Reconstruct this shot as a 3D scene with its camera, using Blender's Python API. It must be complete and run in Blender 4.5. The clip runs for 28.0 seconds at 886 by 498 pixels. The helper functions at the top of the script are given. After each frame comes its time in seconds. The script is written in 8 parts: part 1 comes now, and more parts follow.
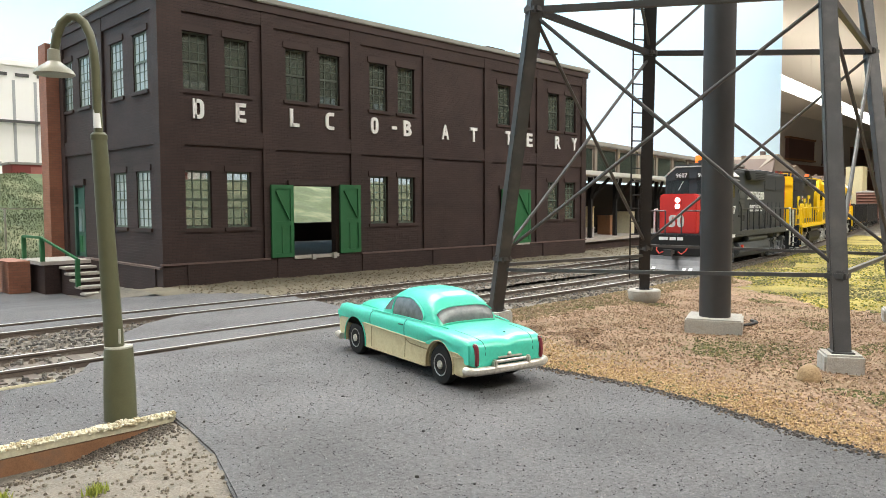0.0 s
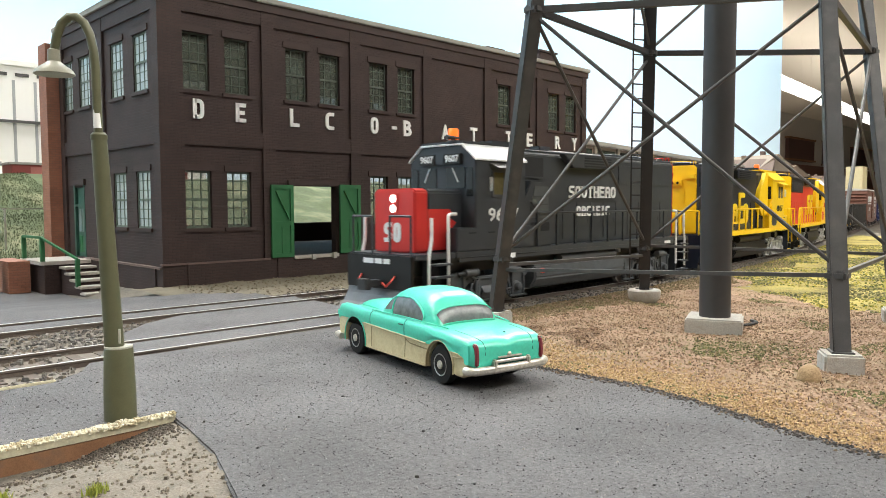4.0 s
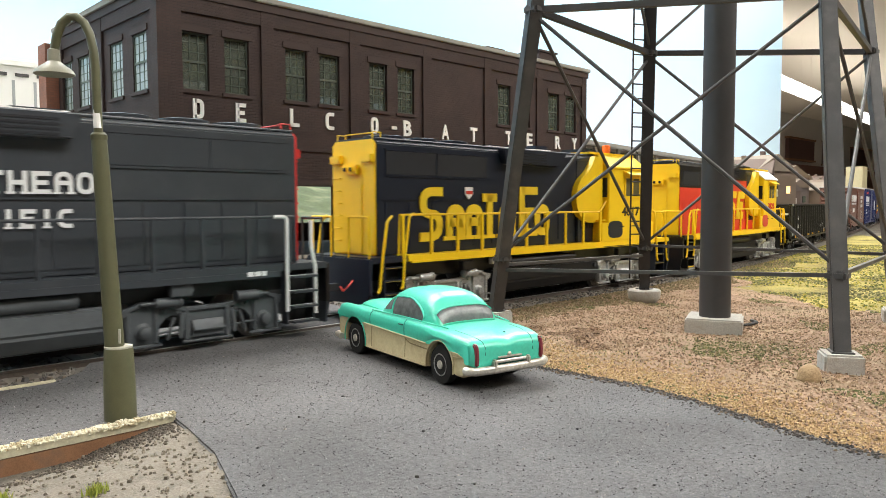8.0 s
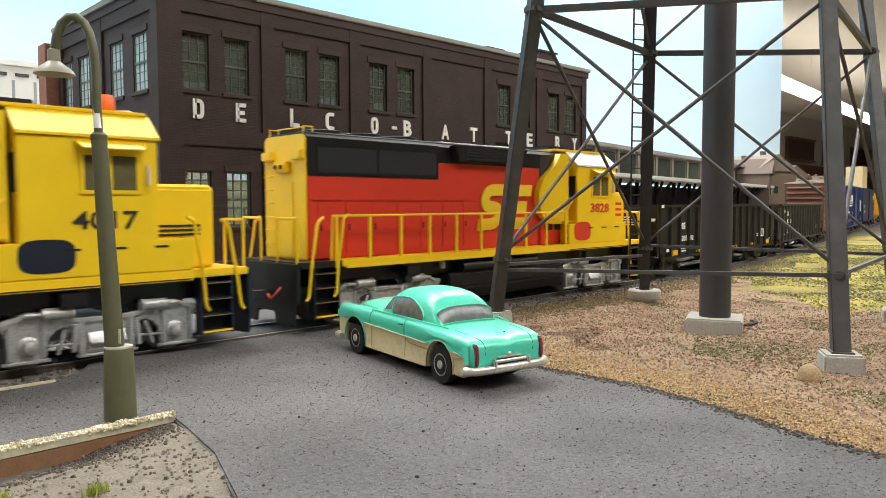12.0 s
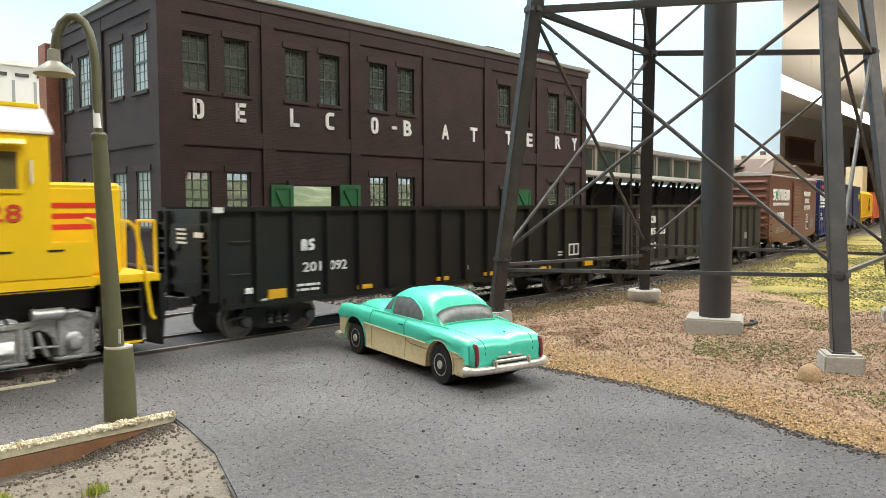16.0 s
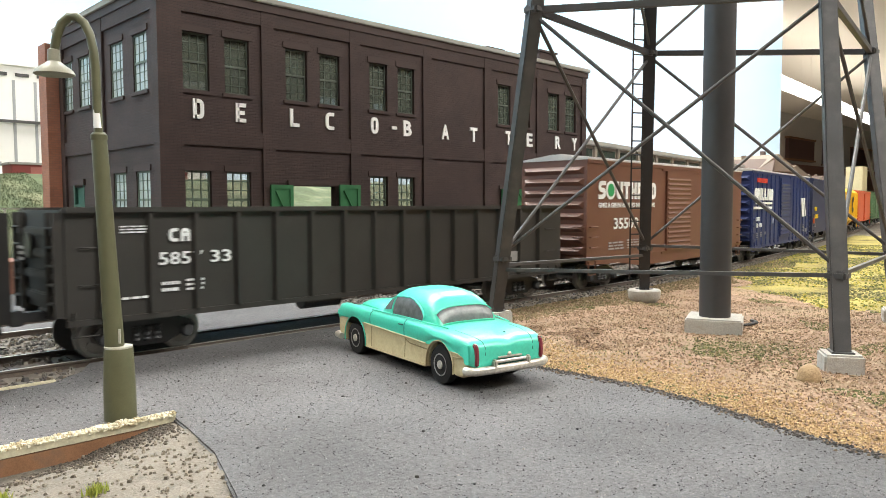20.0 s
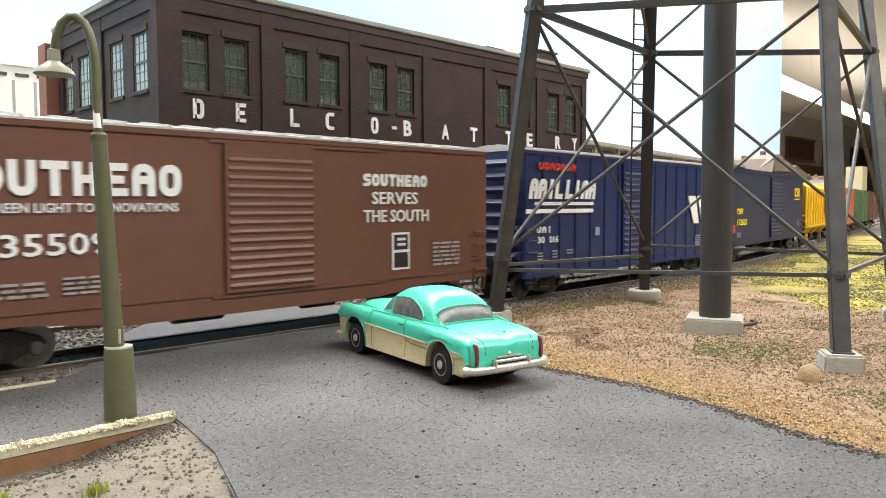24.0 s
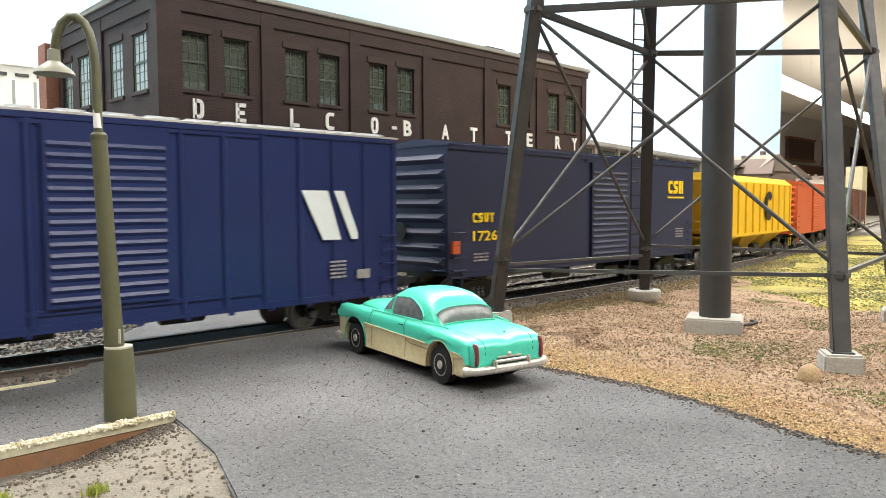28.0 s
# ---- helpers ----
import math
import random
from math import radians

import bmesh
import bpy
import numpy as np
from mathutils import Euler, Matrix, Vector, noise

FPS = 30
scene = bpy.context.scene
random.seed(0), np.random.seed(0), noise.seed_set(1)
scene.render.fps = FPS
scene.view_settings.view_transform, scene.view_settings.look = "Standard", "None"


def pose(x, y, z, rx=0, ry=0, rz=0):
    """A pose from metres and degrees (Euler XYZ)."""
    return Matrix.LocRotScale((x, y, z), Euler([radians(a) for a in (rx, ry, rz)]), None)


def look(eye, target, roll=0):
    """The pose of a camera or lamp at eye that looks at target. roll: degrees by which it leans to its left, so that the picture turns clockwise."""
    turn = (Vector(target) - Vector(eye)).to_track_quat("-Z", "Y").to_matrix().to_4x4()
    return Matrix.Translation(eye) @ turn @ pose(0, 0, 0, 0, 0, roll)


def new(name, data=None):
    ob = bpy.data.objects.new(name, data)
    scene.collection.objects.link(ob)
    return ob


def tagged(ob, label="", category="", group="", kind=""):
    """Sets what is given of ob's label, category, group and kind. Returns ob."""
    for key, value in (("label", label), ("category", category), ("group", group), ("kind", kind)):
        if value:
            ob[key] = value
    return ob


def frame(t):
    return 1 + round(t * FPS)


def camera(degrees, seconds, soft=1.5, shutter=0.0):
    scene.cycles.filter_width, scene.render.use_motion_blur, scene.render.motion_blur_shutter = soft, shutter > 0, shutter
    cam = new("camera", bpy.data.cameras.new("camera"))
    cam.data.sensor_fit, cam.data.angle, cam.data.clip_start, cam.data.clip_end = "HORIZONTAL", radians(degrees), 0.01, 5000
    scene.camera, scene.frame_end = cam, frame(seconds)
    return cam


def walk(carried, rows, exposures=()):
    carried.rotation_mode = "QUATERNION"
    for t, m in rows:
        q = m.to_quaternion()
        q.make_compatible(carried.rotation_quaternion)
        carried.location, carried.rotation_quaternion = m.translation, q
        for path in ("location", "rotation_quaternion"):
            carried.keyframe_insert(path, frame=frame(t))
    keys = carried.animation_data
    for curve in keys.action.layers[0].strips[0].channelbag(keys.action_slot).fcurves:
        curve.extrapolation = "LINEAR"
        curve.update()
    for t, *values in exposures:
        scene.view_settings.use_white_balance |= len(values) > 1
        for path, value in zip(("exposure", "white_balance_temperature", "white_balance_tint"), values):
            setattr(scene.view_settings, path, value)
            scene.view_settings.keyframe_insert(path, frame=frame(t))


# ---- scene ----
# A model railway in 1:87. Lengths are written in full-size metres and
# multiplied by K, so the place stands at the model's true size.
K = 1 / 87.1
EYE = (0.0, 0.0, 3.2249)
AXIS, TILT, LEAN = 45.544, -3.45, -0.207          # heading, pitch and roll in degrees


def M(x, y, z, rz=0.0, rx=0.0, ry=0.0):
    return pose(x * K, y * K, z * K, rx, ry, rz)


a_, t_ = radians(AXIS), radians(TILT)
AIM = (EYE[0] + math.cos(a_) * math.cos(t_), EYE[1] + math.sin(a_) * math.cos(t_), EYE[2] + math.sin(t_))
cam = camera(62.46, 28.0, soft=0.9, shutter=0.5)
STAND = look([v * K for v in EYE], [v * K for v in AIM], LEAN)
walk(cam, [(0.0, STAND), (28.0, STAND)], exposures=[(0.0, 0.01), (3.0, 0.01), (6.0, 0.05), (8.0, 0.01), (10.0, -0.07), (12.0, -0.17), (15.0, -0.13), (17.0, 0.10), (20.0, 0.25), (25.0, 0.19), (28.0, 0.29)])

# ---- world and lamps: a hall with ceiling panels ----
world = bpy.data.worlds.new("hall_air")
scene.world = world
world.use_nodes = True
world.node_tree.nodes["Background"].inputs[0].default_value = (1.0, 0.96, 0.9, 1)
world.node_tree.nodes["Background"].inputs[1].default_value = 0.2


def ceiling_lamp(x, y, z, sx, sy, watts, colour=(1.0, 0.96, 0.9)):
    data = bpy.data.lights.new("ceiling_lamp", "AREA")
    data.shape, data.size, data.size_y, data.energy, data.color = "RECTANGLE", sx, sy, watts, colour
    ob = new("ceiling_lamp", data)
    ob.matrix_world = pose(x, y, z)
    return ob


CEIL = 1.1                                        # ceiling height over the rail, true metres
PANELS = [(0.15, 0.8), (1.6, 0.8), (-1.4, 0.8), (0.2, -0.8), (1.4, -0.75)]
for px, py in PANELS:
    ceiling_lamp(px, py, CEIL - 0.03, 1.2, 0.6, (7.0 if px < -1 else 20.0) if py > 0 else (14.0 if px < 1 else 12.0))
ceiling_lamp(5.9, 1.84, CEIL - 0.40, 3.2, 0.15, 20.0)      # added lamp under the far ceiling panels, brightens the far wall

# ---- materials ----


def mat(name, colour, rough=0.6, metal=0.0, vary=0.12, scale=6.0, bump=0.15, fine=60.0, coat=0.0, dirt=None, dirt_amount=0.4, island=0.0, wide=0.0):
    """A paint or earth with two scales of variation and a fine relief; scales count per full-size metre."""
    m = bpy.data.materials.new(name)
    m.use_nodes = True
    nt = m.node_tree
    N, L = nt.nodes, nt.links
    bs = N["Principled BSDF"]
    bs.inputs["Roughness"].default_value = rough
    bs.inputs["Metallic"].default_value = metal
    bs.inputs["Coat Weight"].default_value = coat
    tc, mp = N.new("ShaderNodeTexCoord"), N.new("ShaderNodeMapping")
    mp.inputs["Scale"].default_value = (1 / K, 1 / K, 1 / K)
    L.new(tc.outputs["Object"], mp.inputs["Vector"])
    big, small = N.new("ShaderNodeTexNoise"), N.new("ShaderNodeTexNoise")
    for tex, sc in ((big, scale), (small, fine)):
        tex.inputs["Scale"].default_value = sc
        tex.inputs["Detail"].default_value = 4
        tex.inputs["Roughness"].default_value = 0.6
        L.new(mp.outputs["Vector"], tex.inputs["Vector"])
    mixn = N.new("ShaderNodeMath")
    mixn.operation = "ADD"
    L.new(big.outputs["Fac"], mixn.inputs[0])
    L.new(small.outputs["Fac"], mixn.inputs[1])
    rmp = N.new("ShaderNodeMapRange")
    rmp.inputs["From Min"].default_value, rmp.inputs["From Max"].default_value = 0.6, 1.4
    rmp.inputs["To Min"].default_value, rmp.inputs["To Max"].default_value = 1 - vary, 1 + vary
    L.new(mixn.outputs[0], rmp.inputs["Value"])
    hsv = N.new("ShaderNodeHueSaturation")
    hsv.inputs["Color"].default_value = (*colour, 1)
    L.new(rmp.outputs["Result"], hsv.inputs["Value"])
    out = hsv.outputs["Color"]
    if dirt:
        mix = N.new("ShaderNodeMix")
        mix.data_type = "RGBA"
        ramp = N.new("ShaderNodeMapRange")
        ramp.inputs["From Min"].default_value, ramp.inputs["From Max"].default_value = 0.5, 0.72
        ramp.inputs["To Max"].default_value = dirt_amount
        L.new(big.outputs["Fac"], ramp.inputs["Value"])
        L.new(ramp.outputs["Result"], mix.inputs["Factor"])
        L.new(out, mix.inputs["A"])
        mix.inputs["B"].default_value = (*dirt, 1)
        out = mix.outputs["Result"]
    if wide:
        far_, wr, h3 = N.new("ShaderNodeTexNoise"), N.new("ShaderNodeMapRange"), N.new("ShaderNodeHueSaturation")
        far_.inputs["Scale"].default_value = 0.45
        far_.inputs["Detail"].default_value = 5
        L.new(mp.outputs["Vector"], far_.inputs["Vector"])
        wr.inputs["From Min"].default_value, wr.inputs["From Max"].default_value = 0.3, 0.7
        wr.inputs["To Min"].default_value, wr.inputs["To Max"].default_value = 1 - wide, 1 + wide
        L.new(far_.outputs["Fac"], wr.inputs["Value"])
        L.new(out, h3.inputs["Color"])
        L.new(wr.outputs["Result"], h3.inputs["Value"])
        out = h3.outputs["Color"]
    if island:
        geo = N.new("ShaderNodeNewGeometry")
        vr = N.new("ShaderNodeMapRange")
        vr.inputs["To Min"].default_value, vr.inputs["To Max"].default_value = 1 - island, 1 + island
        L.new(geo.outputs["Random Per Island"], vr.inputs["Value"])
        h2 = N.new("ShaderNodeHueSaturation")
        L.new(out, h2.inputs["Color"])
        L.new(vr.outputs["Result"], h2.inputs["Value"])
        out = h2.outputs["Color"]
    L.new(out, bs.inputs["Base Color"])
    if bump:
        bp = N.new("ShaderNodeBump")
        bp.inputs["Strength"].default_value = bump
        bp.inputs["Distance"].default_value = 0.02 * K
        L.new(mixn.outputs[0], bp.inputs["Height"])
        L.new(bp.outputs["Normal"], bs.inputs["Normal"])
    return m


def glow(name, colour, strength):
    m = bpy.data.materials.new(name)
    m.use_nodes = True
    bs = m.node_tree.nodes["Principled BSDF"]
    bs.inputs["Base Color"].default_value = (*colour, 1)
    bs.inputs["Emission Color"].default_value = (*colour, 1)
    bs.inputs["Emission Strength"].default_value = strength
    return m


def glass(name, colour=(0.75, 0.8, 0.78), clear=0.75, rough=0.08):
    """Thin model glazing: part clear, part glossy, with a little dust."""
    m = bpy.data.materials.new(name)
    m.use_nodes = True
    nt = m.node_tree
    N, L = nt.nodes, nt.links
    out = N["Material Output"]
    bs = N["Principled BSDF"]
    bs.inputs["Base Color"].default_value = (*colour, 1)
    bs.inputs["Roughness"].default_value = rough
    tr, mx = N.new("ShaderNodeBsdfTransparent"), N.new("ShaderNodeMixShader")
    mx.inputs[0].default_value = clear
    L.new(bs.outputs[0], mx.inputs[1])
    L.new(tr.outputs[0], mx.inputs[2])
    L.new(mx.outputs[0], out.inputs["Surface"])
    return m


def brick_mat(name, colour, joint, strength=0.5):
    """Courses of brick by a brick texture on both wall directions."""
    m = bpy.data.materials.new(name)
    m.use_nodes = True
    nt = m.node_tree
    N, L = nt.nodes, nt.links
    bs = N["Principled BSDF"]
    bs.inputs["Roughness"].default_value = 0.72
    tc, sx = N.new("ShaderNodeTexCoord"), N.new("ShaderNodeSeparateXYZ")
    L.new(tc.outputs["Object"], sx.inputs[0])
    add, cb = N.new("ShaderNodeMath"), N.new("ShaderNodeCombineXYZ")
    L.new(sx.outputs["X"], add.inputs[0])
    L.new(sx.outputs["Y"], add.inputs[1])
    L.new(add.outputs[0], cb.inputs["X"])
    L.new(sx.outputs["Z"], cb.inputs["Y"])
    mp = N.new("ShaderNodeMapping")
    mp.inputs["Scale"].default_value = (1 / K, 1 / K, 1 / K)
    L.new(cb.outputs[0], mp.inputs["Vector"])
    br = N.new("ShaderNodeTexBrick")
    br.inputs["Scale"].default_value = 1.0
    br.inputs["Brick Width"].default_value = 0.34
    br.inputs["Row Height"].default_value = 0.125
    br.inputs["Mortar Size"].default_value = 0.014
    br.inputs["Mortar Smooth"].default_value = 0.4
    br.inputs["Color1"].default_value = (*colour, 1)
    br.inputs["Color2"].default_value = (*[c * 0.86 for c in colour], 1)
    br.inputs["Mortar"].default_value = (*joint, 1)
    L.new(mp.outputs[0], br.inputs["Vector"])
    no = N.new("ShaderNodeTexNoise")
    no.inputs["Scale"].default_value = 0.7
    no.inputs["Detail"].default_value = 6
    L.new(mp.outputs[0], no.inputs["Vector"])
    rm = N.new("ShaderNodeMapRange")
    rm.inputs["From Min"].default_value, rm.inputs["From Max"].default_value = 0.3, 0.7
    rm.inputs["To Min"].default_value, rm.inputs["To Max"].default_value = 0.8, 1.2
    L.new(no.outputs["Fac"], rm.inputs["Value"])
    hs = N.new("ShaderNodeHueSaturation")
    L.new(br.outputs["Color"], hs.inputs["Color"])
    L.new(rm.outputs["Result"], hs.inputs["Value"])
    L.new(hs.outputs["Color"], bs.inputs["Base Color"])
    bp = N.new("ShaderNodeBump")
    bp.invert = True
    bp.inputs["Strength"].default_value = strength
    bp.inputs["Distance"].default_value = 0.03 * K
    L.new(br.outputs["Fac"], bp.inputs["Height"])
    L.new(bp.outputs["Normal"], bs.inputs["Normal"])
    return m


ASPHALT = mat("asphalt", (0.116, 0.114, 0.117), 0.88, vary=0.55, scale=15.0, bump=1.0, fine=48.0, dirt=(0.165, 0.16, 0.155), dirt_amount=0.3, wide=0.22)
DIRT = mat("dirt", (0.185, 0.165, 0.135), 0.95, vary=0.5, scale=3.0, bump=0.9, fine=26.0, dirt=(0.11, 0.095, 0.075), dirt_amount=0.7, wide=0.3)
LITTER = mat("leaf_litter", (0.31, 0.205, 0.135), 0.95, vary=0.4, scale=0.5, bump=0.6, fine=14.0, dirt=(0.20, 0.165, 0.085), dirt_amount=0.8, wide=0.2)
YGRASS = mat("yellow_grass", (0.29, 0.235, 0.055), 0.95, vary=0.6, scale=0.9, bump=0.9, fine=16.0, dirt=(0.10, 0.105, 0.035), dirt_amount=0.95, wide=0.45)
GRASS = mat("green_grass", (0.14, 0.19, 0.06), 0.95, vary=0.3, scale=1.5, fine=12.0, island=0.35)
BALLAST = mat("ballast", (0.145, 0.13, 0.11), 0.95, vary=0.35, scale=5.0, bump=0.8, fine=20.0, island=0.3)
TIE = mat("tie_wood", (0.12, 0.10, 0.085), 0.9, vary=0.3, scale=3.0)
RAIL = mat("rusty_rail", (0.16, 0.13, 0.11), 0.6, 0.3, vary=0.3, scale=2.0)
RAILTOP = mat("polished_railhead", (0.66, 0.65, 0.62), 0.4, 0.35, vary=0.08)
CREAM_EDGE = mat("cream_kerb_edge", (0.62, 0.58, 0.42), 0.9, vary=0.25, scale=3.0, bump=0.7, fine=15.0, dirt=(0.35, 0.3, 0.2))
RUSTWOOD = mat("rusty_timber", (0.24, 0.12, 0.06), 0.9, vary=0.3, scale=2.0, dirt=(0.12, 0.09, 0.07), dirt_amount=0.8)
BRICK = brick_mat("dark_brick", (0.047, 0.0265, 0.0235), (0.033, 0.021, 0.019))
BRICK_ORANGE = brick_mat("orange_brick", (0.34, 0.14, 0.085), (0.25, 0.12, 0.08))
TRIMB = mat("brown_trim", (0.047, 0.0275, 0.0245), 0.7, vary=0.15, scale=1.0, bump=0.1)
ROOFCAP = mat("roof_cap", (0.30, 0.29, 0.27), 0.8, vary=0.2, scale=1.0)
ROOFTAR = mat("roof_tar", (0.09, 0.09, 0.09), 0.9)
CONCRETE = mat("concrete", (0.45, 0.435, 0.40), 0.9, vary=0.25, scale=5.0, bump=0.7, fine=30.0, dirt=(0.30, 0.26, 0.21), dirt_amount=0.75)
STEPSTONE = mat("step_stone", (0.46, 0.42, 0.38), 0.85, vary=0.15, scale=3.0)
SASH = mat("green_grey_sash", (0.10, 0.135, 0.105), 0.6, vary=0.1, scale=3.0)
DARKSASH = mat("dark_green_sash", (0.075, 0.09, 0.072), 0.6, vary=0.15, scale=3.0)
GREEN = mat("green_door_paint", (0.024, 0.145, 0.052), 0.55, vary=0.12, scale=2.0, dirt=(0.04, 0.14, 0.06))
DOORGREEN = mat("dark_green_paint", (0.03, 0.10, 0.075), 0.5)
WHITE = mat("white_paint", (0.90, 0.90, 0.88), 0.6, vary=0.05, bump=0.05)
PIPEM = mat("dark_pipe_paint", (0.045, 0.044, 0.045), 0.55, 0.1, vary=0.25, scale=1.0, bump=0.1, dirt=(0.06, 0.055, 0.05))
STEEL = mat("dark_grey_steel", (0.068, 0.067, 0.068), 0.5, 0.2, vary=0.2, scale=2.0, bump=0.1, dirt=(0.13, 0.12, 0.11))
# Darker copy of the tower steel; the far leg's shade is in this colour.
SHADESTEEL = mat("shaded_steel", (0.03, 0.03, 0.032), 0.5, 0.2, vary=0.2)
OLIVE = mat("olive_lamp_paint", (0.115, 0.115, 0.062), 0.45, 0.1, vary=0.2, scale=3.0, bump=0.1, dirt=(0.06, 0.06, 0.04))
# Near-black that puts the shade of interiors and recesses into the colour.
DARK = mat("shade_black", (0.012, 0.011, 0.011), 0.9)
PANE = glass("window_pane", (0.16, 0.17, 0.13), 0.58, 0.1)
DUSTY = glass("dusty_window_pane", (0.085, 0.10, 0.08), 0.2, 0.14)
# Pale blue base colour carries the bright sky showing in the side windows.
BRIGHTPANE = glass("sky_bright_pane", (0.62, 0.72, 0.72), 0.35, 0.06)
# Smoky glass; the grey mottling paints streaky reflections into it.
CARGLASS = mat("smoky_reflecting_glazing", (0.13, 0.14, 0.14), 0.22, vary=0.5, scale=3.0, fine=9.0, bump=0.02)


def scatter_mat(name, colours, rough=0.9):
    """Loose bits: each island takes one of a few colours."""
    m = bpy.data.materials.new(name)
    m.use_nodes = True
    N, L = m.node_tree.nodes, m.node_tree.links
    bs = N["Principled BSDF"]
    bs.inputs["Roughness"].default_value = rough
    geo, cr = N.new("ShaderNodeNewGeometry"), N.new("ShaderNodeValToRGB")
    cr.color_ramp.interpolation = "CONSTANT"
    els = cr.color_ramp.elements
    while len(els) < len(colours):
        els.new(0.5)
    for i, c in enumerate(colours):
        els[i].position = i / len(colours)
        els[i].color = (*c, 1)
    L.new(geo.outputs["Random Per Island"], cr.inputs[0])
    L.new(cr.outputs[0], bs.inputs["Base Color"])
    return m


LEAVES = scatter_mat("fallen_leaves", [(0.29, 0.19, 0.12), (0.34, 0.225, 0.145), (0.23, 0.15, 0.095), (0.38, 0.265, 0.18), (0.31, 0.21, 0.135), (0.26, 0.185, 0.105), (0.40, 0.30, 0.205), (0.18, 0.12, 0.075)])
MOSSY = scatter_mat("mossy_leaves", [(0.20, 0.165, 0.085), (0.24, 0.19, 0.10), (0.17, 0.14, 0.07), (0.28, 0.21, 0.12), (0.21, 0.15, 0.09)])
UMBER = scatter_mat("damp_leaves", [(0.20, 0.125, 0.075), (0.24, 0.15, 0.09), (0.16, 0.10, 0.06), (0.28, 0.18, 0.11)])
STRAW = scatter_mat("straw_tufts", [(0.36, 0.30, 0.05), (0.28, 0.26, 0.045), (0.18, 0.19, 0.04), (0.34, 0.29, 0.10), (0.09, 0.11, 0.03)])
TUFTS = scatter_mat("green_tufts", [(0.13, 0.135, 0.055), (0.18, 0.17, 0.07), (0.23, 0.21, 0.09), (0.10, 0.10, 0.045)])
GRIT = scatter_mat("loose_grit", [(0.05, 0.05, 0.05), (0.10, 0.10, 0.10), (0.20, 0.195, 0.19), (0.03, 0.03, 0.03), (0.06, 0.06, 0.06), (0.27, 0.265, 0.26)])
STONES = scatter_mat("ballast_stones", [(0.16, 0.148, 0.13), (0.12, 0.112, 0.10), (0.21, 0.19, 0.165), (0.085, 0.08, 0.075), (0.18, 0.15, 0.118)])
SANDY = scatter_mat("sandy_crumbs", [(0.19, 0.165, 0.13), (0.15, 0.125, 0.095), (0.26, 0.225, 0.175), (0.10, 0.085, 0.065)])
HEDGE = scatter_mat("hedge_leaves", [(0.06, 0.08, 0.036), (0.07, 0.092, 0.042), (0.082, 0.098, 0.05), (0.052, 0.07, 0.032)])
STRIP = mat("olive_earth", (0.20, 0.175, 0.125), 0.95, vary=0.4, scale=1.2, bump=0.7, fine=14.0, dirt=(0.13, 0.115, 0.08), dirt_amount=0.8)

# ---- mesh helpers ----


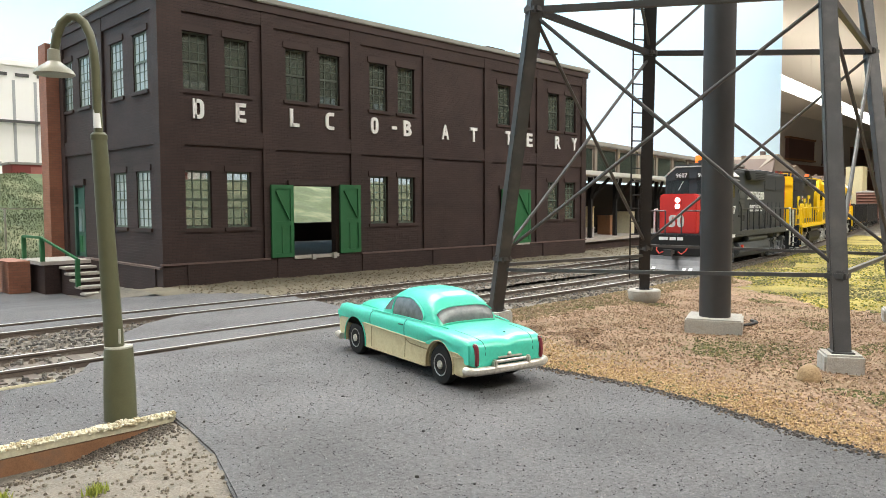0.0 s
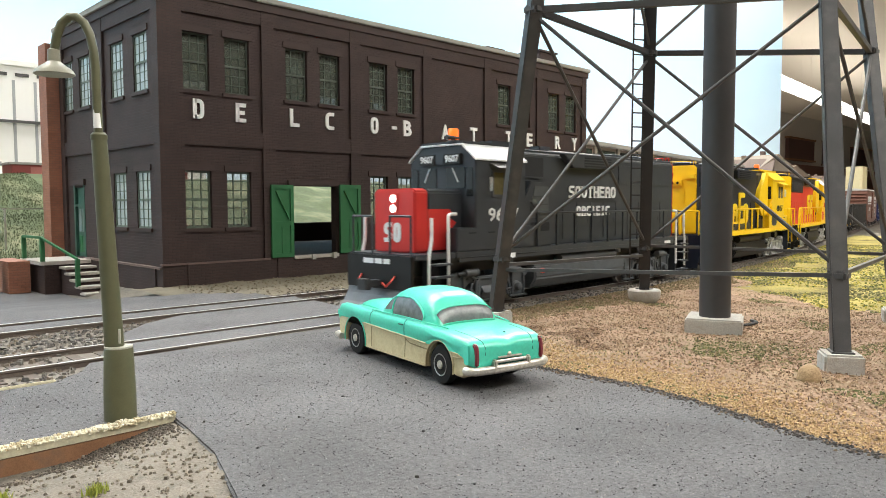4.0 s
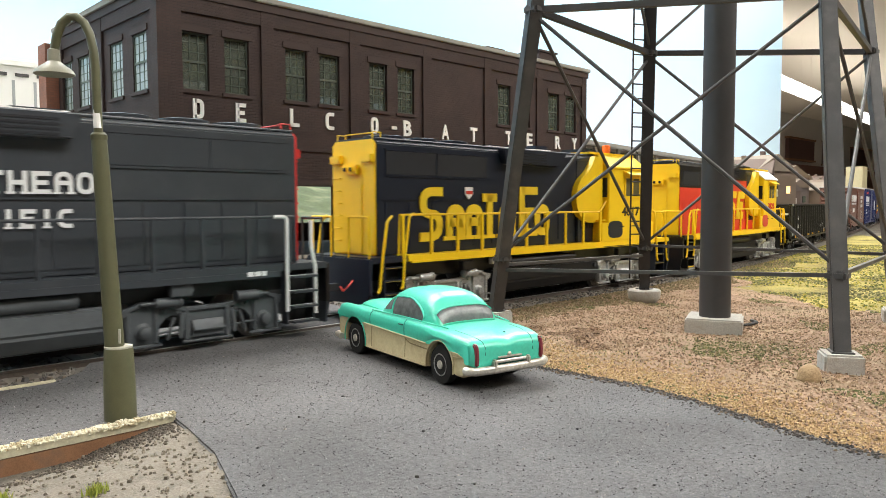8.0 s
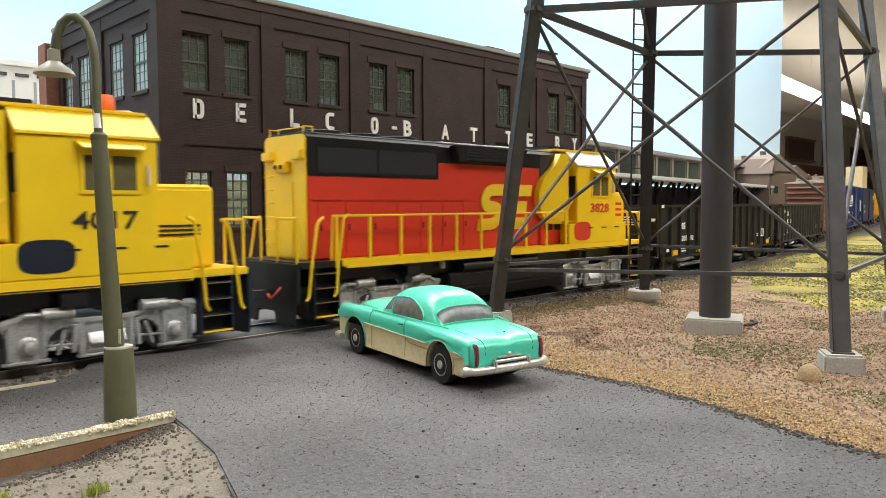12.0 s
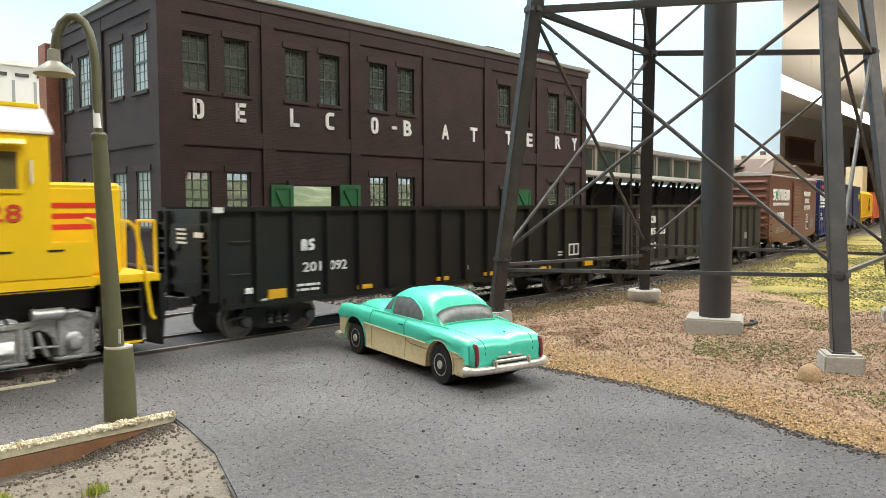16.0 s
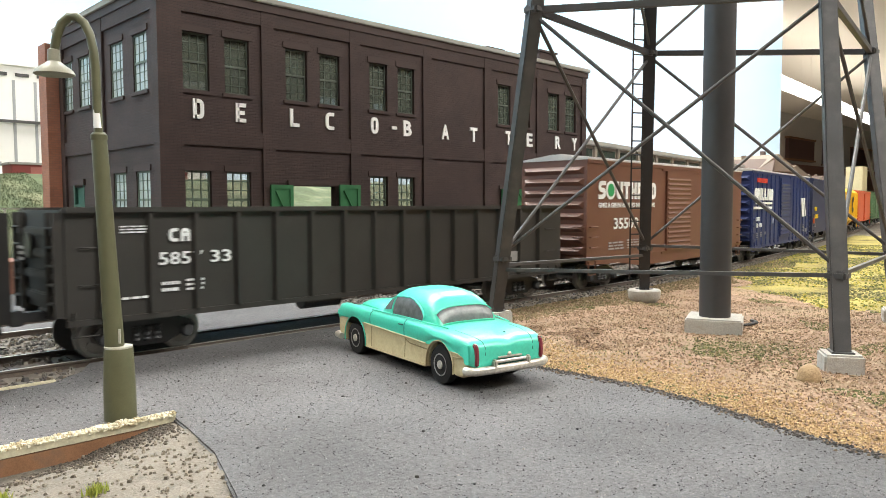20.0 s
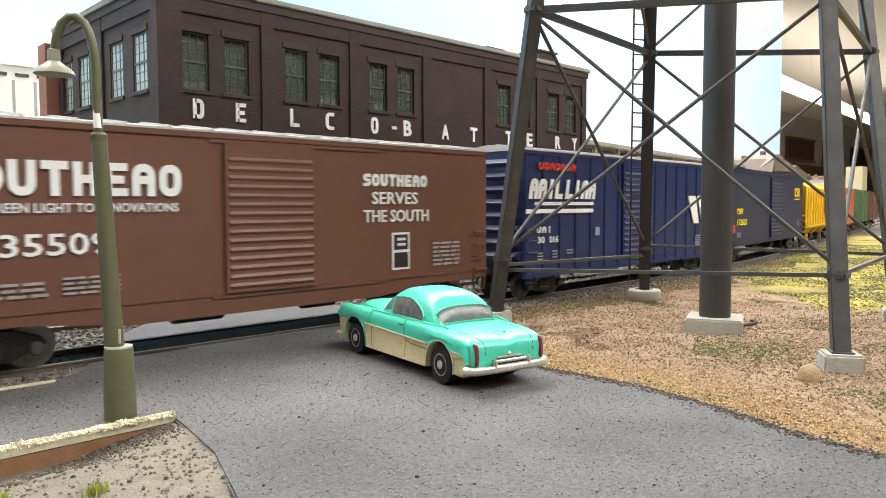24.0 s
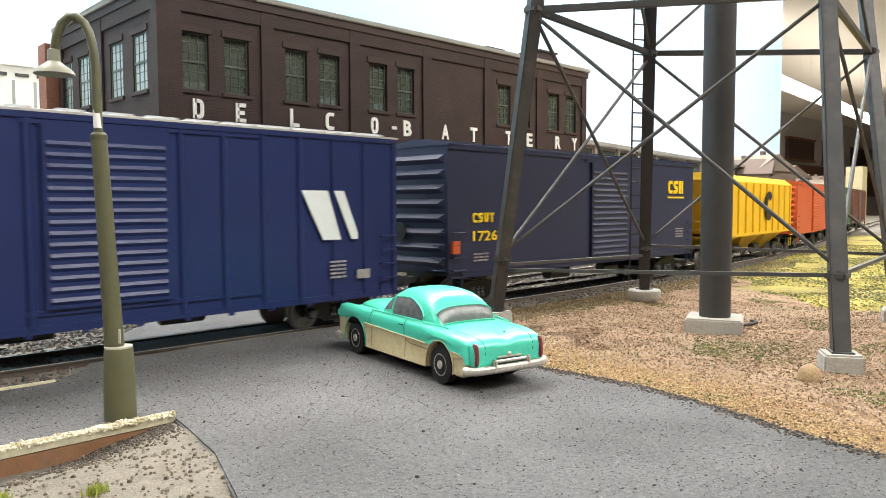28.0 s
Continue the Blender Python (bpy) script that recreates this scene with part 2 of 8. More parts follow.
class Shape:
    """A growing list of vertices and faces in full-size metres."""

    def __init__(self):
        self.v, self.f = [], []

    def add(self, verts, faces):
        n = len(self.v)
        self.v += [tuple(p) for p in verts]
        self.f += [tuple(i + n for i in q) for q in faces]
        return self

    def box(self, x0, y0, z0, x1, y1, z1, m=None):
        p = [(x, y, z) for z in (z0, z1) for y in (y0, y1) for x in (x0, x1)]
        if m is not None:
            p = [m @ Vector(q) for q in p]
        return self.add(p, [(0, 2, 3, 1), (4, 5, 7, 6), (0, 1, 5, 4), (2, 6, 7, 3), (0, 4, 6, 2), (1, 3, 7, 5)])

    def tube(self, a, b, r, r2=None, n=10, caps=True):
        a, b = Vector(a), Vector(b)
        r2 = r if r2 is None else r2
        d = (b - a).normalized()
        u = d.orthogonal().normalized()
        w = d.cross(u)
        ring = [(math.cos(i * math.tau / n), math.sin(i * math.tau / n)) for i in range(n)]
        p = [a + (u * c + w * s) * r for c, s in ring] + [b + (u * c + w * s) * r2 for c, s in ring]
        f = [(i, (i + 1) % n, n + (i + 1) % n, n + i) for i in range(n)]
        if caps:
            f += [tuple(range(n - 1, -1, -1)), tuple(range(n, 2 * n))]
        return self.add(p, f)

    def path(self, pts, r, n=8):
        """One bent rod through the points, with joined bends."""
        P = [Vector(p) for p in pts]
        rings, up = [], None
        for i, p in enumerate(P):
            d = (P[min(i + 1, len(P) - 1)] - P[max(i - 1, 0)]).normalized()
            if up is None:
                up = d.orthogonal().normalized()
            up = (up - d * up.dot(d)).normalized()
            w = d.cross(up)
            rings += [p + (up * math.cos(k * math.tau / n) + w * math.sin(k * math.tau / n)) * r for k in range(n)]
        m = len(P)
        f = [(j * n + k, j * n + (k + 1) % n, (j + 1) * n + (k + 1) % n, (j + 1) * n + k) for j in range(m - 1) for k in range(n)]
        return self.add(rings, f + [tuple(range(n - 1, -1, -1)), tuple((m - 1) * n + k for k in range(n))])

    def prism(self, poly, lo, hi, axis="y"):
        """A polygon drawn out along an axis: for y the poly is (x, z), for x (y, z), for z (x, y)."""
        n = len(poly)

        def put(p, h):
            return {"y": (p[0], h, p[1]), "x": (h, p[0], p[1]), "z": (p[0], p[1], h)}[axis]
        v = [put(p, lo) for p in poly] + [put(p, hi) for p in poly]
        f = [(i, (i + 1) % n, n + (i + 1) % n, n + i) for i in range(n)]
        return self.add(v, f + [tuple(range(n - 1, -1, -1)), tuple(range(n, 2 * n))])

    def bar(self, a, b, w, h=None):
        """A square bar between two points."""
        a, b = Vector(a), Vector(b)
        h = w if h is None else h
        d = (b - a).normalized()
        side = d.cross(Vector((0, 0, 1)))
        side = (side if side.length > 1e-3 else Vector((1, 0, 0))).normalized()
        up = side.cross(d)
        c = [side * (w / 2) * i + up * (h / 2) * j for i, j in ((-1, -1), (1, -1), (1, 1), (-1, 1))]
        return self.add([a + k for k in c] + [b + k for k in c], [(0, 1, 5, 4), (1, 2, 6, 5), (2, 3, 7, 6), (3, 0, 4, 7), (3, 2, 1, 0), (4, 5, 6, 7)])

    def ribbon(self, pts, width, lo, hi, slant=0.0, closed=False):
        """A flat band of one width along a line in x and z, between the depths lo and hi."""
        P = [Vector(p) for p in pts]
        n, left, right = len(P), [], []
        for i, p in enumerate(P):
            a = P[i - 1] if i or closed else p - (P[1] - p)
            b = P[(i + 1) % n] if i < n - 1 or closed else p + (p - P[i - 1])
            d, e = (p - a).normalized(), (b - p).normalized()
            m = Vector((-d.y - e.y, d.x + e.x)).normalized()
            m *= width / 2 / max(0.35, m.dot(Vector((-d.y, d.x))))
            left.append(p + m)
            right.append(p - m)
        v = [(q.x + slant * q.y, y, q.y) for y in (lo, hi) for side in (left, right) for q in side]
        f = []
        for i in range(n if closed else n - 1):
            j = (i + 1) % n
            f += [(i, j, n + j, n + i), (2 * n + i, 3 * n + i, 3 * n + j, 2 * n + j), (i, 2 * n + i, 2 * n + j, j), (n + i, n + j, 3 * n + j, 3 * n + i)]
        if not closed:
            k = n - 1
            f += [(0, n, 3 * n, 2 * n), (k, 2 * n + k, 3 * n + k, n + k)]
        return self.add(v, f)

    def lathe(self, prof, n=20, centre=(0, 0, 0), axis="z"):
        """Turns (radius, height) pairs about an axis."""
        rows = []
        for r, h in prof:
            for i in range(n):
                c, s = math.cos(i * math.tau / n) * r, math.sin(i * math.tau / n) * r
                p = {"z": (c, s, h), "y": (c, h, s), "x": (h, c, s)}[axis]
                rows.append(tuple(p[k] + centre[k] for k in range(3)))
        f = [(j * n + i, j * n + (i + 1) % n, (j + 1) * n + (i + 1) % n, (j + 1) * n + i) for j in range(len(prof) - 1) for i in range(n)]
        f += [tuple(range(n - 1, -1, -1)), tuple((len(prof) - 1) * n + i for i in range(n))]
        return self.add(rows, f)

    def mesh(self, name, material, smooth=False, bevel=0.0, segs=2):
        me = bpy.data.meshes.new(name)
        me.from_pydata([(x * K, y * K, z * K) for x, y, z in self.v], [], self.f)
        bm = bmesh.new()
        bm.from_mesh(me)
        if bevel:
            bmesh.ops.remove_doubles(bm, verts=bm.verts, dist=1e-7)
            sharp = [e for e in bm.edges if len(e.link_faces) == 2 and e.calc_face_angle(0) > 0.5]
            bmesh.ops.bevel(bm, geom=sharp, offset=bevel * K, segments=segs, affect="EDGES", clamp_overlap=True)
        bmesh.ops.recalc_face_normals(bm, faces=bm.faces)
        bm.to_mesh(me)
        bm.free()
        me.materials.append(material)
        if smooth or bevel:
            me.polygons.foreach_set("use_smooth", [True] * len(me.polygons))
            me.set_sharp_from_angle(angle=radians(38))
        return me


def part(name, shape, material, parent=None, label="", smooth=False, bevel=0.0, at=None):
    me = shape if isinstance(shape, bpy.types.Mesh) else shape.mesh(name, material, smooth, bevel)
    ob = new(name, me)
    if parent is not None:
        ob.parent = parent
    if at is not None:
        ob.matrix_basis = at
    if label:
        ob["label"] = label
    return ob


def thing(name, label, category, at=None, group="", kind=""):
    ob = tagged(new(name), label, category, group, kind)
    ob.empty_display_size = 0.01
    if at is not None:
        ob.matrix_basis = at
    return ob


def setting(name, shape, material, label="", smooth=False, bevel=0.0, kind="structure", category="", at=None):
    ob = part(name, shape, material, None, "", smooth, bevel, at)
    return tagged(ob, label, category, "", kind)


def lettering(text, height, width, parent, material, at, name="lettering", lift=0.012, bold=0.012):
    """Raised letters of the built-in font, fitted to a height and width, in the x-z plane facing -y."""
    cu = bpy.data.curves.new(name, "FONT")
    cu.body, cu.extrude, cu.resolution_u = text, lift, 2
    cu.offset = bold
    tmp = bpy.data.objects.new(name, cu)
    scene.collection.objects.link(tmp)
    dg = bpy.context.evaluated_depsgraph_get()
    me = bpy.data.meshes.new_from_object(tmp.evaluated_get(dg))
    bpy.data.objects.remove(tmp)
    co = np.empty(len(me.vertices) * 3)
    me.vertices.foreach_get("co", co)
    co = co.reshape(-1, 3)
    lo, hi = co.min(0), co.max(0)
    x = (co[:, 0] - lo[0]) / (hi[0] - lo[0]) * width
    z = (co[:, 1] - lo[1]) / (hi[1] - lo[1]) * height
    y = -co[:, 2]
    me.vertices.foreach_set("co", (np.stack([x, y, z], 1) * K).ravel())
    me.materials.clear()
    me.materials.append(material)
    me.update()
    return part(name, me, material, parent, at=at)


def eased(pts, r, closed=False, steps=5):
    """A line with its corners rounded off by r."""
    P, out = [Vector(p) for p in pts], []
    n = len(P)
    for i, p in enumerate(P):
        if not closed and i in (0, n - 1):
            out.append(p)
            continue
        a, b = P[i - 1] - p, P[(i + 1) % n] - p
        a, b = p + a.normalized() * min(r, a.length * 0.49), p + b.normalized() * min(r, b.length * 0.49)
        out += [a.lerp(p, t).lerp(p.lerp(b, t), t) for t in [k / steps for k in range(steps + 1)]]
    return out


def marks(kinds, height, step, parent, material, at, name="mark", stroke=0.2, fill=0.76, lift=0.02, slant=0.0, serif=0.0):
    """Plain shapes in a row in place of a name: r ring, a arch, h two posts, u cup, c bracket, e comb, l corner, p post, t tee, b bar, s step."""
    w, s, H = step * fill, stroke * height, height
    h, r = s / 2, min(w, height) * 0.42
    x0, x1, z0, z1, zm = h, w - h, h, H - h, H / 2
    lines = {
        "r": [([(x0, z0), (x0, z1), (x1, z1), (x1, z0)], True)],
        "a": [([(x0, 0), (x0, z1), (x1, z1), (x1, 0)], False), ([(x0, zm), (x1, zm)], False)],
        "h": [([(x0, 0), (x0, H)], False), ([(x1, 0), (x1, H)], False), ([(x0, zm), (x1, zm)], False)],
        "u": [([(x0, H), (x0, z0), (x1, z0), (x1, H)], False)],
        "c": [([(w, z1), (x0, z1), (x0, z0), (w, z0)], False)],
        "e": [([(x0, 0), (x0, H)], False), ([(x0, z1), (w, z1)], False), ([(x0, zm), (w * 0.85, zm)], False), ([(x0, z0), (w, z0)], False)],
        "l": [([(x0, 0), (x0, H)], False), ([(x0, z0), (w, z0)], False)],
        "p": [([(w / 2, 0), (w / 2, H)], False)],
        "d": [([(x0, 0), (x0, H)], False), ([(x0, z1), (x1, z1), (x1, z0), (x0, z0)], False)],
        "t": [([(0, z1), (w, z1)], False), ([(w / 2, 0), (w / 2, H)], False)],
        "b": [([(0, H * 0.46), (w * 0.7, H * 0.46)], False)],
        "s": [([(w, z1), (x0, z1), (x0, zm), (x1, zm), (x1, z0), (0, z0)], False)]}
    for i, k in enumerate(kinds):
        sh = Shape()
        for pts, closed in lines[k]:
            sh.ribbon(eased(pts, r, closed), s, -lift, lift, slant, closed)
        if serif:
            for x in {"a": (x0, x1), "h": (x0, x1), "e": (x0,), "l": (x0,), "p": (w / 2,), "t": (w / 2,), "u": (x0, x1)}.get(k, ()):
                z = H - serif * s if k == "u" else 0.0
                sh.box(x - s * 0.95, -lift * 0.9, z, x + s * 0.95, lift * 0.9, z + serif * s)
        part(name, sh, material, parent, at=at @ M(i * step, 0, 0))


def stripes(rows, width, height, parent, material, at, name="small_print", lift=0.008, seed=1):
    """Small print that cannot be read, as plain bars."""
    rnd = random.Random(seed)
    sh = Shape()
    for r in range(rows):
        z = height * (1 - (r + 0.75) / rows)
        x = 0.0
        while x < width * 0.95:
            w = min(width * rnd.uniform(0.15, 0.4), width - x)
            sh.box(x, -lift, z, x + w, lift, z + height / rows * 0.5)
            x += w + width * 0.06
    return part(name, sh, material, parent, at=at)

# ---- the hall ----
HALL_WALL = mat("hall_wall_paint", (0.74, 0.70, 0.64), 0.8, vary=0.05, scale=0.01, bump=0.0)
CEILING = mat("ceiling_paint", (0.88, 0.81, 0.70), 0.85, vary=0.04, scale=0.02, bump=0.0)
# For walls out of view: an assumed dark colour that keeps bounced light down.
DARKWALL = mat("bounce_cutting_wall", (0.16, 0.13, 0.11), 0.8, vary=0.05, scale=0.01, bump=0.0)
# The floor is out of view; its pale colour reflects light onto the ceiling.
FLOORM = mat("bounce_floor", (0.66, 0.62, 0.56), 0.6, vary=0.1, scale=0.02, bump=0.0)
FASCIA = mat("table_fascia", (0.10, 0.12, 0.10), 0.6, vary=0.1, scale=0.05)
PANEL = glow("lit_ceiling_panel", (1.0, 0.97, 0.92), 4.0)
BROWNWOOD = mat("dark_wood_opening", (0.075, 0.035, 0.028), 0.6)
C = CEIL / K
NY = 292                                            # the hall's north wall, seen past the end of the sky board
setting("ceiling", Shape().box(-500, -560, C, 1400, NY + 8, C + 8), CEILING, "cream painted hall ceiling")
setting("floor", Shape().box(-500, -560, -115, 1400, NY, -107), FLOORM, "unseen hall floor far below the layout, pale to bounce light")
setting("wall_south", Shape().box(-508, -568, -115, 1400, -560, C), DARKWALL, "unseen hall wall, dark brown to cut bounced light")
setting("wall_west", Shape().box(-508, -560, -115, -500, NY, C), DARKWALL, "unseen hall wall, dark brown to cut bounced light")
setting("wall_east", Shape().box(1400, -560, -115, 1408, NY, C), HALL_WALL, "pale grey plastered hall wall")
far = setting("wall_north", Shape().box(-500, NY, -115, 1400, NY + 8, C), HALL_WALL, "grey hall wall with dark wooden openings")
for x0, x1, z0, z1 in ((777, 850, 50, 70), (884, 913, 48, 72), (982, 1055, 48, 70), (1130, 1200, 46, 70)):
    w = part("window", Shape().box(x0, NY - 4, z0, x1, NY - 0.5, z1), BROWNWOOD, far, "dark wooden hall window")
    part("window_frame", Shape().box(x0 - 2, NY - 5, z0 - 2, x1 + 2, NY - 0.5, z0 - 0.1).box(x0 - 2, NY - 5, z1 + 0.1, x1 + 2, NY - 0.5, z1 + 2), RUSTWOOD, w)
part("dado_board", Shape().box(600, NY - 6, 12, 1399, NY - 0.5, 44), mat("brown_dado", (0.20, 0.09, 0.06), 0.6, scale=0.05, fine=0.5, bump=0.0), far, "reddish brown wooden dado")
for px, py in PANELS:
    lamp = thing("ceiling_light", "white fluorescent ceiling panel, lit", "ceiling light", M(px / K, py / K, C), "ceiling panels")
    part("frame", Shape().box(-53, -27, -2, 53, 27, -0.2), WHITE, lamp)
    part("diffuser", Shape().box(-51, -25, -2.3, 51, 25, -2.02), PANEL, lamp)
# Flush panels lowered on invented stems, so that their glow brightens the ceiling.
FARPANEL = glow("bright_lowered_diffuser", (1.0, 0.95, 0.87), 5.5)
for i in range(4):
    lamp = thing("ceiling_light", "white ceiling panel, lowered to light the ceiling, lit", "ceiling light", M(399 + 76 * i, 150 + 6.8 * i, C - 30, 5), "far ceiling panels")
    for u in (-28, 28):
        part("stem", Shape().tube((u, 0, 0.3), (u, 0, 30), 0.04, n=6), CEILING, lamp)
    part("frame", Shape().box(-36, -2, -0.6, 36, 2, 0.4), WHITE, lamp)
    for q in range(3):
        part("diffuser", Shape().prism([(-6, 0.3), (-6.6, -0.6), (-5, -1.2), (5, -1.2), (6.6, -0.6), (6, 0.3), (2.2, 0.4), (2.2, -0.7), (-2.2, -0.7), (-2.2, 0.4)], -35.5 + q * 24, -12 + q * 24, "x"), FARPANEL, lamp, "bright wraparound diffuser")

# ---- painted sky board behind the layout ----


def sky_mat():
    m = bpy.data.materials.new("glowing_painted_sky")
    m.use_nodes = True
    N, L = m.node_tree.nodes, m.node_tree.links
    bs = N["Principled BSDF"]
    bs.inputs["Roughness"].default_value = 0.9
    tc, sp = N.new("ShaderNodeTexCoord"), N.new("ShaderNodeSeparateXYZ")
    L.new(tc.outputs["Object"], sp.inputs[0])
    mr, al, mu = N.new("ShaderNodeMapRange"), N.new("ShaderNodeMapRange"), N.new("ShaderNodeMath")
    mr.inputs["From Min"].default_value, mr.inputs["From Max"].default_value = 8 * K, 36 * K
    L.new(sp.outputs["Z"], mr.inputs["Value"])
    al.inputs["From Min"].default_value, al.inputs["From Max"].default_value = 60 * K, 170 * K
    al.inputs["To Min"].default_value, al.inputs["To Max"].default_value = 1.0, 0.3      # paler towards the board's end: its shading is put into the colour
    L.new(sp.outputs["X"], al.inputs["Value"])
    mu.operation = "MULTIPLY"
    L.new(mr.outputs["Result"], mu.inputs[0])
    L.new(al.outputs["Result"], mu.inputs[1])
    cr = N.new("ShaderNodeValToRGB")
    cr.color_ramp.elements[0].color = (0.62, 0.78, 0.87, 1)
    cr.color_ramp.elements[1].color = (0.26, 0.53, 0.77, 1)
    L.new(mu.outputs[0], cr.inputs[0])
    L.new(cr.outputs[0], bs.inputs["Base Color"])
    # The board is no lamp; added emission stands in for strong light on it.
    L.new(cr.outputs[0], bs.inputs["Emission Color"])
    bs.inputs["Emission Strength"].default_value = 0.3
    return m


SKY = sky_mat()
sky = Shape()
line = [(-170, 60), (-110, 92), (-50, 104), (20, 106), (80, 102), (130, 90), (166, 76), (190, 72.6)]
for xa, ya in line:
    sky.v += [(xa, ya, -4), (xa, ya, 78), (xa, ya + 1, 78), (xa, ya + 1, -4)]
n_ = len(line)
sky.f = [(i * 4 + k, i * 4 + (k + 1) % 4, i * 4 + 4 + (k + 1) % 4, i * 4 + 4 + k) for i in range(n_ - 1) for k in range(4)] + [(3, 2, 1, 0), (n_ * 4 - 4, n_ * 4 - 3, n_ * 4 - 2, n_ * 4 - 1)]
setting("backdrop", sky, SKY, "painted pale blue sky board curving behind the layout", smooth=True)

# ---- ground of the layout ----


def poly_slab(pts, z0, z1):
    return Shape().prism(pts, z0, z1, "z")


def path_y(x):
    """Sideways shift of the main line, which bends gently away beyond x = 18."""
    if x < 18:
        return 0.0
    if x < 56:
        return (x - 18) ** 2 * 0.0026
    return 38 * 38 * 0.0026 + (x - 56) * 0.1976


def path_turn(x):
    return math.atan(0.0 if x < 18 else min((x - 18) / 38, 1.0) * 0.1976)


Y1, Y2 = 16.93, 21.9                                # centre lines of the two tracks

base = Shape()
nx, ny = 110, 60
for j in range(ny + 1):
    for i in range(nx + 1):
        x, y = -60 + 300 * i / nx, -20 + 115 * j / ny
        n = noise.noise((x * 0.4, y * 0.4, 0))
        base.v.append((x, y, -0.36 + 0.04 * n - (0.9 * min(max((y - 26) / 12, 0), 1) if x < 12 else 0.0)))
base.f = [(j * (nx + 1) + i, j * (nx + 1) + i + 1, (j + 1) * (nx + 1) + i + 1, (j + 1) * (nx + 1) + i) for j in range(ny) for i in range(nx)]
setting("ground", base, DIRT, "brown earth of the layout", smooth=True)
setting("layout_table", Shape().box(-60, -20, -12, 240, 95, -1.5), FASCIA, "dark layout table under the scenery")


def sheet(name, x0, x1, y0, y1, height, inside, material, label, step=0.3):
    """A rolling sheet of ground over the cells whose middle lies inside."""
    nx, ny = int((x1 - x0) / step), int((y1 - y0) / step)
    sh, idx = Shape(), {}

    def vert(i, j):
        if (i, j) not in idx:
            x, y = x0 + i * step, y0 + j * step
            idx[i, j] = len(sh.v)
            sh.v.append((x, y, height(x, y)))
        return idx[i, j]
    for j in range(ny):
        for i in range(nx):
            if inside(x0 + (i + 0.5) * step, y0 + (j + 0.5) * step):
                sh.f.append((vert(i, j), vert(i + 1, j), vert(i + 1, j + 1), vert(i, j + 1)))
    return setting(name, sh, material, label, smooth=True)


def in_poly(x, y, poly):
    hit = False
    for (xa, ya), (xb, yb) in zip(poly, poly[1:] + poly[:1]):
        if (ya > y) != (yb > y) and x < (xb - xa) * (y - ya) / (yb - ya) + xa:
            hit = not hit
    return hit


ROAD = [(-40, 10.95), (2.4, 11.0), (4.85, 11.05), (4.75, 10.4), (4.5, 9.0), (3.95, 7.36), (3.2, 4.5), (2.4, 0.5), (1.6, -8), (9.6, -8), (10.4, 0.5), (10.67, 2.64), (10.93, 3.92), (11.5, 5.6), (11.75, 7.0), (11.7, 9.0), (12.2, 11.5), (12.9, 13.6), (13.2, 16.06), (5.3, 16.06), (4.9, 15.3), (4.2, 14.75), (-40, 14.75)]
setting("road", poly_slab(ROAD, -0.5, -0.06), ASPHALT, "grey weathered asphalt road with loose grit", bevel=0.03)
setting("crossing_slab", poly_slab([(5.6, 16.28), (13.2, 16.28), (13.8, 17.58), (6.2, 17.58)], -0.4, -0.04), ASPHALT, "grey asphalt filling between the rails", bevel=0.02)
CROSS = [(6.4, 17.79), (13.9, 17.79), (14.4, 21.03), (9.6, 21.03), (8.2, 20.2), (6.9, 18.8)]
setting("crossing_slab", poly_slab(CROSS, -0.4, -0.04), ASPHALT, "grey asphalt between the tracks", bevel=0.02)
setting("crossing_slab", poly_slab([(-30, 21.25), (14.2, 21.25), (14.6, 22.55), (-30, 22.55)], -0.4, -0.05), ASPHALT, "grey asphalt filling between the rails", bevel=0.02)


def yard_z(x, y):
    t = min(max((y - 24) / 13, 0), 1)
    return -0.06 - 0.95 * t * t * (3 - 2 * t)


sheet("pavement", -30, 14.4, 22.75, 41, yard_z, lambda x, y: x < 13 or y < 26.5 - (x - 13) * 2.2, ASPHALT, "grey asphalt yard sloping beside the factory", 0.35)

# ---- tracks ----


def rail_strip(y, x0, x1, shift, top):
    sh = Shape()
    prof = [(-0.09, -0.22), (-0.09, -0.19), (-0.02, -0.17), (-0.02, -0.06), (-0.045, -0.045), (-0.045, -0.006), (0.045, -0.006), (0.045, -0.045), (0.02, -0.06), (0.02, -0.17), (0.09, -0.19), (0.09, -0.22)]
    if top:
        prof = [(-0.036, -0.012), (-0.036, 0.0), (0.036, 0.0), (0.036, -0.012)]
    xs = np.arange(x0, x1 + 1, 2.0)
    n = len(prof)
    for x in xs:
        dy = y + (path_y(x) if shift else 0)
        for a, b in prof:
            sh.v.append((x, dy + a, b))
    for i in range(len(xs) - 1):
        for k in range(n):
            sh.f.append((i * n + k, i * n + (k + 1) % n, (i + 1) * n + (k + 1) % n, (i + 1) * n + k))
    return sh


def track(name, yc, x0, x1, shift, label):
    tr = thing(name, label, "railway track", kind="structure")
    for side in (-0.75, 0.75):
        r = part("rail", rail_strip(yc + side, x0, x1, shift, False), RAIL, tr)
        part("railhead", rail_strip(yc + side, x0, x1, shift, True), RAILTOP, r, "polished rail top")
    tie = Shape().box(-0.12, -1.3, -0.36, 0.12, 1.3, -0.14).mesh("tie", TIE)
    rnd = random.Random(4)
    for i in range(120):
        x = x0 + 60 - 20 + i * 0.62 if x0 < -50 else x0 + i * 0.62
        dy = yc + (path_y(x) if shift else 0)
        part("tie", tie, TIE, tr, at=M(x, dy, rnd.uniform(-0.01, 0.01), math.degrees(path_turn(x)) + rnd.uniform(-1, 1)))
    return tr


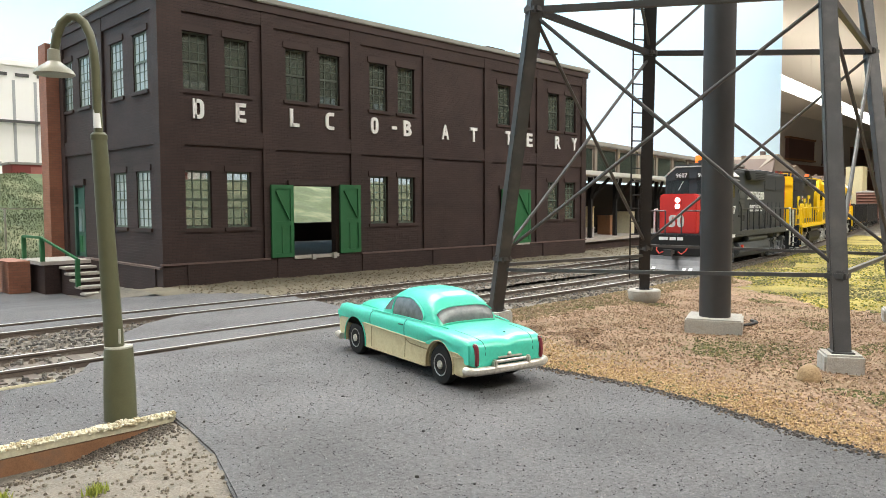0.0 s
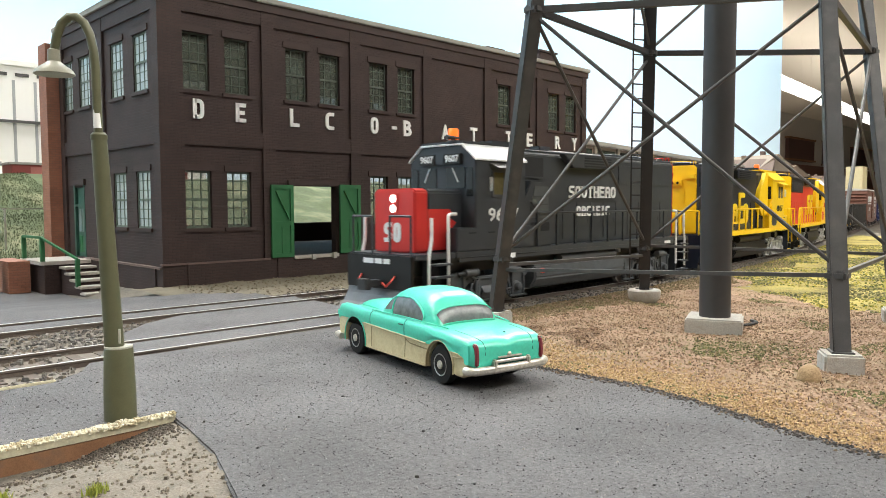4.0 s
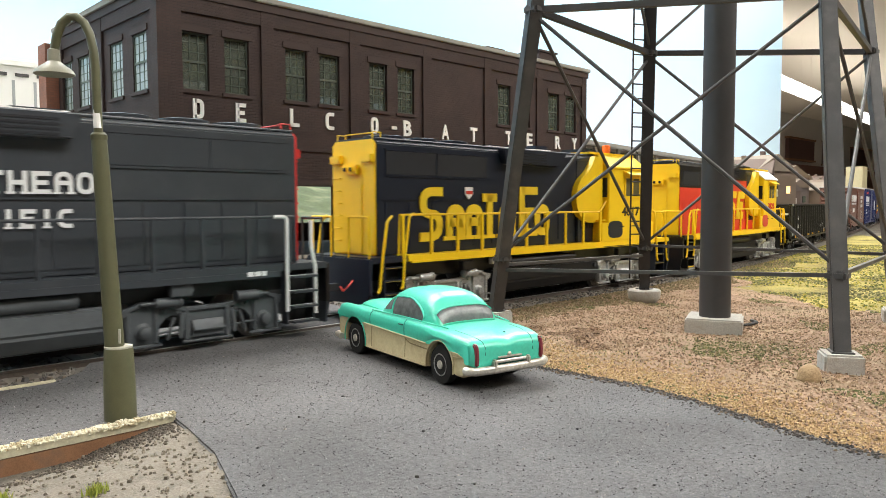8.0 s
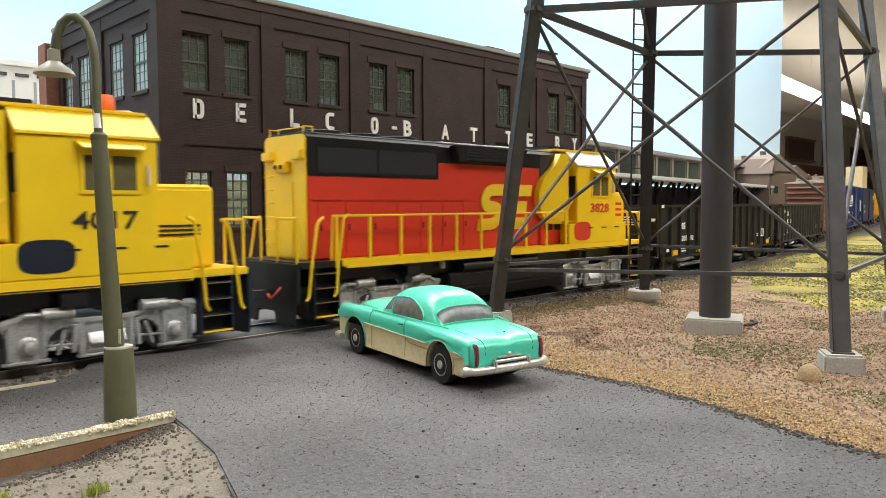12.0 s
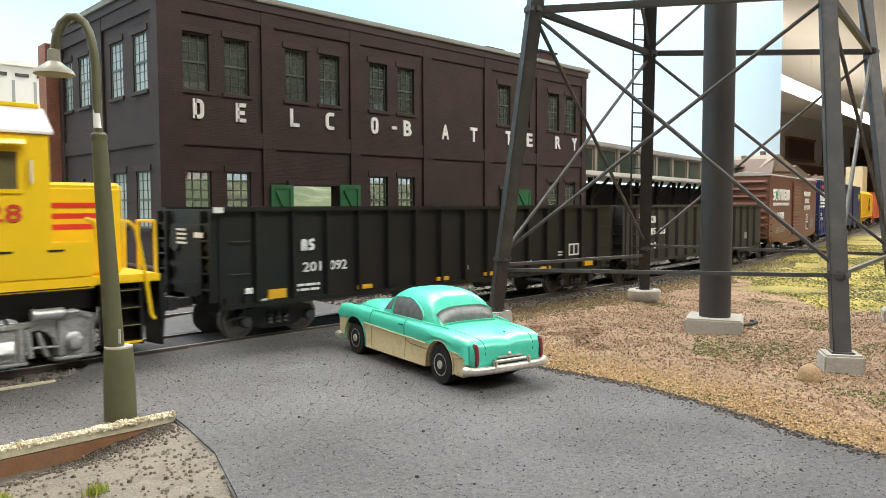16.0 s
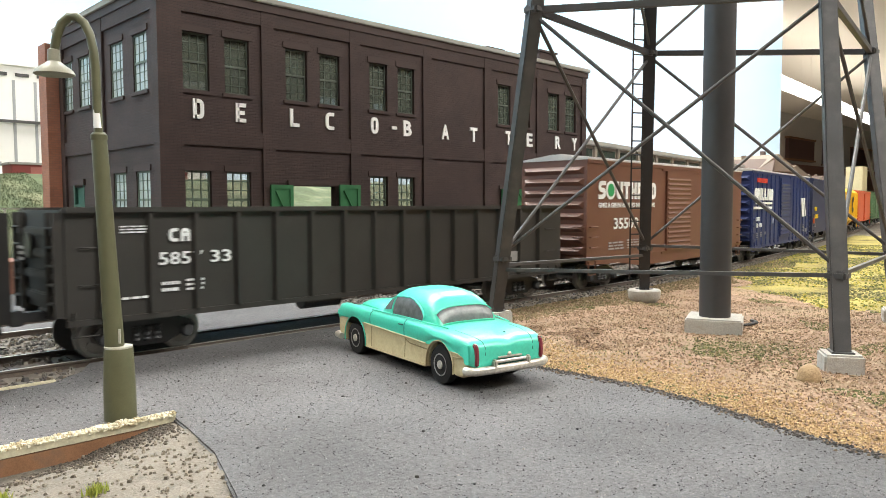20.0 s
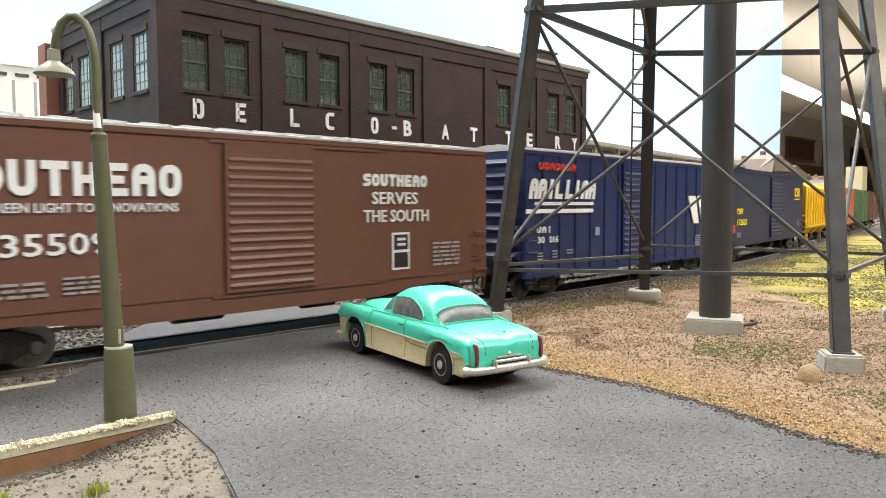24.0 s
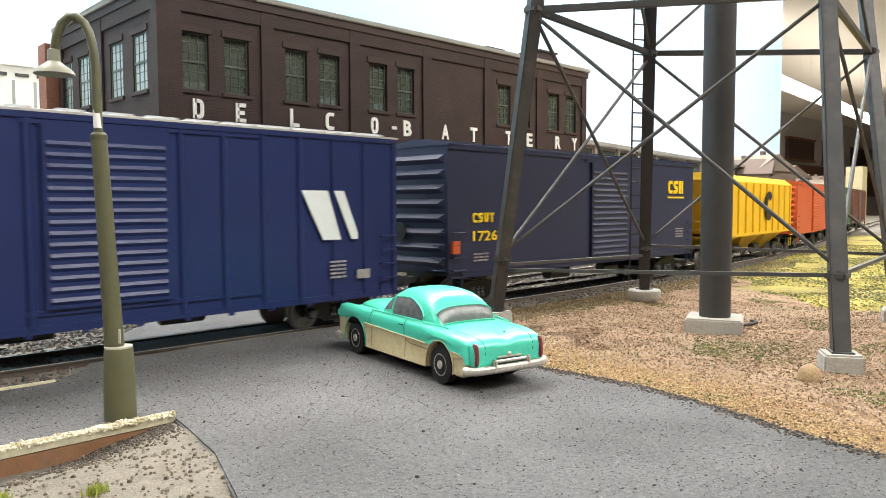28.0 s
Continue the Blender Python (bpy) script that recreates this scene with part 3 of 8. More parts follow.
track("track_main", Y1, -60, 240, True, "weathered railway track with polished rail tops")
track("track_siding", Y2, -60, 120, True, "weathered second railway track by the factory")

# ---- the brick factory ----
FX, FY, BAY, FTOP, FBASE = 13.13, 30.15, 5.06, 12.7, -0.3
FLEN, FDEP = BAY * 6 + 0.2, 12.3
factory = thing("brick_factory", "two-storey dark brown brick factory with pilasters and white lettering", "factory", M(FX, FY, 0))


def holed_wall(u0, u1, z0, z1, holes, thick, flip):
    """A wall in u and z with openings; flip False: along x facing -y, True: along y facing -x."""
    us = sorted({u0, u1, *[h[0] for h in holes], *[h[1] for h in holes]})
    zs = sorted({z0, z1, *[h[2] for h in holes], *[h[3] for h in holes]})
    nu, nz = len(us) - 1, len(zs) - 1
    solid = {(i, j) for i in range(nu) for j in range(nz)
             if not any(h[0] < (us[i] + us[i + 1]) / 2 < h[1] and h[2] < (zs[j] + zs[j + 1]) / 2 < h[3] for h in holes)}
    sh, index = Shape(), {}

    def at(i, j, back):
        if (i, j, back) not in index:
            index[i, j, back] = len(sh.v)
            d = thick if back else 0.0
            sh.v.append((d, us[i], zs[j]) if flip else (us[i], d, zs[j]))
        return index[i, j, back]

    for i, j in sorted(solid):
        ring = [(i, j), (i + 1, j), (i + 1, j + 1), (i, j + 1)]
        sh.f.append(tuple(at(a, b, 0) for a, b in ring))
        sh.f.append(tuple(at(a, b, 1) for a, b in ring[::-1]))
        for k, near in enumerate(((i, j - 1), (i + 1, j), (i, j + 1), (i - 1, j))):
            if near not in solid:                  # a reveal or an outer edge
                (a, b), (c, d) = ring[k], ring[(k + 1) % 4]
                sh.f.append((at(a, b, 0), at(a, b, 1), at(c, d, 1), at(c, d, 0)))
    if flip:
        sh.f = [q[::-1] for q in sh.f]
    return sh


def sash_window(parent, u, z0, w, h, flip, depth=0.16, sash=SASH, glaze=PANE):
    """A multi-pane sash window set back in its opening, with sill and lintel."""
    win = part("window", Shape().box(u - w / 2, depth, z0, u - w / 2 + 0.07, depth + 0.1, z0 + h), sash, parent)
    fr = Shape()
    fr.box(u + w / 2 - 0.07, depth, z0, u + w / 2, depth + 0.1, z0 + h)
    fr.box(u - w / 2 + 0.07, depth, z0, u + w / 2 - 0.07, depth + 0.1, z0 + 0.08)
    fr.box(u - w / 2 + 0.07, depth, z0 + h - 0.08, u + w / 2 - 0.07, depth + 0.1, z0 + h)
    fr.box(u - w / 2 + 0.07, depth, z0 + h / 2 - 0.05, u + w / 2 - 0.07, depth + 0.1, z0 + h / 2 + 0.05)
    mu = Shape()
    for k in (1, 2):
        x = u - w / 2 + w * k / 3
        mu.box(x - 0.022, depth + 0.02, z0 + 0.08, x + 0.022, depth + 0.08, z0 + h - 0.08)
    for k in (1, 2, 4, 5):
        z = z0 + h * k / 6
        mu.box(u - w / 2 + 0.07, depth + 0.03, z - 0.02, u + w / 2 - 0.07, depth + 0.07, z + 0.02)
    pa = Shape().box(u - w / 2 + 0.02, depth + 0.045, z0 + 0.02, u + w / 2 - 0.02, depth + 0.055, z0 + h - 0.02)
    si = Shape().box(u - w / 2 - 0.14, -0.09, z0 - 0.15, u + w / 2 + 0.14, depth + 0.05, z0 - 0.002)
    li = Shape().box(u - w / 2 - 0.14, -0.06, z0 + h + 0.002, u + w / 2 + 0.14, depth, z0 + h + 0.26)
    made = [win]
    made.append(part("window_frame", fr, sash, win))
    made.append(part("glazing_bar", mu, sash, win))
    p = part("pane", pa, glaze, win)
    p.visible_shadow = False
    made.append(part("sill", si, TRIMB, win))
    made.append(part("lintel", li, TRIMB, win))
    if flip:
        win.matrix_basis = Matrix(((0, 1, 0, 0), (1, 0, 0, 0), (0, 0, 1, 0), (0, 0, 0, 1)))
    return win


WZU, WHU, WZL, WHL, WW = 8.2, 2.46, 2.25, 2.5, 1.2
front_w = []
for b in range(6):
    c = b * BAY + BAY * 0.5 + 0.05
    offs = (-0.97, 0.97)
    if b != 3:
        for o in offs:
            front_w.append((c + o, WZU, WHU))
    if b in (0, 2, 5):
        for o in offs:
            front_w.append((c + o, WZL, WHL))
DOORS = [(6.27, 8.89), (21.52, 24.12)]
holes = [(u - WW / 2, u + WW / 2, z, z + h) for u, z, h in front_w] + [(a, b, 0.82, 4.16) for a, b in DOORS]
part("wall", holed_wall(0, FLEN, FBASE, FTOP - 0.25, holes, 0.4, False), BRICK, factory)
for u, z, h in front_w:
    sash_window(factory, u, z, WW, h, False, sash=DARKSASH if z > 5 else SASH, glaze=DUSTY if z > 5 else PANE)
side_w = [(1.95, WZU, 2.5), (4.6, WZU, 2.5), (8.85, WZU, 2.5), (1.95, WZL, WHL), (4.6, WZL, WHL), (11.3, WZU, 2.5)]
sholes = [(u - 0.74, u + 0.74, z, z + h) for u, z, h in side_w] + [(9.45, 10.75, 0.62, 4.2)]
sw = holed_wall(0.4, FDEP, FBASE, FTOP - 0.25, sholes, 0.4, True)
sw.v = [(x, y, -1.3 if z == FBASE else z) for x, y, z in sw.v]
part("wall", sw, BRICK, factory)
for u, z, h in side_w:
    sash_window(factory, u, z, 1.48, h, True, depth=0.05, glaze=BRIGHTPANE)
# back and far walls, with tall openings that let the light of the yard behind through
bh = [(0.4, FLEN - 0.4, 2.05, 5.65)] + [(b * BAY + 1.2, b * BAY + 3.9, 8.0, 10.8) for b in range(6)]
bw = holed_wall(0, FLEN, FBASE, FTOP - 0.25, bh, 0.4, False)
bw.v = [(x, y + FDEP, z) for x, y, z in bw.v]
part("wall", bw, BRICK, factory)
part("wall", Shape().box(FLEN - 0.4, 0.4, FBASE, FLEN, FDEP, FTOP - 0.25), BRICK, factory)
# Both floors are coloured near-black in place of the unlit interior's shade.
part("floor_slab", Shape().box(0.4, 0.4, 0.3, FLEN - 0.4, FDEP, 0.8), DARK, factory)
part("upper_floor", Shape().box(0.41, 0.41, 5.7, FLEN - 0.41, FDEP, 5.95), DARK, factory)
part("water_table", Shape().box(-0.2, -0.21, 0.70, DOORS[0][0] - 1.3, -0.003, 0.78).box(DOORS[0][1] + 1.5, -0.21, 0.70, FLEN, -0.003, 0.78), mat("ledge_brown", (0.15, 0.10, 0.09), 0.7), factory, "weathered brown stone ledge")
part("water_table", Shape().box(-0.21, 0.0, 0.55, -0.003, 9.2, 0.64), mat("ledge_brown_side", (0.17, 0.12, 0.105), 0.7), factory, "weathered brown stone ledge")
part("roof", Shape().box(0.42, 0.42, FTOP - 0.75, FLEN - 0.42, FDEP - 0.02, FTOP - 0.5), ROOFTAR, factory)
cap = Shape()
cap.box(-0.28, -0.28, FTOP - 0.25, FLEN + 0.28, 0.55, FTOP)
cap.box(-0.28, 0.55, FTOP - 0.25, 0.55, FDEP + 0.5, FTOP)
cap.box(0.55, FDEP - 0.05, FTOP - 0.25, FLEN + 0.28, FDEP + 0.5, FTOP)
cap.box(FLEN - 0.5, 0.55, FTOP - 0.25, FLEN + 0.28, FDEP - 0.05, FTOP)
part("parapet_cap", cap, ROOFCAP, factory, "pale grey roof edge", bevel=0.04)
part("fascia", Shape().box(-0.16, -0.16, FTOP - 0.62, FLEN + 0.16, -0.001, FTOP - 0.252).box(-0.16, -0.001, FTOP - 0.62, -0.001, FDEP, FTOP - 0.252), TRIMB, factory)
# pilasters: each bay is framed by proud piers and rails
for b in range(7):
    u0 = b * BAY - (0.0 if b == 0 else 0.32)
    u1 = b * BAY + (0.95 if b == 0 else (0.2 if b == 6 else 0.32))
    part("pilaster", Shape().box(u0 - (0.12 if b == 0 else 0), -0.12, FBASE, u1, -0.002, FTOP - 0.63), BRICK, factory)
for b in range(6):
    u0, u1 = b * BAY + (0.95 if b == 0 else 0.32), (b + 1) * BAY - 0.32
    part("belt_course", Shape().box(u0 + 0.002, -0.1, 5.85, u1 - 0.002, -0.002, 6.58), BRICK, factory)
    part("cornice_band", Shape().box(u0 + 0.002, -0.1, 11.45, u1 - 0.002, -0.002, FTOP - 0.63), BRICK, factory)
    part("plinth", Shape().box(u0 + 0.002, -0.18, FBASE, u1 - 0.002, -0.003, 0.78), BRICK, factory)
for b, (v0, v1) in enumerate(((0.0, 0.55), (6.1, 6.7), (11.75, 12.3))):
    part("pilaster", Shape().box(-0.12, v0, -1.3, -0.002, v1, FTOP - 0.63), BRICK, factory)
for v0, v1 in ((0.552, 6.098), (6.702, 11.748)):
    part("belt_course", Shape().box(-0.1, v0, 5.85, -0.002, v1, 6.58), BRICK, factory)
    part("cornice_band", Shape().box(-0.1, v0, 11.45, -0.002, v1, FTOP - 0.63), BRICK, factory)
part("plinth", Shape().box(-0.18, 0.552, -1.3, -0.003, 9.2, 0.62), BRICK, factory)
part("pier", Shape().box(-0.75, FDEP, -1.3, 0.0, FDEP + 1.2, FTOP - 0.9), BRICK_ORANGE, factory, "orange brick corner pier")
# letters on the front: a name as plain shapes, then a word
names = [("d", 1.60), ("e", 3.62), ("l", 6.45), ("c", 8.5), ("r", 11.35), ("b", 12.8)]
for k, u in names:
    marks(k, 0.85, 0.62, factory, WHITE, M(u - 0.2, -0.03, 6.98), "wall_letter", stroke=0.2, fill=0.82, lift=0.04)
for ch, u in (("B", 13.62), ("A", 16.53), ("T", 18.92), ("T", 22.1), ("E", 24.2), ("R", 27.25), ("Y", 29.15)):
    lettering(ch, 0.85, 0.6, factory, WHITE, M(u - 0.2, -0.03, 6.98), "wall_letter", lift=0.04, bold=0.035)


def plank_door(parent, x0, x1, z0, z1, y):
    d = part("shutter_door", Shape().box(x0, y, z0, x1, y + 0.08, z1), GREEN, parent, "green ledged door leaf", bevel=0.01)
    zm = z0 + (z1 - z0) * 0.47
    fr = Shape()
    for a, b, c, e in ((x0, z0, x0 + 0.18, z1), (x1 - 0.18, z0, x1, z1), (x0 + 0.18, z1 - 0.2, x1 - 0.18, z1), (x0 + 0.18, z0, x1 - 0.18, z0 + 0.2), (x0 + 0.18, zm - 0.1, x1 - 0.18, zm + 0.1)):
        fr.box(a, y - 0.05, b, c, y - 0.001, e)
    fr.bar((x0 + 0.25, y - 0.03, z1 - 0.3), (x1 - 0.25, y - 0.03, zm + 0.2), 0.12, 0.06)
    fr.box((x0 + x1) / 2 - 0.05, y - 0.03, z0 + 0.2, (x0 + x1) / 2 + 0.05, y - 0.001, zm - 0.1)
    part("rails_and_brace", fr, GREEN, d)


for i, (a, b) in enumerate(DOORS):
    if i == 0:
        plank_door(factory, a - 1.22, a - 0.02, 0.78, 4.2, -0.2)
        plank_door(factory, b + 0.1, b + 1.4, 0.82, 4.26, -0.2)
    else:
        plank_door(factory, a - 0.1, a + 1.3, 0.78, 4.2, -0.2)
        plank_door(factory, b - 1.3, b + 0.1, 0.78, 4.2, -0.2)
    part("threshold", Shape().box(a, -0.24, 0.66, b, 0.3, 0.82), STEPSTONE, factory)
    part("lintel", Shape().box(a - 0.2, -0.11, 4.2, b + 0.2, 0.2, 4.42), TRIMB, factory)
part("bumper_block", Shape().box(DOORS[0][0] + 0.95, -0.36, 0.6, DOORS[0][0] + 1.15, -0.24, 0.85), CONCRETE, factory)
part("bumper_block", Shape().box(DOORS[0][0] + 2.2, -0.36, 0.6, DOORS[0][0] + 2.4, -0.24, 0.9), CONCRETE, factory)
# side door with panes
door = part("door", Shape().box(0.12, 9.45, 0.62, 0.2, 10.75, 4.2), DOORGREEN, factory, "dark green panelled door with glazed top")
part("door_frame", Shape().box(-0.02, 9.3, 0.62, 0.11, 9.5, 4.3).box(-0.02, 10.7, 0.62, 0.11, 10.9, 4.3).box(-0.02, 9.5, 3.2, 0.11, 10.7, 3.32), DOORGREEN, door)
for v in (9.62, 10.15):
    part("pane", Shape().box(0.1, v, 1.9, 0.118, v + 0.4, 3.1), mat("door_glass_%d" % int(v), (0.25, 0.33, 0.33), 0.15), door)
    part("door_panel", Shape().box(0.09, v, 0.85, 0.118, v + 0.4, 1.7), GREEN, door)
part("lintel", Shape().box(-0.12, 9.1, 4.3, 0.1, 11.1, 4.6), TRIMB, factory)
# steps to the side door
stoop = thing("entrance_steps", "brick entrance steps with stone treads and green handrails", "steps", M(FX, FY, 0))
part("platform", Shape().box(-2.3, 8.2, -1.3, -0.2, 11.4, 0.4), BRICK, stoop)
part("platform_slab", Shape().box(-2.5, 8.1, 0.4, -0.2, 11.5, 0.58), STEPSTONE, stoop)
for i in range(5):
    y1, z = 8.1 - i * 0.72, 0.58 - (i + 1) * 0.26
    part("step", Shape().box(-1.6, y1 - 0.72, -1.3, -0.2, y1, z - 0.12), BRICK, stoop)
    part("tread", Shape().box(-1.7, y1 - 0.8, z - 0.12, -0.2, y1, z), STEPSTONE, stoop, bevel=0.02)
for x, y, z in ((-2.35, 11.3, 0.58), (-2.35, 8.3, 0.58), (-1.65, 5.6, -0.5)):
    part("post", Shape().box(x - 0.09, y - 0.09, z, x + 0.09, y + 0.09, z + (1.15 if z > 0 else 1.3)), GREEN, stoop)
part("handrail", Shape().bar((-2.35, 11.3, 1.72), (-2.35, 8.3, 1.72), 0.12), GREEN, stoop)
part("handrail", Shape().bar((-2.35, 8.3, 1.7), (-1.65, 5.6, 0.8), 0.1), GREEN, stoop)
part("cheek_wall", Shape().box(-3.5, 9.6, -1.3, -2.55, 12.6, 0.55), BRICK_ORANGE, stoop, "orange brick cheek wall")
# roof details
for x, y, w, h in ((29.0, 3.0, 0.9, 0.75), (24.6, 4.0, 0.8, 0.5)):
    v = thing("roof_vent", "dark square roof vent on the factory", "vent", M(FX + x, FY + y, FTOP - 0.5))
    part("box", Shape().box(-w, -w, 0, w, w, 1.0 + h), TRIMB, v, bevel=0.03)
    part("hood", Shape().box(-w - 0.1, -w - 0.1, 1.0 + h, w + 0.1, w + 0.1, 1.12 + h), TRIMB, v)

# ---- water tower legs ----
tower = thing("water_tower", "dark grey steel water tower on braced legs", "water tower", M(0, 0, 0))
Z2, Z1, ZT = 7.75, 1.8, 15.0
FEET = {"n": (14.88, 13.13), "f": (21.75, 12.6), "r": (15.35, 4.62), "b": (22.9, 5.5)}
TOPS = {"n": (13.67, 10.86), "f": (20.06, 11.53), "r": (17.2, 5.65), "b": (24.66, 6.85)}
LEG = {}
for k in FEET:
    a, b = Vector((*FEET[k], 0.3)), Vector((*TOPS[k], Z2))
    LEG[k] = (a, (b - a) / (Z2 - 0.3))


def on_leg(k, z):
    a, d = LEG[k]
    return a + d * (z - 0.3)


for k in "nfrb":
    leg = part("leg", Shape().bar(on_leg(k, 0.3), on_leg(k, ZT), 0.32, 0.32), SHADESTEEL if k == "f" else STEEL, tower, bevel=0.02)
    for z in (Z1, Z2):
        p = on_leg(k, z)
        part("gusset", Shape().box(p.x - 0.2, p.y - 0.2, z - 0.1, p.x + 0.2, p.y + 0.2, z + 0.1), STEEL, leg, bevel=0.05)
    x, y = FEET[k]
    foot = thing("concrete_footing", "weathered grey concrete footing under a tower leg", "footing", M(x, y, 0, {"n": 8, "f": -4, "r": 30, "b": 20}[k]), "tower footings")
    if k == "f":
        part("block", Shape().lathe([(0.2, -0.4), (0.42, 0.0), (0.52, 0.12), (0.54, 0.36), (0.5, 0.4)], 14), CONCRETE, foot, smooth=True)
    else:
        part("block", Shape().box(-0.35, -0.35, -0.5, 0.35, 0.35, 0.34), CONCRETE, foot, bevel=0.04)
    part("bearing_plate", Shape().box(-0.21, -0.21, 0.34 if k != "f" else 0.4, 0.21, 0.21, 0.37 if k != "f" else 0.43), STEEL, foot, bevel=0.01)
pairs = (("n", "f"), ("f", "b"), ("n", "r"), ("r", "b"))
SAG = {"nf": (-0.17, -0.25), "nr": (-0.3, 0.0), "fb": (0.08, 0.0), "rb": (0.0, 0.0)}      # the lowest struts hang unevenly
for p, q in pairs:
    da, db = SAG[p + q]
    part("strut", Shape().bar(on_leg(p, Z1 + da), on_leg(q, Z1 + db), 0.085), STEEL, tower)
    for z in (Z2, 13.9):
        part("strut", Shape().bar(on_leg(p, z), on_leg(q, z), 0.13, 0.15), SHADESTEEL if "f" in p + q else STEEL, tower)
    for lo, hi in ((Z1 + 0.15, Z2 - 0.1), (Z2 + 0.1, 13.8)):
        part("brace", Shape().tube(on_leg(p, lo), on_leg(q, hi), 0.046, n=8), STEEL, tower)
        part("brace", Shape().tube(on_leg(q, lo), on_leg(p, hi), 0.046, n=8), STEEL, tower)
CX, CY = 18.1, 8.45
part("riser_pipe", Shape().tube((CX, CY, 0.34), (CX, CY, ZT), 0.385, n=32), PIPEM, tower, "thick dark grey riser pipe", smooth=True)
part("tank", Shape().lathe([(0.6, 14.2), (4.6, 16.4), (5.2, 18.0), (5.2, 24.0), (0.3, 27.0)], 32, (19.0, 8.7, 0)), STEEL, tower, smooth=True)
pf = thing("concrete_footing", "wide grey concrete plinth under the riser pipe", "footing", M(CX, CY, 0, 22), "tower footings")
part("block", Shape().box(-0.68, -0.68, -0.5, 0.68, 0.68, 0.34), CONCRETE, pf, bevel=0.04)
p0, p1 = on_leg("f", 0.8), on_leg("f", ZT)
off = Vector((-0.52, 0.25, 0))
part("ladder_rail", Shape().bar(p0 + off * 1.0, p1 + off, 0.05), SHADESTEEL, tower)
part("ladder_rail", Shape().bar(p0 + off * 0.35, p1 + off * 0.35, 0.05), SHADESTEEL, tower)
for i in range(34):
    q = p0 + (p1 - p0) * (i + 0.5) / 34
    part("rung", Shape().tube(q + off, q + off * 0.35, 0.022, n=5), SHADESTEEL, tower)

# ---- street lamp ----
lamp = thing("street_lamp", "olive green street lamp with curved arm and pale shade", "street lamp", M(4.3, 11.4, -0.06, AXIS - 90))
part("base", Shape().lathe([(0.24, 0.0), (0.232, 0.5), (0.212, 1.08), (0.2, 1.115), (0.17, 1.12)], 24, (-0.09, 0, 0)), OLIVE, lamp, smooth=True)
part("lower_pole", Shape().tube((-0.15, 0, 1.1), (-0.29, 0, 4.33), 0.143, 0.112, 20), OLIVE, lamp, smooth=True)
arm = [(-0.29, 4.3), (-0.305, 4.8), (-0.31, 5.36), (-0.33, 5.62), (-0.38, 5.86), (-0.46, 6.03), (-0.57, 6.12), (-0.68, 6.12), (-0.8, 6.02), (-0.88, 5.83), (-0.93, 5.55)]
part("curved_arm", Shape().path([(a, 0, b) for a, b in arm], 0.066, 12), OLIVE, lamp, smooth=True)
part("collar", Shape().lathe([(0.112, 4.28), (0.122, 4.3), (0.12, 4.36), (0.085, 4.4)], 18, (-0.29, 0, 0)), OLIVE, lamp, smooth=True)
part("chip", Shape().tube((-0.292, -0.022, 4.46), (-0.302, -0.022, 4.68), 0.06, 0.056, 12).tube((-0.315, -0.024, 4.68), (-0.32, -0.024, 4.84), 0.042, 0.03, 10), WHITE, lamp, "bare white chip where paint has flaked")
part("base_chip", Shape().lathe([(0.205, 1.11), (0.206, 1.135), (0.16, 1.14)], 24, (-0.09, 0, 0)).box(-0.02, -0.155, 1.2, 0.005, -0.125, 1.42), mat("bare_metal_chip", (0.5, 0.49, 0.42), 0.5, 0.2), lamp, "paint worn to bare metal at the foot")
part("shade", Shape().lathe([(0.05, 0.36), (0.085, 0.33), (0.09, 0.16), (0.14, 0.12), (0.26, 0.03), (0.29, -0.03), (0.275, -0.04), (0.1, 0.02)], 28, (-0.93, 0, 5.3)), mat("shade_paint", (0.30, 0.29, 0.22), 0.4), lamp, "pale olive metal shade", smooth=True)

# ---- the two-tone car ----
MINT = mat("mint_car_paint", (0.07, 0.60, 0.43), 0.34, 0.0, vary=0.14, scale=3.0, bump=0.25, coat=0.25, fine=18.0, dirt=(0.06, 0.38, 0.28), dirt_amount=0.45)
CREAM = mat("cream_car_paint", (0.60, 0.52, 0.31), 0.4, vary=0.16, scale=4.0, bump=0.2, fine=25.0, dirt=(0.36, 0.28, 0.15), dirt_amount=0.6)
CHROME = mat("chalky_chrome", (0.66, 0.63, 0.56), 0.3, 0.5, vary=0.35, scale=5.0, fine=25.0, bump=0.2, dirt=(0.32, 0.28, 0.22), dirt_amount=0.7)
TYRE = mat("tyre_rubber", (0.01, 0.01, 0.01), 0.95, bump=0.05)
WHEELM0 = mat("dull_rim_metal", (0.34, 0.33, 0.32), 0.3, 0.7, vary=0.8, scale=8.0, fine=20.0)
TAIL = mat("red_lens", (0.19, 0.03, 0.045), 0.3, vary=0.3, scale=8.0)
LINE = mat("panel_gap", (0.02, 0.12, 0.09), 0.7, bump=0)
CLINE = mat("cream_panel_gap", (0.25, 0.2, 0.1), 0.7, bump=0)


def loft(stations, closed_ends=True):
    sh = Shape()
    n = len(stations[0])
    for st in stations:
        sh.v += st
    for j in range(len(stations) - 1):
        for i in range(n):
            sh.f.append((j * n + i, j * n + (i + 1) % n, (j + 1) * n + (i + 1) % n, (j + 1) * n + i))
    if closed_ends:
        sh.f += [tuple(range(n - 1, -1, -1)), tuple((len(stations) - 1) * n + i for i in range(n))]
    return sh


def half_ring(x, pts):
    return [(x, y, z) for y, z in pts] + [(x, -y, z) for y, z in reversed(pts)]


car = thing("two_tone_car", "mint green and cream 1950s hardtop car with chrome bumpers", "car", M(10.365, 10.98, -0.06, 79.6))


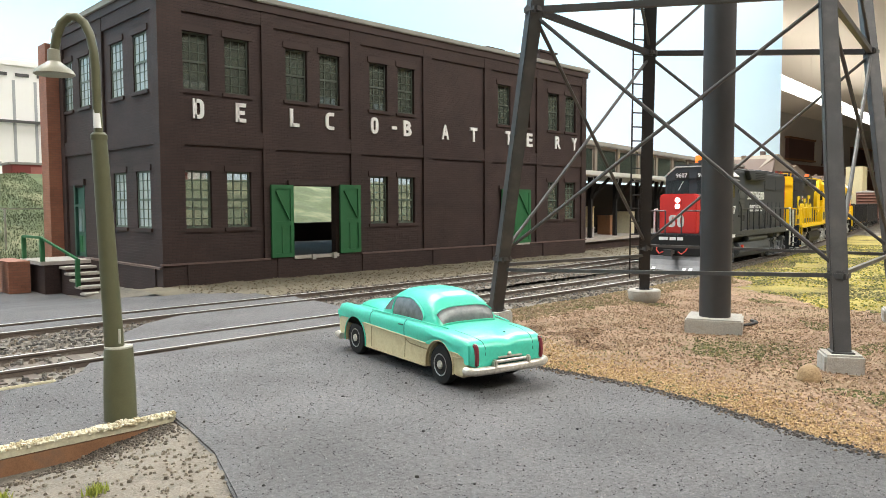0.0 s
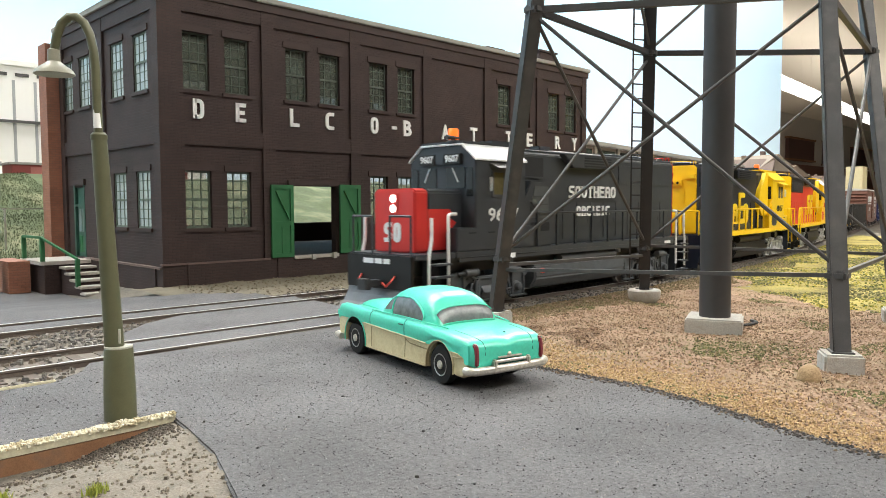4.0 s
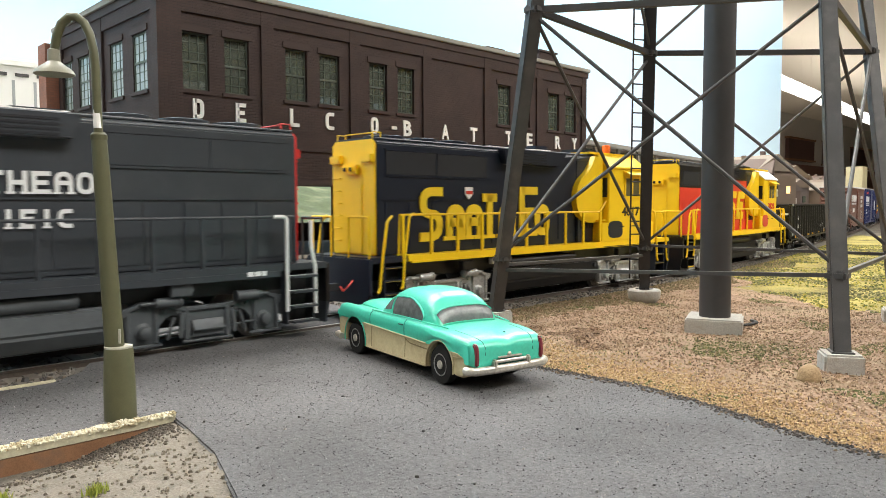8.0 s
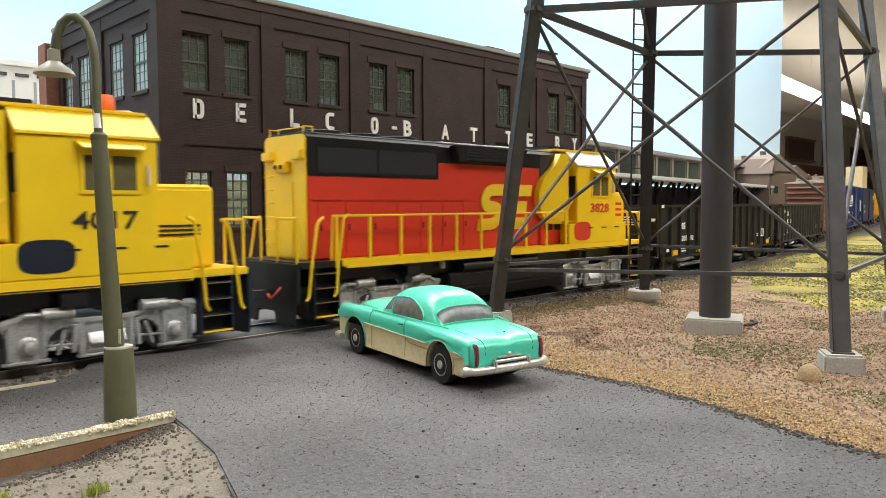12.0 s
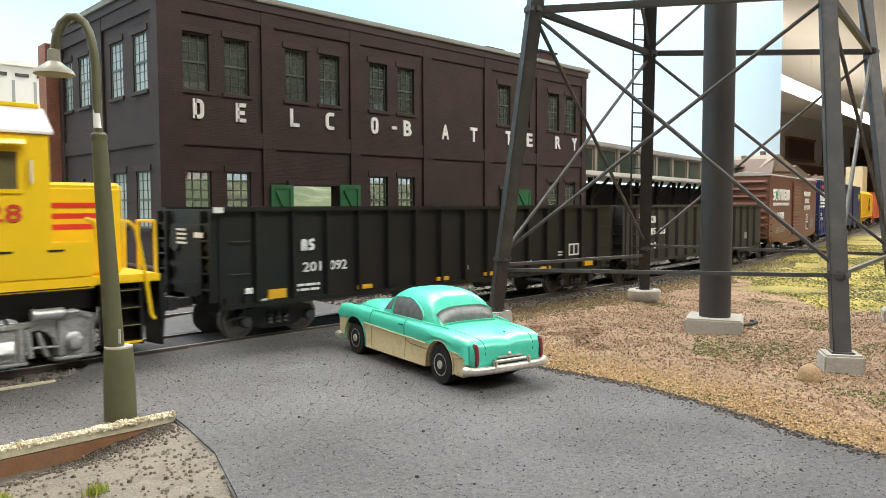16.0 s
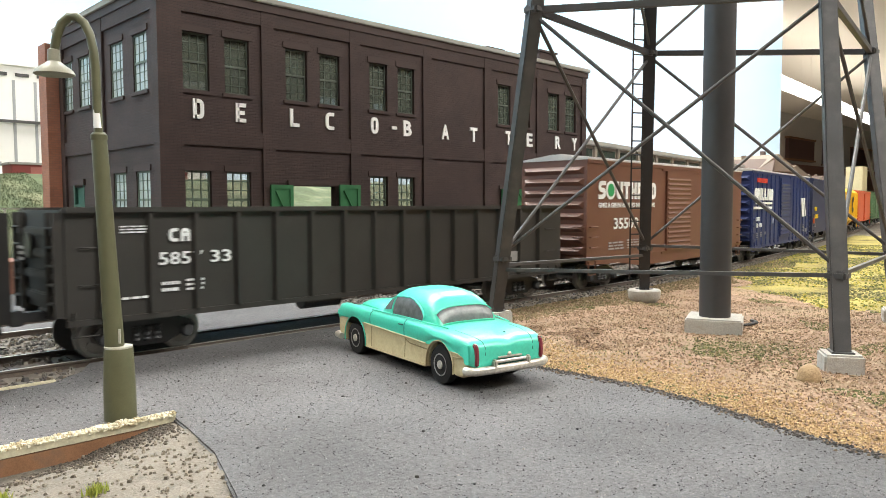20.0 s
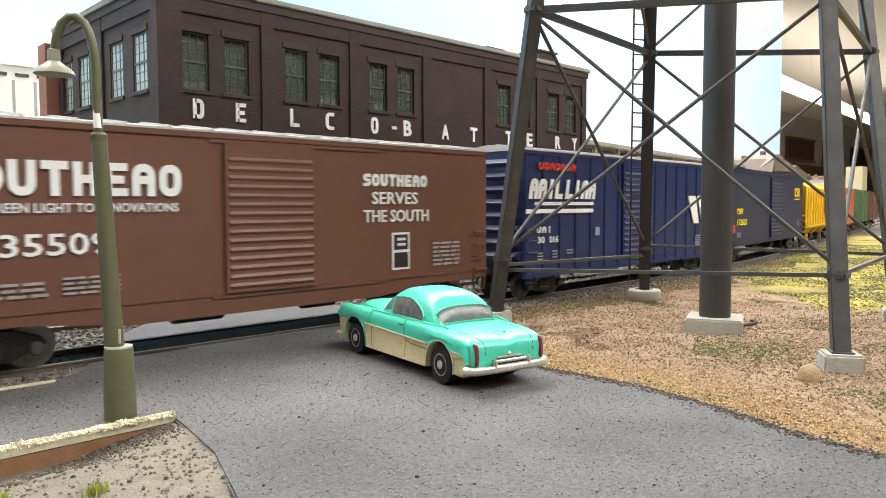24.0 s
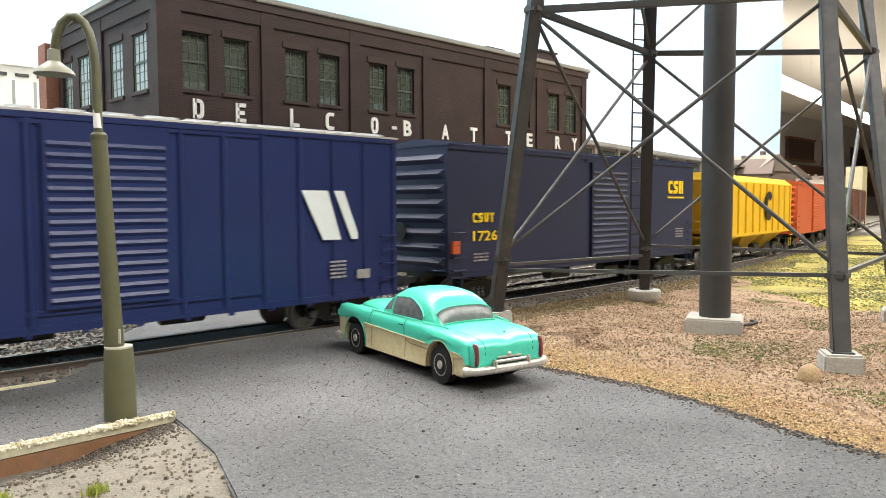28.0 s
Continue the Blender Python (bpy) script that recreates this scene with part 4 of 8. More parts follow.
def arch(cx, r, z0=0.26, cz=0.36):
    a0 = math.asin((z0 - cz) / r)
    return [(cx + r * math.cos(t), cz + r * math.sin(t)) for t in np.linspace(a0, math.pi - a0, 13)]


def trim(x):
    """Height of the colour break along the flank; the mint runs down behind the rear wheel's spear."""
    if x < -2.5:
        return 0.5
    return 0.66 + (x + 2.46) * 0.027


side = [(2.40, 0.30), (2.47, 0.5), (2.47, 0.80), (-2.62, 0.80), (-2.64, 0.34), (-2.4, 0.24)] + arch(-1.68, 0.43)[::-1] + arch(1.66, 0.47)[::-1] + [(2.2, 0.24)]
part("lower_body", Shape().prism(side, -0.91, 0.91), CREAM, car, "cream lower body", bevel=0.03)
part("underbody", Shape().box(-2.3, -0.62, 0.2, 2.3, 0.62, 0.6), DARK, car)


def flank(x):
    """Lower edge of the mint flank: the colour break, raised over the wheels."""
    z = trim(x)
    for cx, r in ((-1.68, 0.44), (1.66, 0.48)):
        if abs(x - cx) < r:
            z = max(z, 0.36 + math.sqrt(r ** 2 - (x - cx) ** 2))
    return z


# x, lower edge, fender crown, middle height, half width
BODY = [(-2.80, 0.50, 0.64, 0.62, 0.72), (-2.82, 0.50, 0.75, 0.745, 0.82), (-2.78, 0.50, 0.835, 0.83, 0.872), (-2.70, 0.50, 0.885, 0.885, 0.90), (-2.60, 0.52, 0.915, 0.92, 0.912), (-2.46, 0.62, 0.94, 0.95, 0.92), (-2.2, 0.70, 0.965, 0.985, 0.93), (-1.9, 0.84, 0.985, 1.005, 0.935), (-1.5, 0.84, 1.005, 1.02, 0.935), (-1.2, 0.72, 1.03, 1.03, 0.93), (-0.6, 0.71, 1.055, 1.05, 0.925), (0.0, 0.73, 1.06, 1.05, 0.925), (0.6, 0.74, 1.06, 1.05, 0.925), (1.1, 0.76, 1.06, 1.04, 0.93), (1.4, 0.84, 1.07, 1.03, 0.935), (1.8, 0.86, 1.08, 1.02, 0.935), (2.1, 0.80, 1.085, 1.0, 0.93), (2.3, 0.78, 1.075, 0.98, 0.92), (2.42, 0.74, 1.05, 0.94, 0.905), (2.49, 0.70, 1.0, 0.88, 0.885), (2.51, 0.66, 0.93, 0.82, 0.85)]


def section(x, grow=0.0):
    """Half of the body's cross-section at x, from the flank's lower edge to the middle."""
    zl, zs, zc, w = [float(np.interp(x, [b[0] for b in BODY[1:]], [b[k] for b in BODY[1:]])) for k in (1, 2, 3, 4)]
    return ring_of(zl, zs, zc, w + grow)


def ring_of(zl, zs, zc, w):
    return [(w - 0.03, zl - 0.03), (w + 0.008, zl), (w + 0.018, zl * 0.55 + zs * 0.45 - 0.03), (w + 0.012, zs - 0.11), (w - 0.012, zs - 0.055), (w - 0.06, zs - 0.012), (w - 0.13, zs), (w - 0.22, zs * 0.75 + zc * 0.25 - 0.006), (w - 0.33, zs * 0.2 + zc * 0.8), (w * 0.35, zc + 0.012), (0.0, zc + 0.018)]


fx = np.linspace(-2.70, 2.50, 120)
for s in (-1, 1):
    lo_, hi_ = sorted((s * 0.905, s * 0.936))
    part("mint_flank", Shape().prism([(x, flank(x)) for x in fx] + [(2.48, 0.92), (-2.70, 0.84)], lo_, hi_), MINT, car, "glossy mint green flank", bevel=0.012)
part("upper_body", loft([half_ring(b[0], ring_of(*b[1:])) for b in BODY]), MINT, car, "glossy mint green upper body", smooth=True)
hood_s = [half_ring(x, [(w, 0.96), (w, zt - 0.10), (w - 0.06, zt - 0.045), (w - 0.18, zt - 0.01), (w * 0.4, zt), (0, zt + 0.012)]) for x, w, zt in ((0.72, 0.68, 1.10), (1.1, 0.64, 1.165), (1.6, 0.58, 1.17), (2.0, 0.5, 1.14), (2.25, 0.42, 1.09), (2.42, 0.33, 1.0), (2.5, 0.25, 0.9))]
part("bonnet", loft(hood_s), MINT, car, "domed mint green bonnet", smooth=True)
# the bubble-shaped top and its glass, all on one curved surface
HX = [-1.42, -1.37, -1.3, -1.19, -1.04, -0.84, -0.58, -0.3, 0.0, 0.2, 0.36, 0.52, 0.7, 0.9]
HZ = [0.0, 0.22, 0.43, 0.64, 0.82, 0.93, 0.985, 1.0, 0.985, 0.93, 0.83, 0.66, 0.37, 0.02]
HW = [0.66, 0.71, 0.755, 0.785, 0.80, 0.805, 0.805, 0.805, 0.80, 0.795, 0.785, 0.765, 0.735, 0.70]


def top_point(x, a, off=0.0):
    """A point of the car's top at x, a degrees round from its right side."""
    g, w = np.interp(x, HX, HZ), np.interp(x, HX, HW)
    c, s_ = math.cos(radians(a)), math.sin(radians(a))
    y = math.copysign(abs(c) ** 0.52, c) * (w - 0.09 * g * s_)
    z = 0.985 + (0.025 + 0.62 * g) * abs(s_) ** 0.72
    return (x, y * (1 + off), z + off * 0.7 * s_)


def top_patch(xs, angles, off):
    sh = Shape()
    for x in xs:
        sh.v += [top_point(x, a, off) for a in angles]
    n = len(angles)
    for j in range(len(xs) - 1):
        for i in range(n - 1):
            sh.f.append((j * n + i, j * n + i + 1, (j + 1) * n + i + 1, (j + 1) * n + i))
    return sh


def window_top(x):
    """How far round the side window reaches: it curves down to the rear."""
    return 9 + 29 * min(1.0, max(0.0, (x + 0.98) / 0.62)) ** 0.55


def window_patch(x0, x1, s, off):
    sh = Shape()
    xs = np.linspace(x0, x1, 14)
    for x in xs:
        sh.v += [top_point(x, 90 - s * (90 - a), off) for a in np.linspace(4, window_top(x), 8)]
    sh.f = [(j * 8 + i, j * 8 + i + 1, (j + 1) * 8 + i + 1, (j + 1) * 8 + i) for j in range(len(xs) - 1) for i in range(7)]
    return sh


ALL = np.linspace(0, 180, 33)
part("roof", top_patch(np.linspace(-1.42, 0.9, 57), ALL, 0.0), MINT, car, "glossy rounded mint green roof", smooth=True)
part("rear_window", top_patch(np.linspace(-1.4, -1.255, 9), np.linspace(33, 147, 19), 0.014), CARGLASS, car, "wide curved rear window", smooth=True)
part("windscreen", top_patch(np.linspace(0.42, 0.82, 7), np.linspace(30, 150, 17), 0.012), CARGLASS, car, "curved windscreen", smooth=True)
rim = [top_point(-1.405, a, 0.02) for a in np.linspace(33, 147, 15)]
part("rear_window_trim", Shape().path(rim, 0.014, 6).path([top_point(-1.245, a, 0.02) for a in np.linspace(33, 147, 15)], 0.014, 6), MINT, car, smooth=True)
for s in (-1, 1):
    aa = (3, 37) if s > 0 else (177, 143)
    w = part("side_window", window_patch(-0.94, 0.2, s, 0.012), CARGLASS, car, "smoky side window with painted grey reflections", smooth=True)
    ql = Shape()
    for x in np.linspace(0.27, 0.62, 7):
        ql.v += [top_point(x, 90 - s * (90 - a), 0.012) for a in np.linspace(10 + 14 * max(0, x - 0.4), 38 - 40 * max(0, x - 0.36), 6)]
    ql.f = [(j * 6 + i, j * 6 + i + 1, (j + 1) * 6 + i + 1, (j + 1) * 6 + i) for j in range(6) for i in range(5)]
    part("quarter_light", ql, CARGLASS, car, smooth=True)
    part("window_surround", Shape().path([top_point(x, 90 - s * (90 - window_top(x)), 0.016) for x in np.linspace(-1.0, 0.44, 14)], 0.02, 6).path([top_point(0.235, a, 0.02) for a in np.linspace(*aa, 6)], 0.014, 6), MINT, w, smooth=True)
    part("side_trim", Shape().path([(x, s * 0.938, trim(x) + 0.008) for x in (1.2, 0.4, -0.4, -1.24)], 0.017, 6), CREAM, car, "cream side strip", smooth=True)
    part("rear_trim", Shape().path([(-2.08, s * 0.938, 0.672), (-2.3, s * 0.936, 0.662), (-2.45, s * 0.93, 0.62), (-2.3, s * 0.925, 0.585), (-2.1, s * 0.922, 0.592)], 0.014, 6), CREAM, car, smooth=True)
    part("flank_crease", Shape().path([(-0.5, s * 0.912, 0.66), (-0.62, s * 0.912, 0.61), (-1.26, s * 0.912, 0.585)], 0.012, 6), CLINE, car)
    for gx in (0.92, -0.47):
        half = [(gx, s * (y + 0.003), z) for y, z in section(gx)[1:6]]
        part("door_gap", Shape().path(half, 0.008, 5), LINE, car)
        part("door_gap", Shape().path([(gx, s * 0.911, trim(gx) - 0.02), (gx + (0.0 if gx > 0 else 0.03), s * 0.911, 0.3)], 0.008, 5), CLINE, car)
    part("door_handle", Shape().box(-0.42, s * 0.948 - 0.014, 0.93, -0.27, s * 0.948 + 0.014, 0.95), LINE, car)
    part("sill_strip", Shape().box(-1.2, s * 0.912 - 0.015, 0.25, 1.15, s * 0.912 + 0.012, 0.29), CREAM, car)
    part("tail_light", Shape().prism([(-2.7, 0.48), (-2.84, 0.48), (-2.862, 0.62), (-2.85, 0.76), (-2.8, 0.86), (-2.7, 0.88)], s * 0.81 - 0.045, s * 0.81 + 0.045), TAIL, car, "tall dark red tail light", bevel=0.02)
    part("headlight", Shape().tube((2.4, s * 0.72, 0.78), (2.55, s * 0.72, 0.78), 0.11, 0.09, 16), CHROME, car)
    for x in (1.68, -1.68):
        wh = part("wheel", Shape().lathe([(0.2, 0.0), (0.34, 0.015), (0.365, 0.05), (0.365, 0.15), (0.34, 0.19), (0.2, 0.2)], 28, axis="y"), TYRE, car, "black tyre", smooth=True, at=M(x, s * 0.79 - 0.1, 0.365))
        y = 0.2 if s > 0 else 0.0
        part("rim", Shape().lathe([(0.21, y - s * 0.01), (0.205, y + s * 0.008), (0.15, y - s * 0.012), (0.14, y - s * 0.014)], 24, axis="y"), WHEELM0, wh, "dull metal rim", smooth=True)
        part("hubcap", Shape().lathe([(0.085, y - s * 0.012), (0.075, y + s * 0.02), (0.025, y + s * 0.03)], 20, axis="y"), CHROME, wh, "pale hubcap", smooth=True)
bump = Shape().path([(-2.6, 0.96, 0.40), (-2.72, 0.95, 0.40), (-2.84, 0.86, 0.40), (-2.89, 0.5, 0.40), (-2.89, 0, 0.40), (-2.89, -0.5, 0.40), (-2.84, -0.86, 0.40), (-2.72, -1.0, 0.40), (-2.55, -1.03, 0.40)], 0.075, 10)
rb = part("rear_bumper", bump, CHROME, car, "scuffed chrome rear bumper", smooth=True)
for s in (-0.42, 0.42):
    part("overrider", Shape().box(-2.96, s - 0.05, 0.36, -2.82, s + 0.05, 0.58), CHROME, rb, bevel=0.03)
part("overrider_bar", Shape().tube((-2.87, -0.4, 0.53), (-2.87, 0.4, 0.53), 0.03), CHROME, rb)
part("plate_recess", Shape().box(-2.84, -0.34, 0.46, -2.78, 0.34, 0.56), LINE, car)
part("boot_badge", Shape().tube((-2.79, 0, 0.62), (-2.84, 0, 0.61), 0.06, 0.035, 10), CHROME, car)
part("boot_gap", Shape().path([(-2.815, 0.60, 0.66), (-2.80, 0.60, 0.80), (-2.72, 0.61, 0.88), (-2.60, 0.63, 0.92), (-2.2, 0.65, 0.972), (-1.85, 0.66, 0.995)], 0.008, 5).path([(-2.815, -0.60, 0.66), (-2.80, -0.60, 0.80), (-2.72, -0.61, 0.88), (-2.60, -0.63, 0.92), (-2.2, -0.65, 0.972), (-1.85, -0.66, 0.995)], 0.008, 5), LINE, car)
fb = part("front_bumper", Shape().path([(2.2, 0.98, 0.34), (2.48, 0.95, 0.34), (2.66, 0.5, 0.34), (2.68, 0, 0.34), (2.66, -0.5, 0.34), (2.48, -0.95, 0.34), (2.2, -0.98, 0.34)], 0.075, 10), CHROME, car, "chrome front bumper", smooth=True)
part("overrider", Shape().box(2.56, 0.5, 0.17, 2.74, 0.62, 0.54).box(2.56, -0.62, 0.17, 2.74, -0.5, 0.54), CHROME, fb)
part("grille", Shape().box(2.42, -0.6, 0.5, 2.5, 0.6, 0.7), CHROME, car)
for s in (-1, 1):
    part("belt_moulding", Shape().path([(0.95, s * 0.86, 1.07), (0.3, s * 0.86, 1.075), (-0.6, s * 0.86, 1.075), (-1.3, s * 0.83, 1.06), (-1.75, s * 0.75, 1.03)], 0.014, 6), MINT, car, smooth=True)
    part("wheel_lip", Shape().path([(-1.68 + 0.455 * math.cos(t), s * 0.925, 0.36 + 0.455 * math.sin(t)) for t in np.linspace(-0.2, math.pi + 0.2, 17)], 0.014, 6), CREAM, car, smooth=True)
    part("wheel_lip", Shape().path([(1.66 + 0.49 * math.cos(t), s * 0.925, 0.36 + 0.49 * math.sin(t)) for t in np.linspace(-0.2, math.pi + 0.2, 17)], 0.014, 6), MINT, car, smooth=True)
part("boot_handle", Shape().box(-2.86, -0.3, 0.58, -2.80, 0.3, 0.61), CHROME, car, bevel=0.01)
part("boot_chip", Shape().box(-2.47, -0.12, 0.95, -2.40, -0.105, 0.985), LINE, car)

for ch in car.children_recursive:                   # short tail that draws in, body a little narrower than first laid out
    if ch.name.startswith("wheel"):
        ch.location.y *= 0.95
    if ch.name.split(".")[0] in ("wheel", "rim", "hubcap"):
        continue
    for v in ch.data.vertices:
        back = max(0.0, -2.1 - v.co.x / K)
        v.co.y *= 0.95 * (1 - 0.05 * min(1.0, back / 0.5))
        v.co.x += 0.25 * back * K

# ---- the train ----
SPG = mat("dark_grey_loco_paint", (0.040, 0.047, 0.057), 0.45, vary=0.12, scale=1.0, bump=0.05, dirt=(0.065, 0.07, 0.076), dirt_amount=0.4)
SPR = mat("scarlet_loco_paint", (0.62, 0.035, 0.03), 0.4, vary=0.06, scale=1.5, bump=0.03)
SFB = mat("navy_loco_paint", (0.012, 0.017, 0.032), 0.35, vary=0.15, scale=1.0, bump=0.03)
SFY = mat("yellow_loco_paint", (0.90, 0.60, 0.01), 0.4, vary=0.06, scale=1.5, bump=0.03)
KOR = mat("red_orange_loco_paint", (0.68, 0.045, 0.022), 0.38, vary=0.06, scale=1.5, bump=0.03)
# Real black paint, and below the floors a black that stands for shade.
KOB = mat("black_paint_and_under_shade", (0.010, 0.0095, 0.010), 0.35, vary=0.15, scale=1.0, bump=0.03)
SILVER = mat("silver_truck_paint", (0.56, 0.57, 0.57), 0.3, 0.55, vary=0.45, scale=6.0, bump=0.5, fine=30.0, dirt=(0.13, 0.13, 0.12), dirt_amount=0.85)
GUN = mat("dark_running_gear", (0.045, 0.047, 0.05), 0.6, 0.1, vary=0.2, scale=3.0, bump=0.1)
WHEELM = mat("wheel_steel", (0.26, 0.25, 0.235), 0.32, 0.75, vary=0.3, scale=3.0)
LETW = mat("lettering_white", (0.80, 0.82, 0.83), 0.6, vary=0.05, bump=0)
LETY = mat("lettering_yellow", (0.88, 0.62, 0.02), 0.5, vary=0.05, bump=0)
LETR = mat("lettering_red", (0.62, 0.05, 0.03), 0.5, vary=0.05, bump=0)
LETK = mat("lettering_black", (0.02, 0.02, 0.02), 0.5, vary=0.05, bump=0)
AMBER = glow("amber_beacon", (1.0, 0.20, 0.015), 0.75)
HEADL = glow("white_headlight", (1.0, 0.98, 0.9), 4.0)
CABGLASS = glass("cab_glass", (0.02, 0.024, 0.026), 0.1)
CABSIDE = mat("tinted_cab_window", (0.13, 0.115, 0.055), 0.2, vary=0.4, scale=2.0, bump=0.0)
GALV = mat("galvanised_roof", (0.55, 0.52, 0.50), 0.45, 0.3, vary=0.15, scale=1.0)
GEAR = mat("blue_grey_running_gear", (0.088, 0.099, 0.108), 0.5, 0.1, vary=0.25, scale=3.0, bump=0.1)
PLOUGH = mat("worn_plough_grey", (0.15, 0.155, 0.165), 0.45, 0.2, vary=0.3, scale=3.0)
GRILL = mat("radiator_mesh", (0.009, 0.011, 0.017), 0.6, vary=0.2, scale=4.0)

# distance run along the line, time by time
RUN = [(0, -1.8), (1, 2.6), (2, 7.15), (3, 11.85), (3.5, 14.35), (4.5, 19.25), (5.5, 24.33), (7.5, 34.3), (9, 41.7), (9.5, 44.27), (10.5, 49.33), (11.5, 54.52), (12.5, 59.6), (14.5, 69.6), (16.5, 79.72), (18.5, 90.02), (20.5, 100.27), (21.5, 105.47), (23.5, 115.92), (25.5, 126.28), (28, 139.33)]
TRAIN = []                                          # things and their places along the line at the start
AXLES = []                                          # wheelsets with radius
AXLE_MESH = {}


def wheelset(parent, x, r, y=0.0):
    if r not in AXLE_MESH:
        sh = Shape()
        for s in (-1, 1):
            sh.lathe([(r + 0.05, s * 0.66), (r + 0.05, s * 0.70), (r, s * 0.71), (r, s * 0.80), (r - 0.09, s * 0.80), (r - 0.1, s * 0.77), (0.16, s * 0.77), (0.14, s * 0.83)], 22, axis="y")
        sh.tube((0, -0.8, 0), (0, 0.8, 0), 0.08, n=8)
        for s in (-1, 1):
            for k in range(4):
                a = k * math.pi / 2
                c = (math.cos(a) * r * 0.55, s * 0.775, math.sin(a) * r * 0.55)
                sh.tube((c[0], s * 0.76, c[2]), (c[0], s * 0.79, c[2]), 0.05, n=6)
        AXLE_MESH[r] = sh.mesh("wheelset", WHEELM, smooth=True)
    ob = part("wheelset", AXLE_MESH[r], WHEELM, parent, "steel wheels with polished treads", at=M(x, y, r))
    AXLES.append((ob, x, r))
    return ob


FRAME_MESH = {}


def loco_truck(parent, x, material):
    """A two-axle truck with outside frames, journal boxes, springs and brake gear."""
    if material.name not in FRAME_MESH:
        right = [(0.0, 0.95), (0.5, 0.95), (0.78, 0.99), (1.05, 1.12), (1.5, 1.15), (1.72, 1.06), (2.04, 1.0), (2.08, 0.86), (1.9, 0.78), (1.84, 0.26), (1.78, 0.2), (1.2, 0.2), (1.14, 0.26), (1.1, 0.58), (0.98, 0.72), (0.82, 0.78), (0.6, 0.74), (0.54, 0.24), (0.46, 0.18), (0.0, 0.18)]
        poly = right + [(-x, z) for x, z in right[-2:0:-1]]
        rim = [(x, z) for x, z in right if z > 0.9]
        rim = [(-x, z) for x, z in rim[::-1]] + rim[1:]
        two = {
            "bolster": Shape().box(-0.4, -1.0, 0.5, 0.4, 1.0, 0.85),
            "side_frame": Shape().prism(poly, -0.06, 0.06),
            "frame_rim": Shape().prism(rim + [(x, z - 0.1) for x, z in rim[::-1]], 0, 0.06),
            "pedestal_guide": Shape().box(0, 0, 0.22, 0.08, 0.07, 1.0),
            "tie_bar": Shape().box(-0.43, -0.04, 0.14, 0.43, 0.06, 0.21),
            "brake_rod": Shape().bar((-0.33, 0, -0.02), (0.33, 0, 0.02), 0.05),
            "transom_post": Shape().box(-0.06, 0, 0.2, 0.06, 0.08, 0.95),
            "brake_hanger": Shape().bar((0.08, 0, 0.25), (-0.08, 0, 0.75), 0.07),
            "frame_bolt": Shape().tube((0, 0, 0), (0, 0.07, 0), 0.045, n=8),
            "spring_plank": Shape().box(-0.6, -0.02, 0.14, 0.6, 0.12, 0.2),
            "step_plate": Shape().prism([(0, 0.62), (0.04, 0.64), (0.18, 0.42), (0.16, 0.38)], -0.38, 0.38, "x"),
            "journal_box": Shape().lathe([(0.2, -0.1), (0.2, 0.06), (0.155, 0.08), (0.13, 0.2), (0.06, 0.23)], 14, (0, 0, 0), "y"),
            "brake_cylinder": Shape().lathe([(0.04, 0.5), (0.045, 0.22), (0.12, 0.2), (0.12, -0.3), (0.14, -0.32), (0.14, -0.37)], 12, (0, 0, 0), "x"),
            "spring_hanger": Shape().bar((0, 0, 0), (0.05, 0, 0.58), 0.08, 0.1)}
        leaf = Shape()
        leaf.prism([(-0.4, -0.05), (-0.4, 0.0), (-0.3, 0.26), (0.3, 0.26), (0.4, 0.0), (0.4, -0.05)], -0.05, 0.05)
        two["leaf_spring"] = leaf
        FRAME_MESH[material.name] = {n: q.mesh(n, material, smooth=n in ("journal_box", "brake_cylinder"), bevel=0 if n in ("journal_box", "brake_cylinder", "frame_bolt") else 0.014, segs=1) for n, q in two.items()}
    fm = FRAME_MESH[material.name]
    tr = part("truck", fm["bolster"], material, parent, "cast truck with outside frames and springs", at=M(x, 0, 0))
    for s in (-1, 1):
        flip = 0 if s > 0 else 180
        part("side_frame", fm["side_frame"], material, tr, at=M(0, s * 1.08, 0))
        part("frame_rim", fm["frame_rim"], material, tr, at=M(0, s * 1.14, 0, flip))
        part("leaf_spring", fm["leaf_spring"], material, tr, at=M(0, s * 1.17, 0.30))
        part("spring_plank", fm["spring_plank"], material, tr, at=M(0, s * 1.13, 0, flip))
        part("step_plate", fm["step_plate"], material, tr, at=M(0, s * 1.14, 0, flip))
        for e in (-1, 1):
            part("journal_box", fm["journal_box"], material, tr, at=M(e * 1.47, s * 1.12, 0.48, flip))
            part("brake_cylinder", fm["brake_cylinder"], material, tr, at=M(e * 1.05, s * 1.26, 1.1, 0 if e > 0 else 180))
            part("spring_hanger", fm["spring_hanger"], material, tr, at=M(e * 0.66, s * 1.2, 0.26, 0 if e < 0 else 180))
            part("tie_bar", fm["tie_bar"], material, tr, at=M(e * 1.52, s * 1.15, 0, flip))
            part("brake_rod", fm["brake_rod"], material, tr, at=M(e * 0.88, s * 1.17, 0.44))
            part("transom_post", fm["transom_post"], material, tr, at=M(e * 0.5, s * 1.14, 0, flip))
            part("brake_hanger", fm["brake_hanger"], material, tr, at=M(e * 0.88, s * 1.19, 0, 0 if e > 0 else 180))
            for u in (1.21, 1.82):
                part("pedestal_guide", fm["pedestal_guide"], material, tr, at=M(e * u - s * 0.04, s * 1.14, 0, flip))
            for u, z in ((1.0, 0.9), (1.35, 1.0), (1.9, 0.9), (0.7, 0.85)):
                part("frame_bolt", fm["frame_bolt"], material, tr, at=M(e * u, s * 1.13, z, flip))
    wheelset(tr, -1.47, 0.48)
